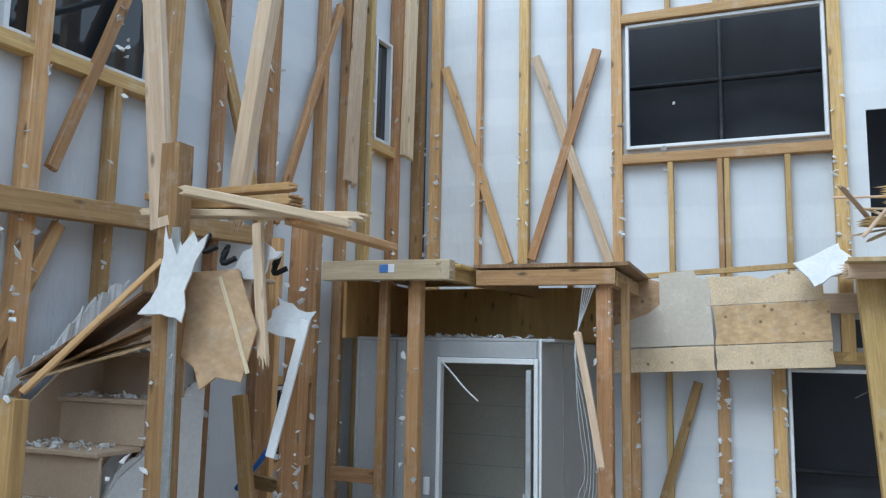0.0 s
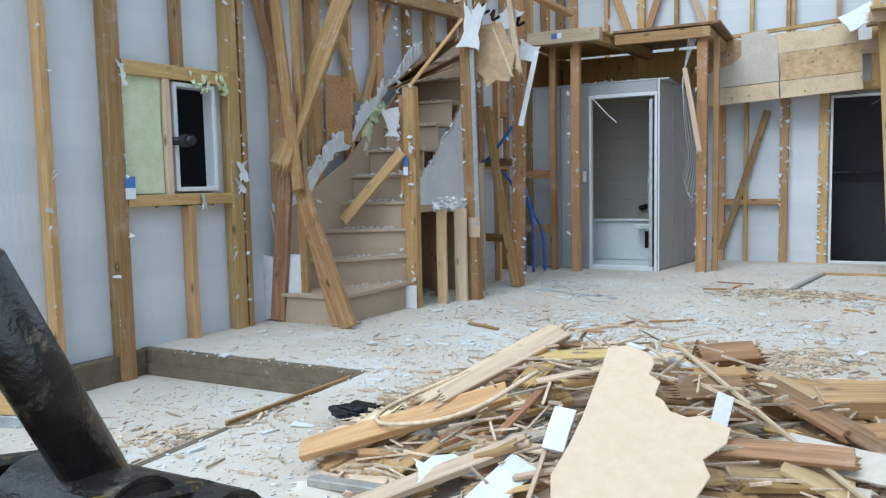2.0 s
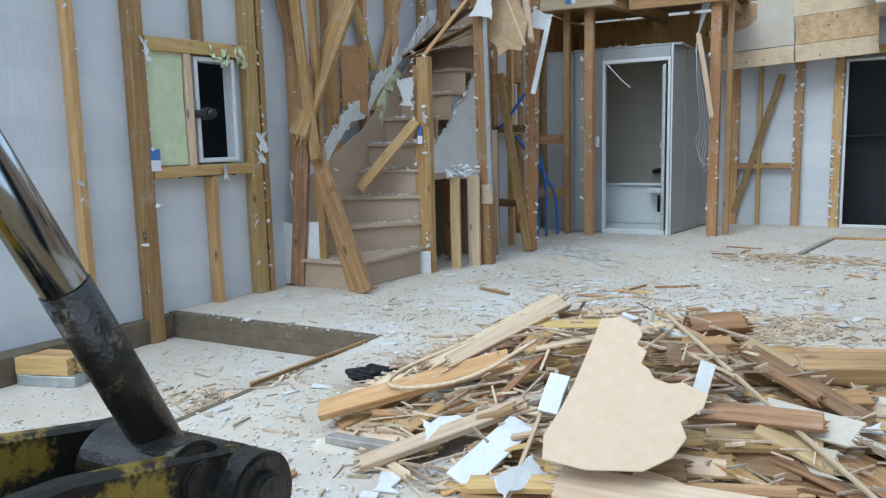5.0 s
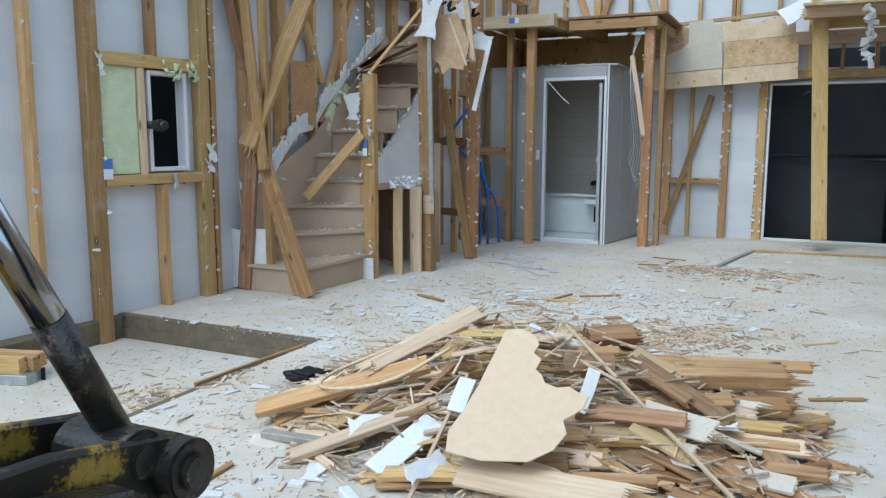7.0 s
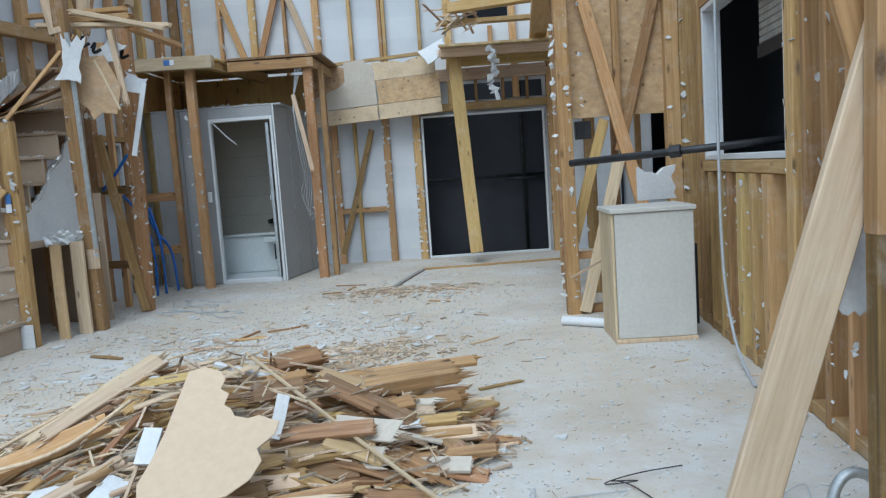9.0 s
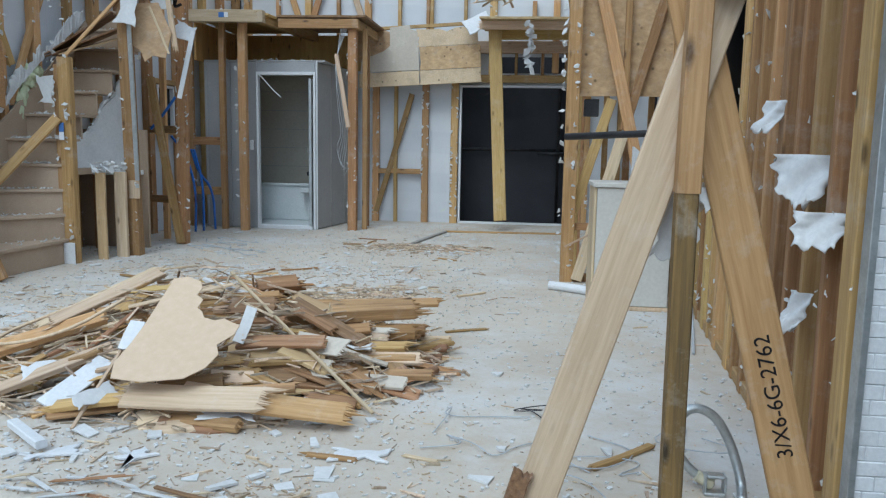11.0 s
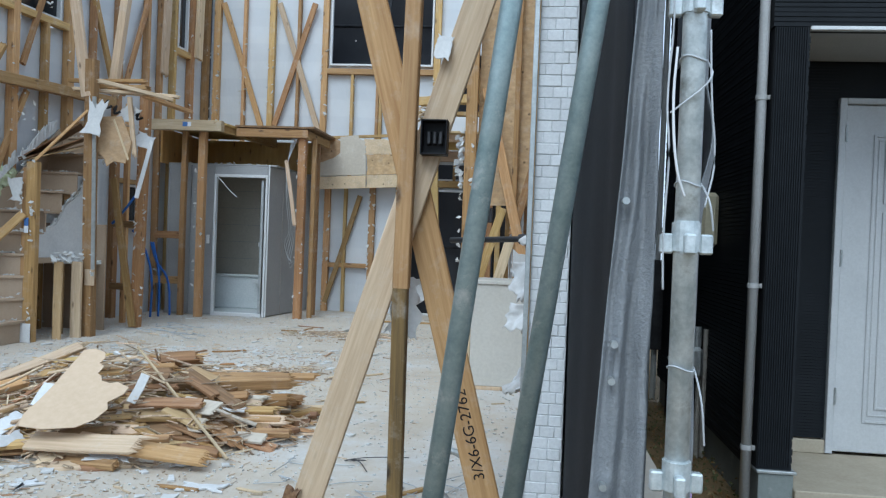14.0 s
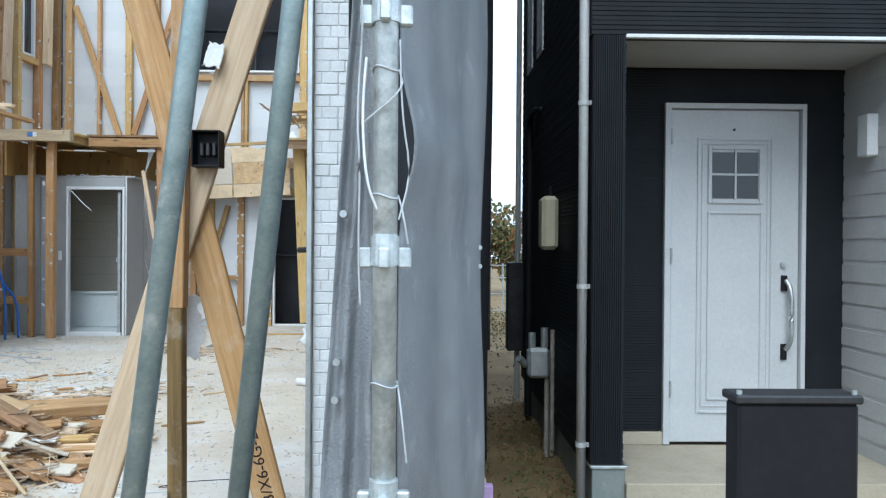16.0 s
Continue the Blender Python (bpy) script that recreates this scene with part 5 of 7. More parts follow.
for k in range(7):
    r = random.Random(40 + k)
    p = Vector((r.uniform(6.7, 7.3), r.uniform(6.3, 7.4), 0.01))
    pts = [p.copy()]
    for _ in range(6):
        p = p + Vector((r.uniform(-0.22, 0.26), r.uniform(-0.2, 0.2), 0))
        pts.append(Vector((min(p.x, 7.5), max(p.y, 6.2), 0.008 + max(0, r.gauss(0, 0.012)))))
    tagged(mesh_ob("wire", tube_bm(pts, 0.0025, 5), rng.choice((DARK_STEEL, CABLE, CABLE)), smooth=True), "thin tangled electric wire on the floor", "wire", "wires by the brace")

# ---- scaffold outside at the right ----
def inclined(a, b, r, mt, lab):
    return scaffold_tube(a, b, r, mt, "scaffold_tube", lab)


def along(p, q, z):
    p, q = Vector(p), Vector(q)
    return p + (q - p) * ((z - p.z) / (q.z - p.z))


pa, pb_ = (7.505, 4.90, 1.74), (7.375, 4.90, 0.66)
inclined(along(pa, pb_, GROUND - 0.03), along(pa, pb_, 4.2), 0.024, PIPE, "inclined grey scaffold tube propping the frame")
pa, pb_ = (7.69, 4.96, 1.70), (7.575, 5.06, 0.80)
inclined(along(pa, pb_, GROUND - 0.03), along(pa, pb_, 4.2), 0.024, PIPE, "second inclined grey scaffold tube")
std = thing("scaffold_standard", "pale galvanised scaffold post with wedge brackets, tied with wire", "scaffold post", at=(7.90, 4.93, GROUND - 0.03))
ob = part("tube", cyl_bm((0, 0, 0), (0, 0, 5.2), 0.026, 24), PIPE_PALE, std, smooth=False)
for p in ob.data.polygons:
    p.use_smooth = len(p.vertices) == 4
for z in (0.68, 1.20, 1.715, 2.25):
    zz = z - GROUND + 0.03
    c = part("collar", cyl_bm((0, 0, zz - 0.02), (0, 0, zz + 0.05), 0.031, 20, rim=0.004), PIPE_PALE, std)
    for dx, dy in ((-1, 0), (1, 0), (0, -1), (0, 1)):
        lo = (min(dx * 0.028, dx * 0.056) - (0.012 if dx == 0 else 0), min(dy * 0.028, dy * 0.056) - (0.012 if dy == 0 else 0), zz - 0.022)
        hi = (max(dx * 0.028, dx * 0.056) + (0.012 if dx == 0 else 0), max(dy * 0.028, dy * 0.056) + (0.012 if dy == 0 else 0), zz + 0.022)
        box_part("pocket", lo, hi, PIPE_PALE, c, bevel=0.004)
for z, tail in ((0.93, 0.16), (1.33, 0.10), (1.60, -0.12)):
    zz = z - GROUND + 0.03
    ring = [(0.029 * math.cos(a), 0.029 * math.sin(a), zz + 0.006 * math.sin(a * 2)) for a in [k * math.tau / 12 for k in range(13)]]
    part("tie_wire", tube_bm(ring + [(0.04, -0.04, zz - abs(tail) * 0.4), (0.05 * (1 if tail > 0 else -1), -0.03, zz - abs(tail))], 0.0022, 6), CABLE, std)
tagged(mesh_ob("rope", tube_bm([(7.84, 4.95, 2.2), (7.83, 4.92, 1.9), (7.855, 4.9, 1.72), (7.84, 4.9, 1.5), (7.85, 4.88, 1.40), (7.845, 4.9, 1.22), (7.85, 4.9, 1.1)], 0.0024, 6), CABLE, smooth=True), "thin grey rope along the scaffold post", "rope")
tagged(mesh_ob("rope", tube_bm([(7.86, 4.90, 1.62), (7.852, 4.89, 1.5), (7.862, 4.88, 1.36), (7.885, 4.89, 1.30)], 0.003, 6), WHITE, smooth=True), "white rope end on the scaffold post", "rope")
tagged(mesh_ob("rope", tube_bm([(7.93, 4.91, 1.66), (7.935, 4.9, 1.5), (7.955, 4.92, 1.38), (7.93, 4.9, 1.28)], 0.0022, 6), CABLE, smooth=True), "thin grey rope end on the scaffold post", "rope")


def flap(name, x_of, z0, z1, y, lab, seed, nu=16, nv=90, amp=0.012, run=0.0):
    r = random.Random(seed)
    ph = [r.uniform(0, 6.3) for _ in range(5)]

    def fn(u, v):
        z = z0 + (z1 - z0) * v
        a, b = x_of(z)
        return Vector((a + (b - a) * u - (0.6 * amp * math.sin(u * 19 + v * 3 + ph[4]) if run else 0), y + run * u + amp * (math.sin(u * 5 + ph[0] + v * 4) + 0.8 * math.sin(u * 11 + ph[3] + 1.5 * math.sin(v * 6)) + 0.35 * math.sin(v * 23 + ph[1] + 6 * u) + 0.3 * math.sin(v * 37 + u * 14 + ph[2]) + 0.22 * math.sin(v * 71 - u * 23 + 2 * math.sin(v * 13)) + 1.2 * (noise.noise((u * 4, v * 9, seed)) )), z))
    sh = tagged(mesh_ob(name, sheet_bm(nu, nv, fn), SHEET_GREY, smooth=True), lab, "sheet")
    return sh


sh1 = flap("scaffold_sheet", lambda z: (7.735 + 0.065 * (z - 0.6) / 1.1, 7.865), GROUND, 3.2, 5.14, "folded edge of a grey scaffold sheet with eyelets", 5)
sh2 = flap("scaffold_sheet", lambda z: (7.935 + 0.035 * math.exp(-((z - 1.45) / 0.12) ** 2), 8.215 + 0.010 * math.sin(z * 4)), GROUND, 3.2, 4.975, "grey scaffold sheet hanging in folds beside the post", 6, nu=40, run=1.33)
for sh, x, zs in ((sh1, 7.775, (0.60, 0.86, 0.95, 1.3)), (sh2, 8.185, (0.45, 1.15, 1.22, 1.8))):
    for z in zs:
        bm = bmesh.new()
        add_cyl(bm, (x + 0.04 * (z - 0.9) * (sh is sh1), (5.10 if sh is sh1 else 6.16), z), (x + 0.04 * (z - 0.9) * (sh is sh1), (5.13 if sh is sh1 else 6.18), z), 0.009, 10)
        part("eyelet", bm, GALV, sh)
stake = thing("survey_stake", "wooden stake with a purple painted head", "stake", at=(8.24, 6.42, GROUND))
part("shaft", beam_bm(0.62, 0.035, 0.035), SOIL_STEEL, stake)
box_part("head", (-0.022, -0.022, 0.615), (0.022, 0.022, 0.70), PURPLE, stake)

# ---- gate post at the neighbour's drive ----
gp = thing("gate_post", "dark brown metal gate post with a flat cap", "gate post", at=(8.63, 4.62, GROUND - 0.03))
box_part("body", (-0.105, -0.03, 0.0), (0.105, 0.03, 1.44), BLACK, gp, bevel=0.006)
box_part("cap", (-0.11, -0.035, 1.44), (0.11, 0.035, 1.455), DARK_STEEL, gp, bevel=0.003)
for x in (-0.10, 0.10):
    part("screw", cyl_bm((x, -0.02, 1.455), (x, -0.02, 1.462), 0.005, 8), GALV, gp)

# ---- neighbour's dark house ----
nb = thing("neighbour_house", "dark sided two-storey house with a recessed porch and white door", "house", at=(0, 0, 0))
FYN, DY = 8.15, 9.07
TOPN = 5.6


def lap_wall(name, lo, hi, mt, axis, pitch=0.045, lab="", out=-1):
    """A wall with fine horizontal courses on its outer face."""
    core = box_part(name, lo, hi, mt, nb, lab, 0)
    n = int((hi[2] - lo[2]) / pitch)
    bm = bmesh.new()
    for i in range(n):
        z = lo[2] + i * pitch
        d = 0.004 + 0.004 * ((i * 7) % 3) / 2
        if axis == "y":
            f = lo[1] if out < 0 else hi[1]
            add_box(bm, (lo[0], min(f, f + out * d), z), (hi[0], max(f, f + out * d), z + pitch * 0.8), 0)
        else:
            f = lo[0] if out < 0 else hi[0]
            add_box(bm, (min(f, f + out * d), lo[1], z), (max(f, f + out * d), hi[1], z + pitch * 0.8), 0)
    tagged(part("siding_course", bm, mt, core), kind="stuff")
    return core


lap_wall("front_wall", (9.02, FYN, 2.58), (14.0, FYN + 0.15, TOPN), HOUSE_DARK, "y", 0.03)
lap_wall("pillar", (9.03, FYN, -0.17), (9.235, FYN + 0.16, 2.575), HOUSE_DARK, "x", 0.05, out=1)
lap_wall("porch_back_wall", (9.235, DY, -0.16), (9.765, DY + 0.12, 2.57), HOUSE_DARK, "y", 0.022)
box_part("porch_back_wall", (10.84, DY, -0.3), (11.2, DY + 0.12, 2.57), HOUSE_DARK, nb, bevel=0)
box_part("porch_back_wall", (9.765, DY, 2.315), (10.84, DY + 0.12, 2.57), HOUSE_DARK, nb, bevel=0)
lap_wall("porch_side_wall", (11.15, FYN - 0.6, -0.3), (11.3, DY, 2.6), LAP, "x", 0.16)
lap_wall("side_wall", (9.02, FYN + 0.16, -0.2), (9.18, 11.7, TOPN), HOUSE_DARK, "x", 0.03)
for k in range(14):
    box_part("corner_rib", (9.035 + k * 0.014, FYN - 0.012, -0.15), (9.043 + k * 0.014, FYN, 2.575), HOUSE_DARK, nb, bevel=0.001)
box_part("side_footing", (9.05, FYN + 0.16, GROUND - 0.05), (9.2, 11.7, -0.2), CONCRETE, nb)
box_part("pillar_base", (9.04, FYN - 0.015, GROUND - 0.05), (9.25, FYN + 0.17, -0.185), CONCRETE, nb)
box_part("base_drip", (9.025, FYN - 0.03, -0.185), (9.265, FYN + 0.18, -0.165), GALV, nb)
box_part("porch_ceiling", (9.235, FYN + 0.02, 2.585), (11.15, DY, 2.61), LAP, nb)
box_part("soffit_trim", (9.235, FYN - 0.02, 2.555), (14.0, FYN + 0.02, 2.58), WHITE, nb, "thin white trim under the wall")
box_part("back_closure", (9.18, 11.6, -0.2), (14.0, 11.7, TOPN), HOUSE_DARK, nb, bevel=0)
box_part("back_closure", (13.9, FYN + 0.15, -0.3), (14.0, 11.6, TOPN), HOUSE_DARK, nb, bevel=0)
box_part("roof", (8.85, FYN - 0.3, TOPN), (14.1, 11.9, TOPN + 0.2), HOUSE_DARK, nb, "dark flat eaves")
porch = part("porch_floor", box_bm((9.25, FYN - 0.05, GROUND - 0.05), (11.15, DY, -0.27), 0.006), BEIGE_TILE, nb, "beige tiled porch floor")
box_part("step", (9.25, FYN - 0.40, GROUND - 0.05), (11.6, FYN - 0.053, -0.40), BEIGE_TILE, nb)
box_part("threshold", (9.27, DY - 0.03, -0.268), (9.77, DY, -0.17), BEIGE_TILE, nb)

door = part("door", box_bm((9.82, DY - 0.01, -0.25), (10.80, DY + 0.03, 2.27), 0.006), DOOR_WHITE, nb, "white panelled front door with a small four-pane window")
for lo, hi in (((9.765, DY - 0.05, -0.26), (9.815, DY + 0.04, 2.315)), ((10.805, DY - 0.05, -0.26), (10.84, DY + 0.04, 2.315)), ((9.815, DY - 0.05, 2.275), (10.805, DY + 0.04, 2.315))):
    box_part("door_casing", lo, hi, DOOR_WHITE, nb)


def moulding(x0, x1, z0, z1, w=0.022, t=0.012):
    for lo, hi in (((x0, DY - 0.01 - t, z0), (x0 + w, DY - 0.0105, z1)), ((x1 - w, DY - 0.01 - t, z0), (x1, DY - 0.0105, z1)), ((x0 + w, DY - 0.01 - t, z0), (x1 - w, DY - 0.0105, z0 + w)), ((x0 + w, DY - 0.01 - t, z1 - w), (x1 - w, DY - 0.0105, z1))):
        box_part("moulding", lo, hi, DOOR_WHITE, door)


moulding(10.02, 10.60, -0.03, 2.06, 0.02)
moulding(10.055, 10.565, 0.02, 2.02, 0.012, 0.008)
moulding(10.10, 10.52, 0.07, 1.50, 0.018)
moulding(10.10, 10.52, 1.56, 2.0, 0.03, 0.016)
for i in range(2):
    for j in range(2):
        box_part("pane", (10.135 + i * 0.18, DY - 0.014, 1.60 + j * 0.185), (10.305 + i * 0.18, DY - 0.011, 1.775 + j * 0.175), GLASS, door, bevel=0)
box_part("glazing_bar", (10.302, DY - 0.024, 1.59), (10.318, DY - 0.0145, 1.97), DOOR_WHITE, door)
box_part("glazing_bar", (10.13, DY - 0.026, 1.772), (10.49, DY - 0.0245, 1.788), DOOR_WHITE, door)
handle = part("door_handle", tube_bm([(10.70, DY - 0.03, 0.98), (10.715, DY - 0.08, 0.92), (10.72, DY - 0.085, 0.70), (10.715, DY - 0.08, 0.52), (10.70, DY - 0.03, 0.46)], 0.018, 10), GALV, door, "long curved silver handle")
box_part("handle_plate", (10.665, DY - 0.03, 0.90), (10.71, DY - 0.0105, 1.02), BLACK, door)
box_part("handle_plate", (10.665, DY - 0.03, 0.38), (10.71, DY - 0.0105, 0.50), BLACK, door)
part("lock", cyl_bm((10.68, DY - 0.03, 1.10), (10.68, DY - 0.0105, 1.10), 0.022, 14), GALV, door)
part("peephole", cyl_bm((10.30, DY - 0.016, 2.12), (10.30, DY - 0.0105, 2.12), 0.01, 10), BLACK, door)
for z in (0.1, 1.1, 2.0):
    part("hinge", cyl_bm((9.815, DY - 0.055, z), (9.815, DY - 0.055, z + 0.12), 0.009, 8), GALV, door)
lamp = part("porch_lamp", box_bm((11.07, 8.62, 1.88), (11.15, 8.76, 2.18), 0.01), WHITE, nb, "white box porch lamp")
# upper side windows
for y in (10.2, 10.9):
    w = part("side_window", box_bm((9.0, y, 3.0), (9.02, y + 0.35, 4.2), 0.01), WHITE, nb, "narrow white framed side window")
    box_part("pane", (8.995, y + 0.04, 3.05), (8.999, y + 0.31, 4.15), GLASS, w, bevel=0)

dp = thing("downpipe", "white plastic downpipe with brackets at the house corner", "downpipe", at=(8.985, 8.22, GROUND))
ob = part("pipe", cyl_bm((0, 0, 0), (0, 0, 5.9), 0.032, 16), LAP, dp)
for p in ob.data.polygons:
    p.use_smooth = len(p.vertices) == 4
for z in (0.40, 1.42, 2.60):
    c = part("bracket", cyl_bm((0, 0, z - 0.015), (0, 0, z + 0.015), 0.037, 16), LAP, dp)
    box_part("screw_lug", (0.03, -0.03, z - 0.015), (0.06, -0.01, z + 0.015), LAP, c)
for (x, y), z1, r in (((8.97, 10.75), 2.4, 0.035), ((8.96, 11.62), 5.6, 0.03)):
    p = thing("black_pipe", "black pipe on the dark house wall", "pipe", at=(x, y, GROUND))
    part("pipe", cyl_bm((0, 0, 0), (0, 0, z1 - GROUND), r, 12), BLACK if z1 < 5 else LAP, p)
tagged(mesh_ob("black_pipe", tube_bm([(8.97, 10.75, 2.3), (8.96, 10.72, 2.46), (8.97, 10.45, 2.5), (9.02, 10.3, 2.48)], 0.03, 10), BLACK, smooth=True), "bent black pipe into the house wall", "pipe")
mb = thing("meter_box", "beige plastic electricity meter cover", "meter box", at=(8.93, 9.33, 1.20))
part("cover", box_bm((-0.06, -0.11, 0.0), (0.07, 0.11, 0.42), 0.03), BEIGE_BOX, mb)
part("stub", cyl_bm((0.02, 0, 0.41), (0.02, 0, 0.50), 0.015, 10), BLACK, mb)
ub = thing("utility_box", "dark grey utility box on the house wall", "utility box", at=(8.84, 11.6, 0.1))
box_part("cover", (0.0, -0.1, 0.0), (0.18, 0.1, 0.95), DARK_STEEL, ub, bevel=0.01)
gm = thing("gas_meter", "grey gas meter with pipes beside the house", "gas meter", at=(8.88, 9.45, GROUND))
box_part("body", (-0.09, -0.07, 0.62), (0.09, 0.07, 0.86), GALV, gm, bevel=0.025)
part("valve", cyl_bm((-0.05, 0.0, 0.86), (-0.05, 0.0, 0.98), 0.03, 10), GALV, gm)
part("valve", cyl_bm((0.05, 0.0, 0.86), (0.05, 0.0, 1.02), 0.03, 10), GALV, gm)
part("pipe", cyl_bm((0.07, 0.0, -0.02), (0.07, 0.0, 0.64), 0.02, 10), SOIL_STEEL, gm)
part("pipe", cyl_bm((0.12, 0.03, -0.02), (0.12, 0.03, 1.0), 0.02, 10), SOIL_STEEL, gm)
part("elbow", cyl_bm((-0.1, 0.0, 0.72), (-0.16, -0.05, 0.78), 0.03, 10), GALV, gm)


def weeds(name, label, centre, spread_xy, n, size, seed):
    r = random.Random(seed)
    bm = bmesh.new()
    for _ in range(n):
        p = Vector((centre[0] + r.gauss(0, spread_xy[0]), centre[1] + r.gauss(0, spread_xy[1]), centre[2] + abs(r.gauss(0, size * spread_xy[2]))))
        q = Euler((r.uniform(-1, 1), r.uniform(-1, 1), r.uniform(0, 6.3))).to_quaternion()
        s = size * r.uniform(0.5, 1.3)
        a = [bm.verts.new(p + q @ Vector(v)) for v in ((-s * 0.4, 0, 0), (0, -s * 0.3, s * 0.2), (s * 0.5, 0, s * 0.1), (0, s * 0.3, s * 0.25))]
        bm.faces.new(a)
    return tagged(mesh_ob(name, bm, LEAVES), label, "plants", kind="stuff")


weeds("weeds", "low green weeds in the gap between the houses", (8.8, 9.4, GROUND), (0.2, 1.4, 1.0), 1600, 0.035, 21)
weeds("grass", "short grass at the end of the gap", (8.9, 19.5, GROUND), (1.6, 2.2, 1.0), 5000, 0.06, 22)
bush = thing("bush", "autumn green and brown bush behind the fence", "bush", at=(9.3, 30, GROUND))
part("trunk", cyl_bm((0, 0, 0), (0.1, 0, 2.0), 0.12, 8, 0.05), OLD_PINE, bush)
r = random.Random(5)
bm = bmesh.new()
for k in range(16):
    c = Vector((r.uniform(-3, 3), r.uniform(-1, 1), r.uniform(0.3, 2.9)))
    rad = r.uniform(0.5, 1.0)
    for _ in range(420):
        d = Vector((r.gauss(0, 1), r.gauss(0, 1), r.gauss(0, 1))).normalized() * rad * r.uniform(0.5, 1.05)
        q = Euler((r.uniform(-1.5, 1.5), r.uniform(-1.5, 1.5), r.uniform(0, 6.3))).to_quaternion()
        s = r.uniform(0.06, 0.13)
        bm.faces.new([bm.verts.new(c + d + q @ Vector(v)) for v in ((-s, 0, 0), (0, -s * 0.6, 0.02), (s, 0, 0), (0, s * 0.6, 0.03))])
part("crown", bm, LEAVES, bush)
fence = thing("wire_fence", "pale wire fence across the end of the gap", "fence", at=(8.0, 22.0, GROUND))
for i in range(5):
    part("post", cyl_bm((i * 0.6, 0, 0), (i * 0.6, 0, 1.25), 0.02, 8), GALV, fence)
for z in (0.1, 0.5, 0.9, 1.2):
    part("rail", cyl_bm((0, 0, z), (2.4, 0, z), 0.012, 6), GALV, fence)

# ---- excavator arm with its grapple linkage, at the left ----
exc = thing("excavator_arm", "worn yellow excavator arm with a greasy black grapple linkage", "excavator", at=(0, 0, 0))


def side_plate(name, o, x, th, mt, parent, lab="", bevel=0.006):
    """A steel plate in the arm's plane: outline in y, z."""
    ob = part(name, prism_bm(o, th, bevel), mt, parent, lab)
    ob.matrix_basis = Matrix(((0, 0, 1, x), (1, 0, 0, 0), (0, 1, 0, 0), (0, 0, 0, 1)))
    return ob


def boss(y, z, r, x0, x1, mt, parent, name="pin_boss", ring=True):
    ob = part(name, cyl_bm((x0, y, z), (x1, y, z), r, 28, rim=0.006), mt, parent)
    if ring:
        part("pin", cyl_bm((x1 - 0.004, y, z), (x1 + 0.012, y, z), r * 0.58, 20, rim=0.003), mt, ob)
    return ob


arm_o = [(4.30, 2.9), (4.62, 2.9), (4.86, 1.5), (4.94, 1.08), (5.03, 0.80), (5.06, 0.66), (4.98, 0.55), (4.86, 0.60), (4.72, 0.95), (4.45, 1.6)]
side_plate("stick", arm_o, 4.99, 0.22, YELLOW, exc, "worn yellow stick", 0.012)
boss(5.0, 0.70, 0.075, 4.86, 5.13, GREASE, exc)
# bucket cylinder: yellow barrel above, chrome rod below
ob = part("cylinder_barrel", cyl_bm((5.075, 4.56, 2.49), (5.10, 5.12, 1.27), 0.055, 28, rim=0.01), YELLOW, exc, "yellow hydraulic cylinder barrel")
part("gland", cyl_bm((5.098, 5.09, 1.33), (5.103, 5.14, 1.225), 0.060, 28, rim=0.008), YELLOW, ob)
box_part("port", (5.14, 4.98, 1.40), (5.19, 5.06, 1.47), YELLOW, ob)
part("hose", tube_bm([(5.16, 5.0, 1.45), (5.20, 4.92, 1.6), (5.17, 4.8, 1.9), (5.15, 4.65, 2.3)], 0.018, 10), YELLOW, ob)
rod = part("cylinder_rod", cyl_bm((5.103, 5.13, 1.25), (5.119, 5.345, 0.815), 0.027, 28), CHROME, exc, "shiny chrome rod")
rod_end = part("rod_end", cyl_bm((5.1135, 5.272, 0.963), (5.124, 5.38, 0.735), 0.0285, 28, rim=0.003), GREASE, rod, "greasy black rod end")
for p in rod_end.data.polygons:
    p.use_smooth = len(p.vertices) == 4
for ob in (rod,):
    for p in ob.data.polygons:
        p.use_smooth = len(p.vertices) == 4
block = part("valve_block", box_bm((5.11, 4.90, 1.03), (5.16, 4.97, 1.13), 0.008), WORN_STEEL, exc, "grey hydraulic valve block")
part("hose_fitting", cyl_bm((5.14, 4.97, 1.02), (5.15, 4.90, 0.88), 0.028, 10), BLACK, block)
part("hose", tube_bm([(5.14, 4.93, 1.05), (5.15, 4.90, 1.25), (5.13, 4.84, 1.5), (5.12, 4.70, 1.9)], 0.02, 10), YELLOW, exc)
# link bars to the pin
link_o = [(4.86, 0.77), (4.98, 0.80), (5.20, 0.785), (5.44, 0.735), (5.50, 0.70), (5.50, 0.64), (5.42, 0.62), (5.22, 0.70), (5.05, 0.715), (4.92, 0.66)]
for x in (4.98, 5.19):
    side_plate("link_bar", link_o, x, 0.03, WORN_EDGE, exc, "scraped yellow and black link bar")
boss(5.425, 0.68, 0.055, 4.95, 5.245, GREASE, exc, "link_pin")
boss(5.36, 0.715, 0.05, 5.04, 5.20, GREASE, exc, "rod_pin")
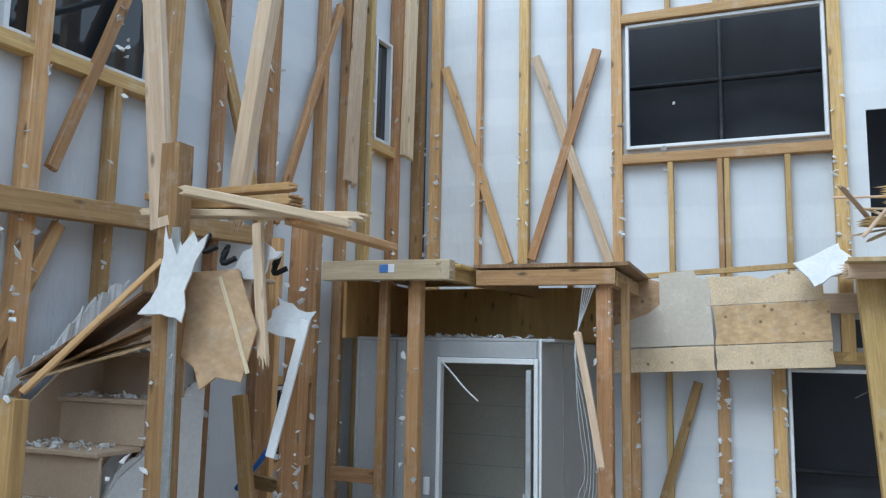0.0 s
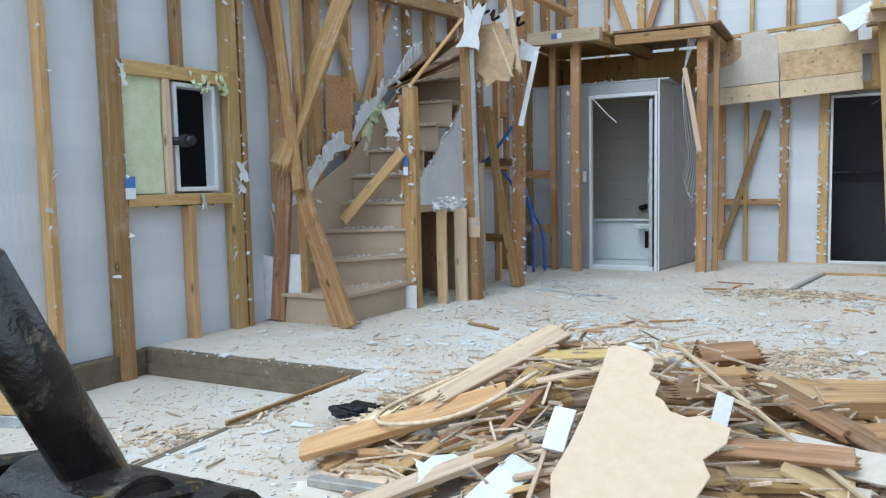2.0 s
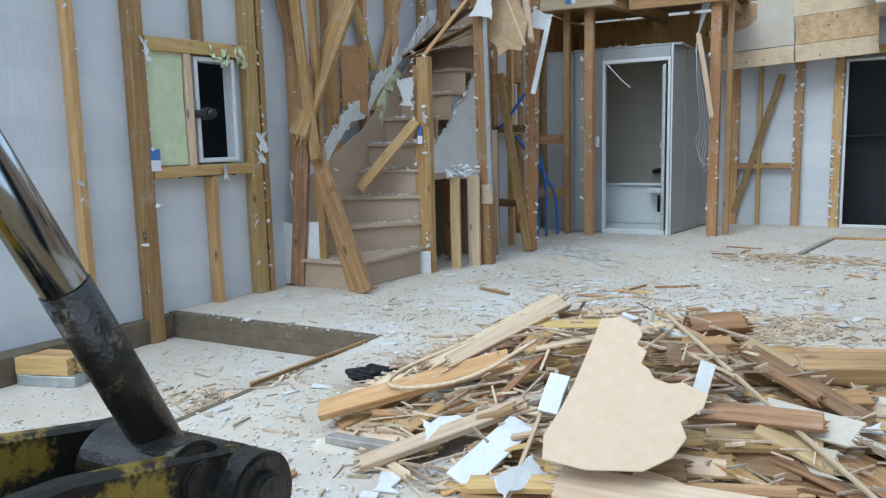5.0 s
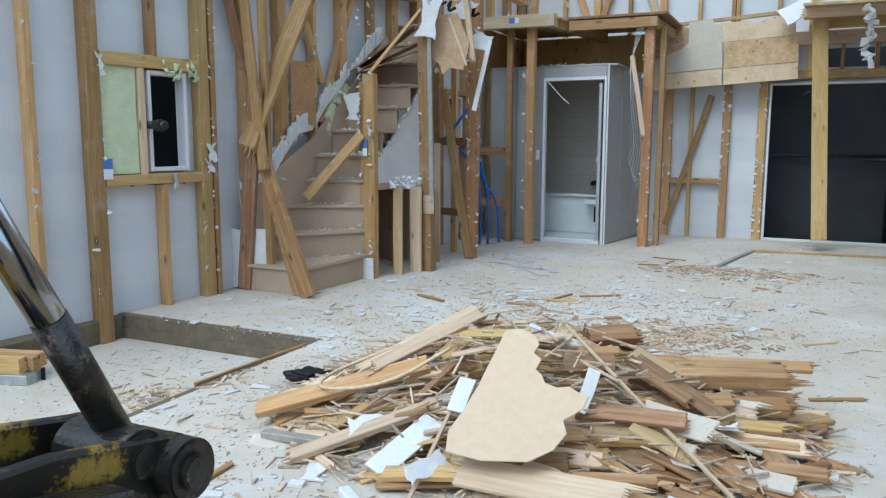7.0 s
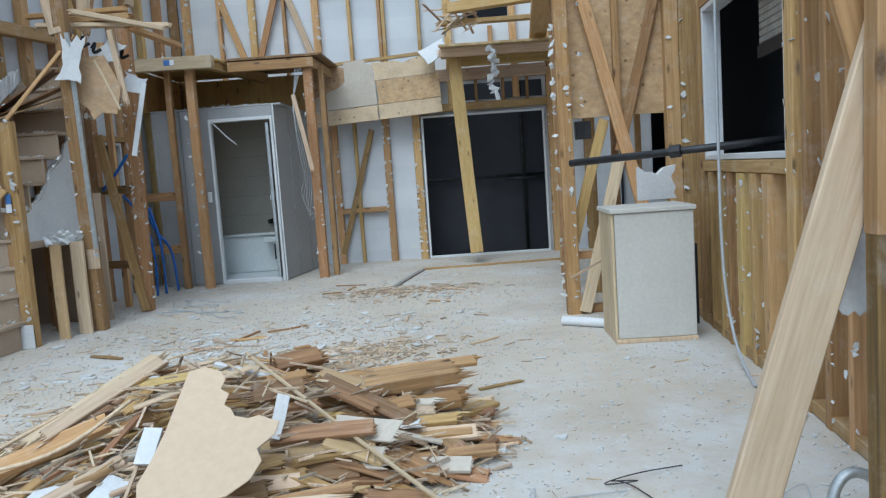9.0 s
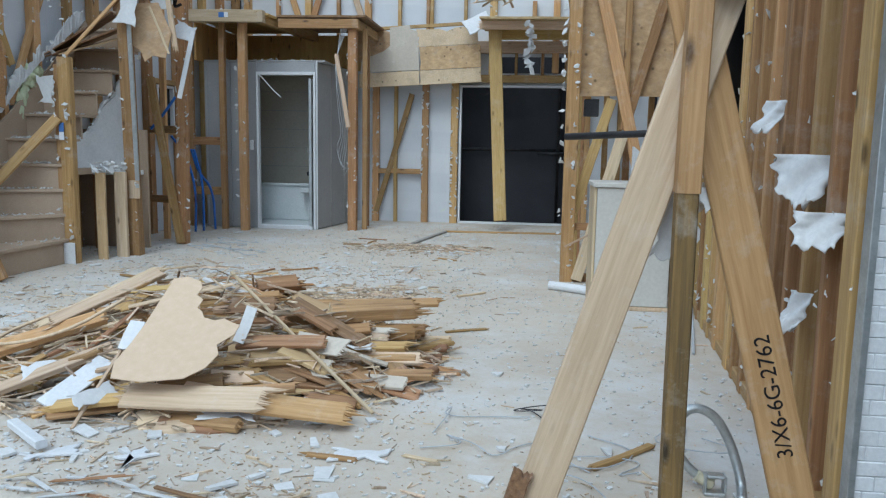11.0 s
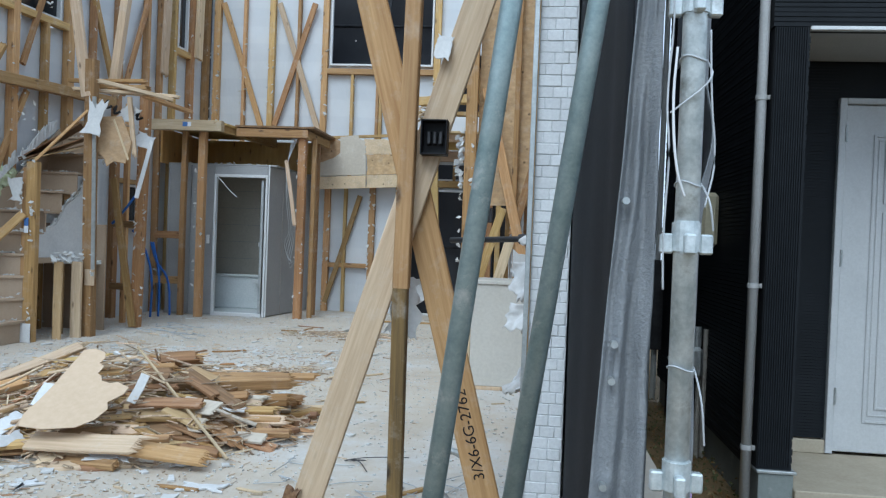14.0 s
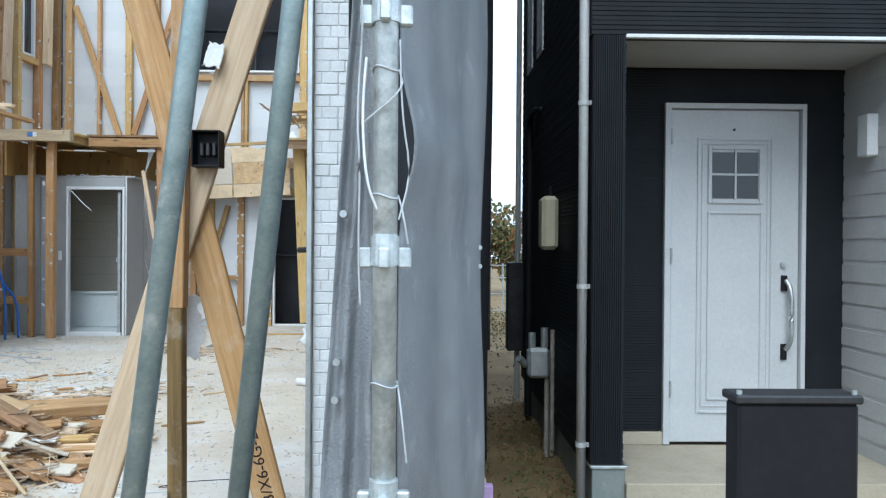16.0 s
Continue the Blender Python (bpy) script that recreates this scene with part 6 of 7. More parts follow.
# grapple side plates
claw = [(4.88, 0.70), (4.95, 0.745), (5.12, 0.74), (5.27, 0.70), (5.37, 0.61), (5.435, 0.50), (5.45, 0.40), (5.43, 0.28), (5.38, 0.20), (5.30, 0.185), (5.23, 0.22), (5.205, 0.30), (5.225, 0.38), (5.23, 0.45), (5.21, 0.51), (5.16, 0.54), (5.06, 0.50), (4.98, 0.46), (4.90, 0.58)]
jaw = [(5.02, 0.63), (5.09, 0.645), (5.15, 0.60), (5.16, 0.53), (5.13, 0.46), (5.135, 0.38), (5.16, 0.30), (5.155, 0.20), (5.12, 0.13), (5.14, 0.0), (5.16, -0.18), (5.18, -0.36), (4.86, -0.36), (4.90, -0.05), (4.905, 0.20), (4.92, 0.38), (4.95, 0.52)]
hook = [(5.20, 0.30), (5.38, 0.16), (5.37, 0.0), (5.38, -0.36), (5.05, -0.36), (5.10, 0.0)]
for x in (4.93, 5.235):
    cheek = side_plate("grapple_cheek", claw, x, 0.028, GREASE, exc, "greasy black cheek plate", 0.008)
    side_plate("grapple_jaw", jaw, x + (0.03 if x > 5 else -0.03), 0.026, GREASE, exc, "greasy black jaw plate", 0.008)
    side_plate("grapple_hook", hook, x - 0.029 if x > 5 else x + 0.029, 0.026, GREASE, exc, "greasy black hook plate", 0.008)
knob = part("jaw_pin", cyl_bm((4.90, 5.09, 0.565), (5.30, 5.09, 0.565), 0.058, 28, rim=0.010), GREASE, exc)
part("pin_head", cyl_bm((5.296, 5.09, 0.565), (5.332, 5.09, 0.560), 0.032, 10, rim=0.004), WORN_STEEL, knob)
for y, z, x1 in ((5.285, 0.285, 5.272), (5.04, 0.245, 5.296)):
    hub = part("swivel_boss", cyl_bm((5.22, y, z), (x1, y, z), 0.104, 36, rim=0.012), GREASE, exc, "round greasy swivel boss")
    bm = bmesh.new()
    n = 32
    rings = [[bm.verts.new((xx, y + math.cos(k * math.tau / n) * rr_, z + math.sin(k * math.tau / n) * rr_)) for k in range(n)] for xx, rr_ in ((x1 - 0.004, 0.092), (x1 + 0.010, 0.088), (x1 + 0.012, 0.078), (x1 + 0.003, 0.070))]
    for a, b in zip(rings, rings[1:]):
        for k in range(n):
            bm.faces.new((a[k], a[(k + 1) % n], b[(k + 1) % n], b[k]))
    part("raised_ring", bm, GREASE, hub)
    part("worn_face", cyl_bm((x1 - 0.004, y, z), (x1 + 0.004, y, z), 0.056, 20, rim=0.003), WORN_STEEL if y > 5.2 else GREASE, hub, "scraped pin face" if y > 5.2 else "")
side_plate("grapple_core", [(4.66, 0.72), (5.25, 0.66), (5.36, 0.40), (5.30, 0.20), (5.16, -0.36), (4.66, -0.36)], 5.08, 0.05, GREASE, exc, "", 0.01)
for y, z in ((5.30, 0.58), (5.02, 0.69)):
    part("bolt", cyl_bm((5.245, y, z), (5.262, y, z), 0.014, 6), GREASE, exc)
side_plate("edge_rib", [(4.95, 0.75), (5.13, 0.752), (5.285, 0.71), (5.385, 0.62), (5.455, 0.505), (5.47, 0.40), (5.45, 0.40), (5.435, 0.495), (5.37, 0.605), (5.27, 0.695), (5.12, 0.735), (4.95, 0.735)], 5.235, 0.06, GREASE, exc)
part("cross_tube", cyl_bm((4.92, 5.05, 0.35), (5.23, 5.05, 0.35), 0.045, 20), GREASE, exc, "greasy cross tube")
part("cross_tube", cyl_bm((4.92, 5.285, 0.285), (5.23, 5.285, 0.285), 0.06, 20), GREASE, exc)
box_part("cross_plate", (4.945, 4.96, -0.34), (5.20, 5.16, -0.05), GREASE, exc, bevel=0.01)
box_part("jaw_foot", (4.90, 4.90, GROUND - 0.03), (5.27, 5.34, -0.362), GREASE, exc, bevel=0.01)

# ---- pile of broken timber on the floor ----
PC = Vector((5.08, 7.70, 0))
PRX, PRY, PH = 1.20, 0.98, 0.47


def pile_h(x, y):
    d = math.hypot((x - PC.x) / PRX, (y - PC.y) / PRY)
    return PH * max(0.0, 1 - d ** 1.25)


r = random.Random(11)
WOODS = [(PALE_PINE, "pale"), (PALE_PINE, "pale"), (PINE, "pine"), (PINE, "pine"), (OLD_PINE, "brown"), (RUST_WOOD, "reddish"), (PLY, "plywood"), (LVL, "yellowish")]
WOODS_RIGHT = [(OLD_PINE, "brown"), (RUST_WOOD, "reddish"), (RUST_WOOD, "rotten reddish"), (PINE, "pine"), (PLY, "plywood"), (OLD_PINE, "brown")]
for i in range(285):
    a = r.uniform(0, math.tau)
    d = math.sqrt(r.random())
    x, y = PC.x + math.cos(a) * d * PRX * 0.96, PC.y + math.sin(a) * d * PRY * 0.96
    l = r.choice((r.uniform(0.10, 0.26), r.uniform(0.16, 0.48))) * (1.1 - 0.3 * d)
    w, th = r.choice(((0.075, 0.02), (0.04, 0.018), (0.07, 0.03), (0.09, 0.008), (0.03, 0.012), (0.10, 0.006), (0.020, 0.015), (0.05, 0.010), (0.03, 0.006), (0.024, 0.02)))
    side = (x - PC.x) / PRX
    yaw = (0.75 if side < -0.15 else -0.05 if side > 0.2 else 0.3) + r.gauss(0, 0.45)
    dx, dy = math.cos(yaw) * l / 2, math.sin(yaw) * l / 2
    z0, z1 = pile_h(x - dx, y - dy), pile_h(x + dx, y + dy)
    lift = r.uniform(0.35, 1.0) if i % 3 else r.uniform(0.0, 0.5)
    za, zb = z0 * lift + th / 2 + 0.003, z1 * lift + th / 2 + 0.003
    mt, kind = r.choice(WOODS if side < 0.1 else WOODS_RIGHT)
    if r.random() < 0.09:
        mt, kind = (GYPSUM_BACK, "white painted") if r.random() < 0.6 else (GYPSUM, "grey faced")
    tilt = r.gauss(0, 0.22)
    jag = (r.choice((0, 0.03, 0.06)), r.choice((0, 0.04, 0.09)))
    tagged(beam("broken_board", (x - dx, y - dy, za), (x + dx, y + dy, zb), w, th, mt, None, (math.sin(tilt), -0.15, math.cos(tilt)), jag), "broken %s board in the heap of demolition timber" % kind, "board", "heap of broken timber")


def pile_board(a, b, w, d, mt, lab, face=(0, 0, 1), jag=(0.03, 0.05), name="broken_board"):
    return tagged(beam(name, a, b, w, d, mt, None, face, jag), lab, "board", "heap of broken timber")


pile_board((4.40, 7.33, 0.22), (4.73, 7.85, 0.42), 0.075, 0.03, PALE_PINE, "pale split plank sloping up the heap", jag=(0.10, 0.05))
pile_board((4.50, 7.28, 0.26), (4.79, 7.76, 0.42), 0.06, 0.03, PALE_PINE, "pale splintered batten on the heap", (0.3, -0.5, 0.8), (0.12, 0.05))
pile_board((4.04, 7.05, 0.07), (4.72, 7.35, 0.28), 0.09, 0.035, PINE, "long pine plank sloping up the heap", (0, -0.5, 0.9), (0.01, 0.02))
pile_board((4.42, 6.78, 0.03), (4.88, 7.12, 0.20), 0.06, 0.03, PALE_PINE, "pale plank at the heap's foot", (0, -0.4, 0.9), (0.08, 0.02))
pile_board((4.80, 6.76, 0.05), (4.90, 7.05, 0.16), 0.10, 0.010, WHITE_PAPER, "white board strip in the heap", (0.1, -0.6, 0.7), (0, 0))
pile_board((5.40, 7.72, 0.22), (6.10, 7.90, 0.26), 0.12, 0.07, RUST_WOOD, "rotten reddish beam at the heap's side", (0, -0.3, 1), (0.05, 0.10))
pile_board((5.50, 7.88, 0.26), (6.20, 8.12, 0.25), 0.09, 0.02, PINE, "split plank at the heap's side", (0, -0.2, 1), (0.05, 0.06))
pile_board((5.55, 7.60, 0.16), (6.12, 7.80, 0.16), 0.10, 0.045, OLD_PINE, "brown split beam at the heap's side", (0, -0.2, 1), (0.05, 0.12))
pile_board((5.60, 7.50, 0.12), (6.10, 7.72, 0.10), 0.045, 0.04, PALE_PINE, "pale round-edged batten in the heap", jag=(0.02, 0.02))
pile_board((5.95, 7.72, 0.06), (6.27, 8.06, 0.05), 0.11, 0.025, PINE, "board at the heap's edge", jag=(0.02, 0.02))
pile_board((5.36, 7.26, 0.18), (5.80, 7.30, 0.17), 0.13, 0.018, PLY, "plywood offcut in the heap", (0, -0.8, 0.6), (0, 0))
pile_board((5.40, 7.10, 0.12), (5.74, 7.20, 0.10), 0.10, 0.04, RUST_WOOD, "reddish block in the heap", (0, -0.7, 0.7), (0, 0.02))
pile_board((5.38, 7.02, 0.12), (5.55, 7.06, 0.11), 0.06, 0.04, PALE_PINE, "pale block in the heap", (0, -0.7, 0.7), (0, 0))
pile_board((5.12, 6.80, 0.10), (5.68, 6.78, 0.12), 0.13, 0.018, PALE_PINE, "pale torn board at the heap's foot", (0, -0.45, 1), (0.10, 0.12))
pile_board((5.52, 6.80, 0.11), (6.0, 6.84, 0.06), 0.12, 0.018, PINE, "torn board at the heap's foot", (0, -0.35, 1), (0.05, 0.14))
pile_board((4.84, 6.76, 0.05), (5.18, 6.82, 0.09), 0.07, 0.025, PINE, "torn plank at the heap's foot", (0, -0.2, 1), (0.08, 0.08))
pile_board((4.18, 6.92, 0.03), (4.55, 6.93, 0.04), 0.05, 0.03, SOIL_STEEL, "grey weathered batten at the heap's foot", jag=(0.02, 0.02))
pile_board((5.20, 7.70, 0.45), (6.09, 6.95, 0.03), 0.014, 0.012, PALE_PINE, "thin long rod slanting over the heap", jag=(0, 0), name="rod")
pile_board((5.00, 6.62, 0.02), (4.96, 7.22, 0.30), 0.014, 0.010, PALE_PINE, "thin strip slanting over the heap", jag=(0, 0), name="rod")
pile_board((5.00, 7.02, 0.22), (5.01, 7.12, 0.32), 0.07, 0.012, WHITE_PAPER, "white board scrap in the heap", (0.0, -0.9, 0.3), (0, 0))
pile_board((5.42, 7.22, 0.22), (5.45, 7.32, 0.36), 0.05, 0.012, GYPSUM, "grey trim piece in the heap", (0.3, -0.9, 0.3), (0, 0))
pile_board((5.30, 7.80, 0.36), (5.48, 7.90, 0.37), 0.09, 0.05, OLD_PINE, "split brown block on the heap's top", (0.2, -0.5, 0.8), (0.03, 0.05))
pile_board((4.76, 6.62, 0.03), (5.0, 6.44, 0.03), 0.04, 0.03, WHITE, "white plastic batten on the floor", jag=(0, 0))
pile_board((4.0, 8.3, 0.03), (4.3, 8.0, 0.05), 0.03, 0.02, WHITE, "white plastic strip beside the heap", jag=(0, 0))
frame_wire = tagged(mesh_ob("bent_rod", tube_bm([(4.5, 7.5, 0.30), (4.26, 7.25, 0.20), (4.30, 7.12, 0.17), (4.66, 7.10, 0.25), (4.85, 7.3, 0.38)], 0.008, 6), PALE_PINE, smooth=True), "thin bent rod on the heap", "rod")
for k, (x, y, z, l, w, a, tl) in enumerate(((4.66, 6.98, 0.13, 0.20, 0.09, 40, 38), (5.0, 6.78, 0.10, 0.22, 0.08, 75, 38), (5.55, 6.78, 0.05, 0.24, 0.08, 5, 12), (5.85, 7.5, 0.15, 0.24, 0.07, 10, 15), (4.45, 7.62, 0.20, 0.28, 0.05, 20, 20), (5.6, 8.05, 0.24, 0.2, 0.08, -10, 10))):
    tagged(plate("gypsum_sheet", ragged(-l / 2, -w / 2, l / 2, w / 2, 6, 0.015), 0.006, pose(x, y, z, tl, 0, a), GYPSUM), "torn white board sheet stuck in the heap", "board", "heap of broken timber")
# the large torn veneer sheet that leans on the heap
SHEET_O = [(-0.26, -0.36), (-0.10, -0.40), (0.10, -0.395), (0.20, -0.33), (0.25, -0.24), (0.23, -0.17), (0.31, -0.10), (0.33, -0.03), (0.28, 0.0), (0.24, 0.03), (0.19, 0.02), (0.13, 0.05), (0.11, 0.10), (0.08, 0.13), (0.10, 0.20), (0.06, 0.24), (0.08, 0.30), (0.06, 0.36), (-0.02, 0.41), (-0.10, 0.40), (-0.12, 0.30), (-0.15, 0.16), (-0.18, 0.02), (-0.22, -0.12), (-0.27, -0.25)]
e1 = (Vector((5.17, 7.30, 0.475)) - Vector((5.29, 6.76, 0.165)))
ez = e1.normalized()
ex = Vector((1, 0.12, 0.03))
ex = (ex - ez * ex.dot(ez)).normalized()
en = ex.cross(ez)
mid = Vector((5.235, 7.03, 0.335))
S = e1.length / 0.80
MS = Matrix(((ex.x, ez.x, en.x, mid.x), (ex.y, ez.y, en.y, mid.y), (ex.z, ez.z, en.z, mid.z), (0, 0, 0, 1)))
tagged(plate("veneer_sheet", [(x * S, y * S) for x, y in SHEET_O], 0.006, MS, VENEER), "large pale veneer sheet with torn wavy edge on the heap", "board", "heap of broken timber")

# thick split pieces stacked at the heap's side and foot
r = random.Random(23)
for i in range(46):
    x, y = r.uniform(5.35, 6.2), r.uniform(7.2, 8.15)
    if i % 3 == 0:
        x, y = r.uniform(4.3, 5.6), r.uniform(6.72, 7.15)
    h = pile_h(x, y)
    l, yaw = r.uniform(0.16, 0.42), r.gauss(0.12, 0.28)
    dx, dy = math.cos(yaw) * l / 2, math.sin(yaw) * l / 2
    w, th = r.choice(((0.08, 0.018), (0.05, 0.035), (0.10, 0.014), (0.04, 0.03), (0.11, 0.010), (0.03, 0.03)))
    z = max(th / 2 + 0.004, h * r.uniform(0.45, 1.0) + th * 0.6)
    mt, kind = r.choice(((OLD_PINE, "brown"), (RUST_WOOD, "reddish"), (RUST_WOOD, "reddish"), (PINE, "pine"), (PALE_PINE, "pale"), (GYPSUM_BACK, "white faced")))
    t = r.gauss(0, 0.25)
    pile_board((x - dx, y - dy, z - dx * 0.05), (x + dx, y + dy, z + dx * 0.05), w, th, mt, "thick split %s piece in the heap" % kind, (math.sin(t), -0.45, math.cos(t)), (r.choice((0.02, 0.05, 0.10)), r.choice((0.03, 0.07))))

# slivers and splinters over the heap
r = random.Random(19)
bm = bmesh.new()
for _ in range(1100):
    a, d = r.uniform(0, math.tau), math.sqrt(r.random()) * 1.05
    x, y = PC.x + math.cos(a) * d * PRX, PC.y + math.sin(a) * d * PRY
    z = pile_h(x, y) * r.uniform(0.55, 1.08) + 0.01
    l, w, yaw = r.uniform(0.04, 0.24), r.uniform(0.003, 0.011), r.gauss(0.3, 0.8)
    add_box(bm, (-l / 2, -w / 2, 0), (l / 2, w / 2, r.uniform(0.003, 0.010)), 0, Matrix.Translation((x, y, z)) @ Matrix.Rotation(yaw, 4, "Z") @ Matrix.Rotation(r.gauss(0, 0.2), 4, "Y"))
tagged(mesh_ob("heap_splinters", bm, SPLINTER), "thin slivers and splinters over the heap of timber", "debris", kind="stuff")

# ---- scraps on the floor ----
def litter(name, label, n, area, size, mt, seed, flat=True):
    r = random.Random(seed)
    bm = bmesh.new()
    for _ in range(n):
        while True:
            x, y = r.uniform(area[0], area[1]), r.uniform(area[2], area[3])
            z = PIT_Z if (x < PIT_X - 0.05 and y < PIT_Y - 0.05) else 0.0
            if not (PIT_X - 0.05 < x < PIT_X + 0.05 and y < PIT_Y) and x > 2.05 - 0.0 and x < 7.6 + 0.07 * (y - 6.1) - 0.02 and r.random() < area[4](x, y):
                break
        l, w, h = size(r)
        a = r.uniform(0, math.tau)
        c, s = math.cos(a), math.sin(a)
        t = r.gauss(0, 0.12) * l * 0.5
        k = r.uniform(0.2, 1.0)
        q = [(-l / 2, -w / 2), (l / 2, -w / 2 * k), (l / 2 * r.uniform(0.8, 1), w / 2 * k), (-l / 2, w / 2)]
        low = [bm.verts.new((x + c * u - s * v, y + s * u + c * v, z + 0.001 + (abs(t) + t * u / (l / 2)) * 0.5)) for u, v in q]
        top = [bm.verts.new((v.co.x, v.co.y, v.co.z + h)) for v in low]
        bm.faces.new(top)
        for i in range(4):
            bm.faces.new((low[i], low[(i + 1) % 4], top[(i + 1) % 4], top[i]))
    return tagged(mesh_ob(name, bm, mt), label, "debris", kind="stuff")


def dense(x, y):
    a = math.exp(-((x - 4.6) / 1.3) ** 2 - ((y - 9.6) / 1.1) ** 2) * 0.95
    b = math.exp(-((x - 5.0) / 1.6) ** 2 - ((y - 7.4) / 1.2) ** 2) * 0.9
    c = math.exp(-((x - 5.5) / 0.8) ** 2 - ((y - 11.8) / 0.35) ** 2)
    d = math.exp(-((y - 6.25) / 0.25) ** 2) * 0.7
    n = 0.5 + 0.9 * noise.noise((x * 1.3, y * 1.3, 3.1))
    return max(0.012, min(1, (0.05 + a + b * 0.8 + c * 0.8 + d) * n * (0.25 if x > 6.3 and y > 6.6 else 1)))


ROOM = (2.05, 7.7, 6.12, 14.6, dense)
litter("wood_splinters", "wood splinters scattered over the dusty floor", 3600, ROOM, lambda r: (r.uniform(0.006, 0.02) if r.random() < 0.7 else r.uniform(0.02, 0.07), r.uniform(0.0012, 0.005), r.uniform(0.002, 0.005)), SPLINTER, 31)
litter("wood_chips", "wood chips scattered over the dusty floor", 420, ROOM, lambda r: (r.uniform(0.03, 0.13), r.uniform(0.004, 0.014), r.uniform(0.003, 0.009)), SPLINTER, 32)
litter("plaster_crumbs", "white plaster crumbs all over the floor", 7000, (2.05, 7.7, 6.12, 14.6, lambda x, y: 0.3 + 0.7 * dense(x, y)), lambda r: (r.uniform(0.005, 0.024), r.uniform(0.004, 0.018), r.uniform(0.002, 0.008)), CRUMB, 33)
litter("plaster_pieces", "white plasterboard scraps on the floor", 260, ROOM, lambda r: (r.uniform(0.03, 0.11), r.uniform(0.02, 0.07), r.uniform(0.004, 0.012)), CRUMB, 34)



def clump(cx, cy, rx, ry):
    return lambda x, y: math.exp(-((x - cx) / rx) ** 2 - ((y - cy) / ry) ** 2)


litter("chip_patch", "reddish wood chips in a loose patch on the floor", 420, (4.6, 6.3, 8.6, 10.2, clump(5.45, 9.45, 0.35, 0.28)), lambda r: (r.uniform(0.02, 0.10), r.uniform(0.006, 0.022), r.uniform(0.003, 0.010)), SPLINTER, 35)
litter("chip_patch", "wood chips swept up beside the entrance pit", 300, (2.5, 3.9, 6.9, 8.1, clump(3.15, 7.45, 0.30, 0.16)), lambda r: (r.uniform(0.015, 0.08), r.uniform(0.005, 0.018), r.uniform(0.003, 0.010)), SPLINTER, 36)
litter("chip_patch", "chips and laths scattered before the garden door", 420, (4.6, 6.6, 11.3, 13.2, clump(5.5, 12.1, 0.55, 0.22)), lambda r: (r.uniform(0.02, 0.14), r.uniform(0.004, 0.016), r.uniform(0.003, 0.010)), SPLINTER, 37)
litter("sawdust_grit", "fine tan grit and splinters trodden into the dust", 9000, (2.05, 7.7, 6.15, 14.6, lambda x, y: 0.15 + 0.85 * dense(x, y)), lambda r: (r.uniform(0.003, 0.013), r.uniform(0.002, 0.006), r.uniform(0.001, 0.003)), SPLINTER, 38)

r = random.Random(77)
for i in range(30):
    while True:
        x, y = r.uniform(3.6, 7.3), r.uniform(6.4, 13.0)
        if r.random() < dense(x, y) and math.hypot((x - PC.x) / 1.2, (y - PC.y) / 0.95) > 1:
            break
    l, a = r.uniform(0.10, 0.34), r.uniform(0, math.pi)
    th = r.uniform(0.006, 0.016)
    tagged(beam("wood_offcut", (x, y, th / 2 + 0.002), (x + math.cos(a) * l, y + math.sin(a) * l, th / 2 + 0.004), r.uniform(0.010, 0.032), th, r.choice((OLD_PINE, PINE, RUST_WOOD, PALE_PINE)), None, (0, 0, 1), (0.03, 0.05)), "broken wood offcut lying on the dusty floor", "wood offcut", "offcuts on the floor")
for x, y, l, w, a in ((6.12, 6.58, 0.22, 0.12, 0.1), (5.05, 6.42, 0.20, 0.10, 0.6), (5.35, 6.45, 0.12, 0.10, 1.0), (5.9, 6.9, 0.16, 0.08, 0.3), (4.55, 6.75, 0.18, 0.09, 2.0)):
    tagged(plate("plaster_piece", ragged(-l / 2, -w / 2, l / 2, w / 2, 5, 0.02), 0.01, pose(x, y, 0.008, 0, 0, math.degrees(a)), WHITE_PAPER), "white plasterboard scrap lying on the floor", "plasterboard", "scraps on the floor")
bm = bmesh.new()
bmesh.ops.create_icosphere(bm, subdivisions=4, radius=0.09)
for v in bm.verts:
    k = 1 + 0.55 * noise.noise(v.co * 16) + 0.3 * noise.noise(v.co * 38)
    v.co = Vector((3.92 + v.co.x * k * 1.2, 7.62 + v.co.y * k, max(0.002, 0.03 + v.co.z * k * 0.5)))
tagged(mesh_ob("plastic_bag", bm, BLACK), "crumpled black plastic bag on the floor", "plastic bag")
tagged(beam("steel_rail", (1.81, 7.27, PIT_Z + 0.03), (2.16, 7.37, PIT_Z + 0.03), 0.15, 0.06, GALV, None, (0, 0, 1)), "grey steel rail lying in the entrance pit", "rail")
for k in range(3):
    a = Vector((1.805 - 0.012 * k, 7.235 + 0.075 * k, PIT_Z + 0.105))
    b = a + Vector((0.31 + 0.03 * (k % 2), 0.095, 0.0))
    bundled = beam("pit_timber", a, b, 0.066, 0.085 if k else 0.095, (PINE, OLD_PINE, PINE)[k], None, (0, 0, 1), (0, 0.012))
    tagged(bundled, "sawn timber with a dusty top on a steel rail", "timber", "timbers in the pit")
for k in range(2):
    x = 2.10 + 0.05 * k
    tagged(mesh_ob("bracket", box_bm((x, 7.385 + 0.03 * k, PIT_Z), (x + 0.02, 7.40 + 0.03 * k, PIT_Z + 0.075), 0.002), BLACK), "black steel bracket under the timbers in the pit", "bracket", "brackets in the pit")

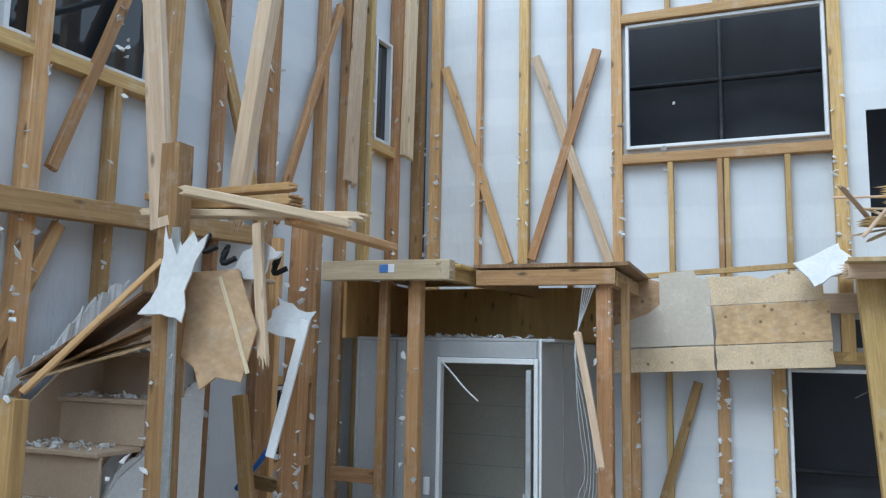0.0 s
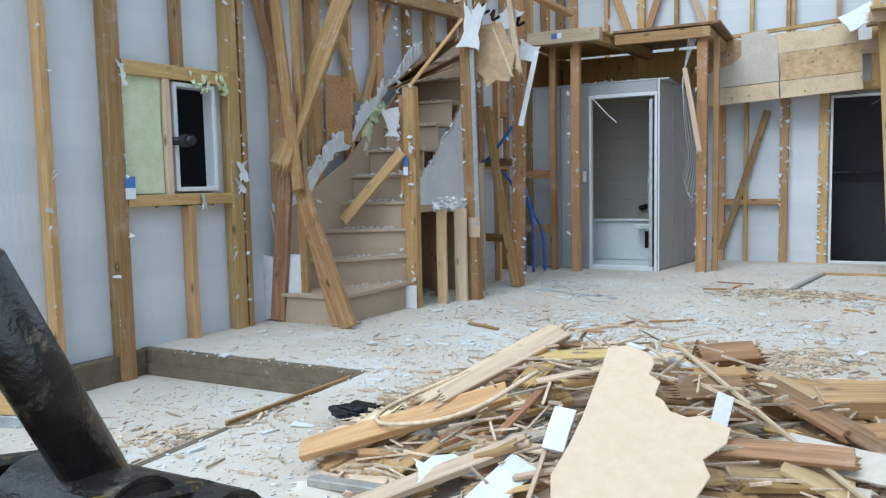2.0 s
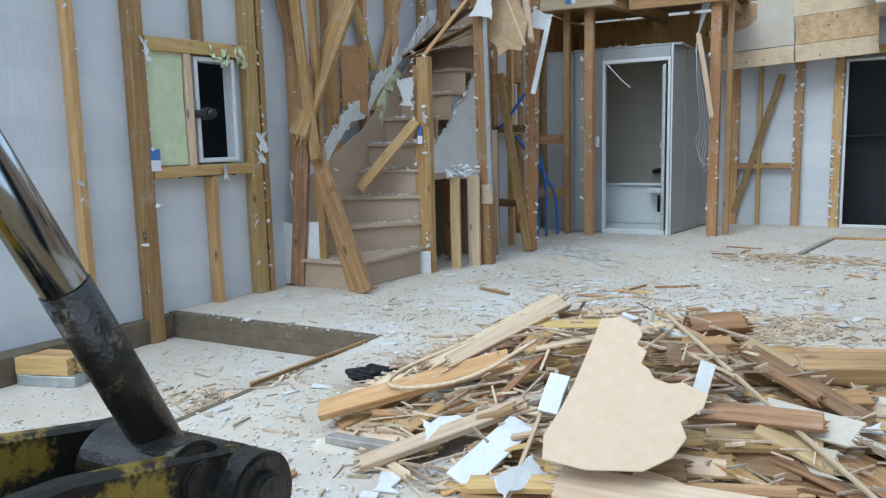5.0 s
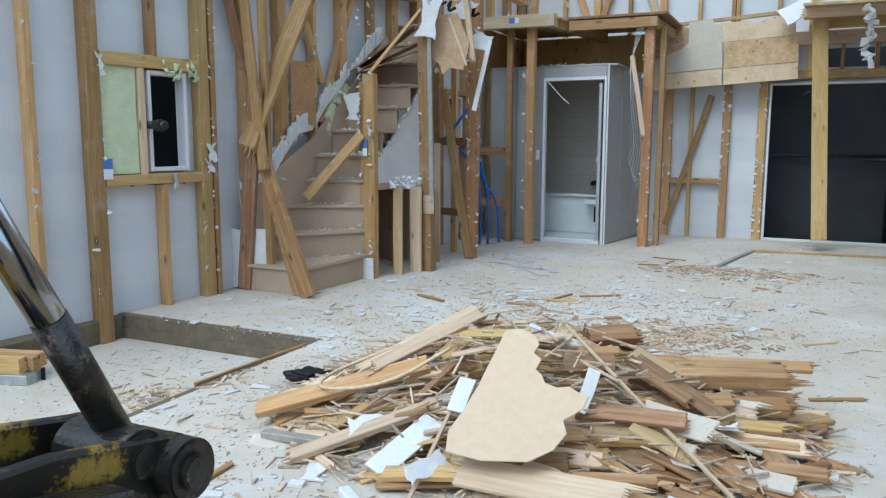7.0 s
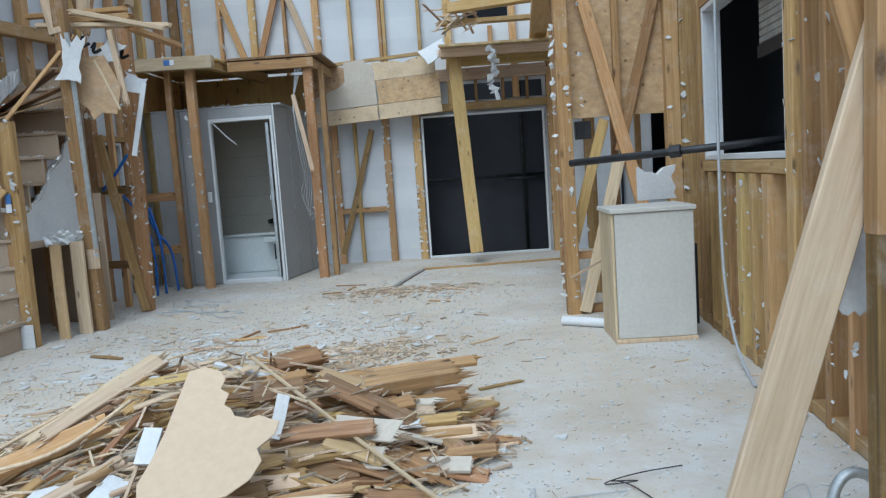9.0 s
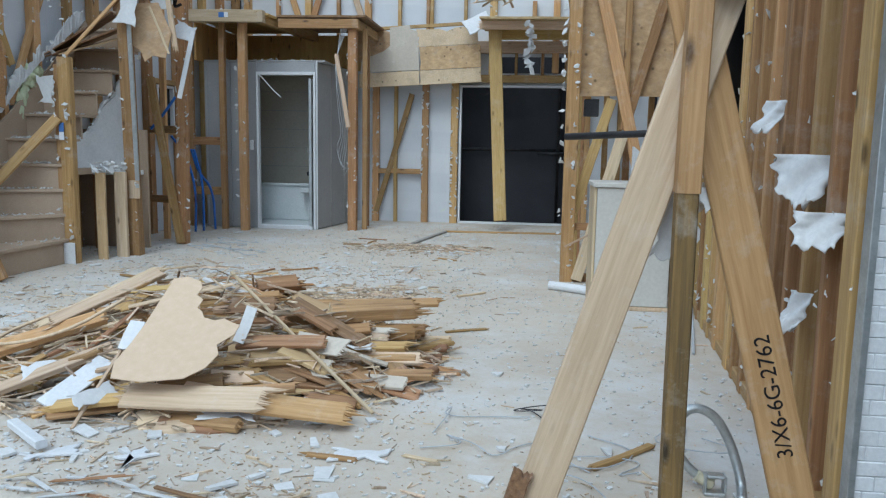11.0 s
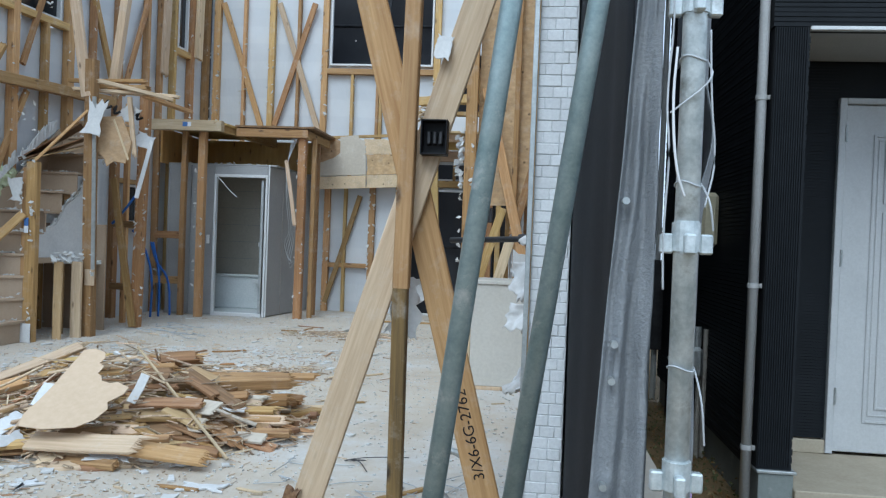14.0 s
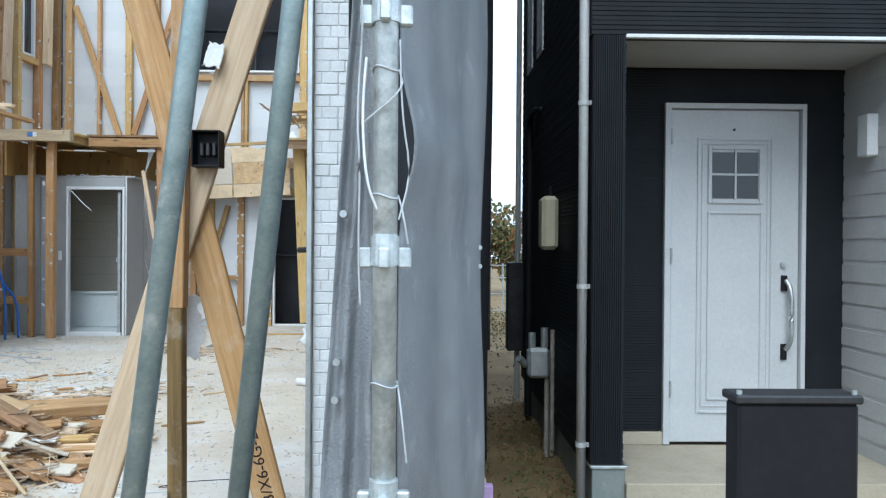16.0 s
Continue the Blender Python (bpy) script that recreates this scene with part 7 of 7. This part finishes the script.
# long thin battens lying across the floor
for a, b, w, mt in (((3.47, 8.2, 0.008), (3.40, 7.35, -0.0), 0.018, OLD_PINE), ((5.4, 12.4, 0.012), (5.62, 13.6, 0.012), 0.05, SOIL_STEEL), ((5.62, 13.65, 0.012), (7.3, 13.8, 0.012), 0.05, OLD_PINE)):
    tagged(beam("floor_batten", a, b, w, 0.022, mt, None, (0, 0, 1), (0.02, 0.03)), "narrow batten lying on the dusty floor", "batten")
for k in range(6):
    rr = random.Random(60 + k)
    p = Vector((rr.uniform(3.0, 3.6), rr.uniform(11.4, 12.4), 0.008))
    pts = [p]
    for _ in range(6):
        pts.append(pts[-1] + Vector((rr.uniform(-0.15, 0.3), rr.uniform(-0.25, 0.1), 0)))
    tagged(mesh_ob("wire", tube_bm([(q.x, max(q.y, 10.5), 0.008 + max(0, rr.gauss(0, 0.02))) for q in pts], 0.005, 5), CABLE, smooth=True), "thin loose wire on the floor by the post", "wire", "wires by the post")
for k in range(5):
    rr = random.Random(90 + k)
    x = 4.30 + 0.02 * k
    tagged(mesh_ob("hanging_wire", tube_bm([(x, 13.46, 2.5), (x - 0.06 - 0.03 * k, 13.43, 2.0), (x - 0.02, 13.40, 1.5 + 0.08 * k), (x + 0.03, 13.42, 1.2), (x - 0.05, 13.38, 1.05 - 0.1 * k), (x + 0.04, 13.4, 0.8)], 0.0028, 5), CABLE, smooth=True), "loose grey wire hanging from the bath's corner post", "wire", "wires at the bath")
tagged(mesh_ob("hanging_wire", tube_bm([(1.95, 7.0, 2.3), (1.98, 6.95, 1.7), (2.0, 7.0, 1.45), (1.97, 6.98, 1.38)], 0.014, 6), BLACK, smooth=True), "black cable hanging on the wall", "cable")

# green insulation in the window bay and scraps of plaster along the studs
plate("insulation", ragged(-0.26, 0.99, 0.03, 1.74, 5, 0.01, "r"), 0.05, ML @ Matrix.Translation((0, 0.055, 0)) @ Matrix.Rotation(radians(90), 4, "X"), INSUL, wall_left_frame, "pale green insulation beside the small window")
tagged(mesh_ob("insulation_scrap", flakes_bm([(tuple(pl(rr_s, rr_z, 0.0)), 0.04, tuple(FACE_L)) for rr_s, rr_z in [(0.35 + r.uniform(-0.15, 0.22), 1.72 + r.uniform(-0.05, 0.06)) for _ in range(16)]], random.Random(9)), INSUL), "green insulation shreds over the window", "insulation", kind="stuff")
bm = bmesh.new()
for c, rad, hgt in (((2.06, 10.70, 1.66), 0.10, 1.0), ((2.05, 10.62, 1.50), 0.075, 1.6), ((2.08, 10.80, 1.72), 0.07, 0.9), ((2.05, 10.57, 1.34), 0.05, 1.8)):
    vs = bmesh.ops.create_icosphere(bm, subdivisions=4, radius=rad)["verts"]
    for v in vs:
        k = 1 + 0.5 * noise.noise(v.co * 14 + Vector(c)) + 0.28 * noise.noise(v.co * 37 + Vector(c))
        v.co = Vector((c[0] + v.co.x * k * 0.6, c[1] + v.co.y * k, c[2] + v.co.z * k * hgt))
tagged(mesh_ob("insulation_scrap", bm, INSUL, smooth=True), "pale green insulation bulging out of the wall beside the stair", "insulation", kind="stuff")
post_tag = tagged(mesh_ob("paper_tag", box_bm((-0.285, -0.006, 1.03), (-0.215, -0.002, 1.10), 0), STRAP), "blue and white paper tag on the stud", "tag")
post_tag.matrix_basis = ML
box_part("tag_field", (-0.285, -0.006, 0.96), (-0.215, -0.002, 1.029), STICKER, post_tag, bevel=0)
for s, z, w, h in ((0.66, 1.13, 0.10, 0.16), (0.64, 1.02, 0.08, 0.1), (-0.27, 1.72, 0.06, 0.16), (0.30, 0.93, 0.05, 0.12)):
    tagged(plate("paper_scrap", ragged(-w / 2, -h / 2, w / 2, h / 2, 6, 0.018), 0.004, ML @ Matrix.Translation((s, -0.02, z)) @ Matrix.Rotation(radians(80), 4, "X"), CRUMB), "torn grey paper scrap stuck on the stud", "paper scrap")
plate("broken_sheathing", ragged(-0.05, 0.90, 0.42, 0.93, 9, 0.012, "tb"), 0.02, ML @ Matrix.Translation((0, 0.03, 0)) @ Matrix.Rotation(radians(90), 4, "X"), BLACK, wall_left_frame, "dark broken edge under the window")
spots = []
for s, w in L_STUDS:
    for _ in range(30):
        z = r.uniform(0.05, 4.2)
        spots.append((tuple(pl(s + r.choice((-1, 1)) * w / 2, z, -0.005)), r.uniform(0.008, 0.036) * r.choice((0.6, 0.8, 1.0, 1.3)), tuple(FACE_L)))
tagged(mesh_ob("plaster_remnants", flakes_bm(spots, random.Random(12)), CRUMB, wall_left_frame), "white plaster crumbs stuck to the studs", kind="stuff")
spots = []
for x, ws in ((2.6, 6), (3.49, 5), (4.345, 6), (4.46, 8), (5.17, 9), (5.585, 14), (6.09, 6), (7.4, 10), (3.05, 5), (4.79, 4)):
    for _ in range(ws * 3):
        spots.append(((x + r.choice((-0.04, 0.04)), 14.79, r.uniform(0.1, 4.2) if x == 7.4 else r.uniform(0.1, 1.9) if x in (4.46, 5.17, 5.585) else r.uniform(2.7, 4.2)), r.uniform(0.014, 0.038), (0, -1, 0)))
tagged(mesh_ob("plaster_remnants", flakes_bm(spots, random.Random(13)), CRUMB, back_frame), "white plaster crumbs stuck to the studs", kind="stuff")
spots = []
for x, y, n in ((2.90, 10.88, 16), (3.0, 11.78, 20), (2.6, 10.3, 22), (6.95, 10.34, 34), (7.06, 10.34, 10), (3.10, 13.16, 10), (4.405, 13.49, 18), (7.84, 10.40, 18)):
    for _ in range(n * 2):
        spots.append(((x + r.choice((-0.03, 0.07)), y + r.uniform(-0.01, 0.03), r.uniform(0.1, 2.5)), r.uniform(0.012, 0.036), (0, -1, 0)))
for s in (0.10, 0.32, 0.55, 0.78, 1.0, 1.24, 1.47, 1.70, 1.88, 2.27, 2.52, 2.76, 3.02):
    for _ in range(11):
        spots.append((tuple(pr(s + r.choice((-0.05, 0.05)), r.uniform(0.05, 1.05 if 2 < s < 3.3 else 2.6), -0.022)), r.uniform(0.006, 0.026), tuple(FACE_R)))
tagged(mesh_ob("plaster_remnants", flakes_bm(spots, random.Random(14)), CRUMB, stand), "white plaster crumbs stuck to the posts", kind="stuff")
# torn plaster edge up the stair's skirting and rubble on the treads
spots = []
for k in range(40):
    u = k / 39
    spots.append(((2.0 + 0.06 * u + r.uniform(-0.03, 0.05), 9.5 + 1.9 * u + r.uniform(-0.05, 0.05), 0.95 + 1.25 * u ** 1.15 + r.uniform(-0.06, 0.08)), r.uniform(0.02, 0.06), (1, 0, 0)))
for k in range(12):
    u = k / 11
    spots.append(((2.70 + 0.17 * u, 10.45 + 0.9 * u, 1.12 + 0.82 * u + r.uniform(-0.04, 0.04)), r.uniform(0.015, 0.04), (1, 0, 0)))
for k in range(50):
    spots.append(((2.68 + r.uniform(0, 0.22), 10.5 + r.uniform(0, 0.5), 0.84 + r.uniform(-0.03, 0.06)), r.uniform(0.02, 0.045), (0, 0, 1)))
for i in range(10):
    for _ in range(60):
        if i < 4:
            a = radians(r.uniform(180, WINDERS[i] - 3))
            d = r.uniform(0.1, 0.55)
            spots.append(((NX + math.cos(a) * d, NY + math.sin(a) * d, RISE * (i + 1) + 0.006), r.uniform(0.006, 0.026), (0, 0, 1)))
        else:
            spots.append(((r.uniform(LX + 0.05, NX - 0.03), NY + RUN * (i - 4) + r.uniform(0.0, 0.2), RISE * (i + 1) + 0.006), r.uniform(0.008, 0.03), (0, 0, 1)))
for _ in range(90):
    spots.append(((r.uniform(2.6, 3.9), r.uniform(13.52, 14.6), 2.125), r.uniform(0.015, 0.06), (0, 0, 1)))
tagged(mesh_ob("plaster_rubble", flakes_bm(spots, random.Random(15)), CRUMB), "broken white plaster along the stair and on the cabin roof", "rubble", kind="stuff")
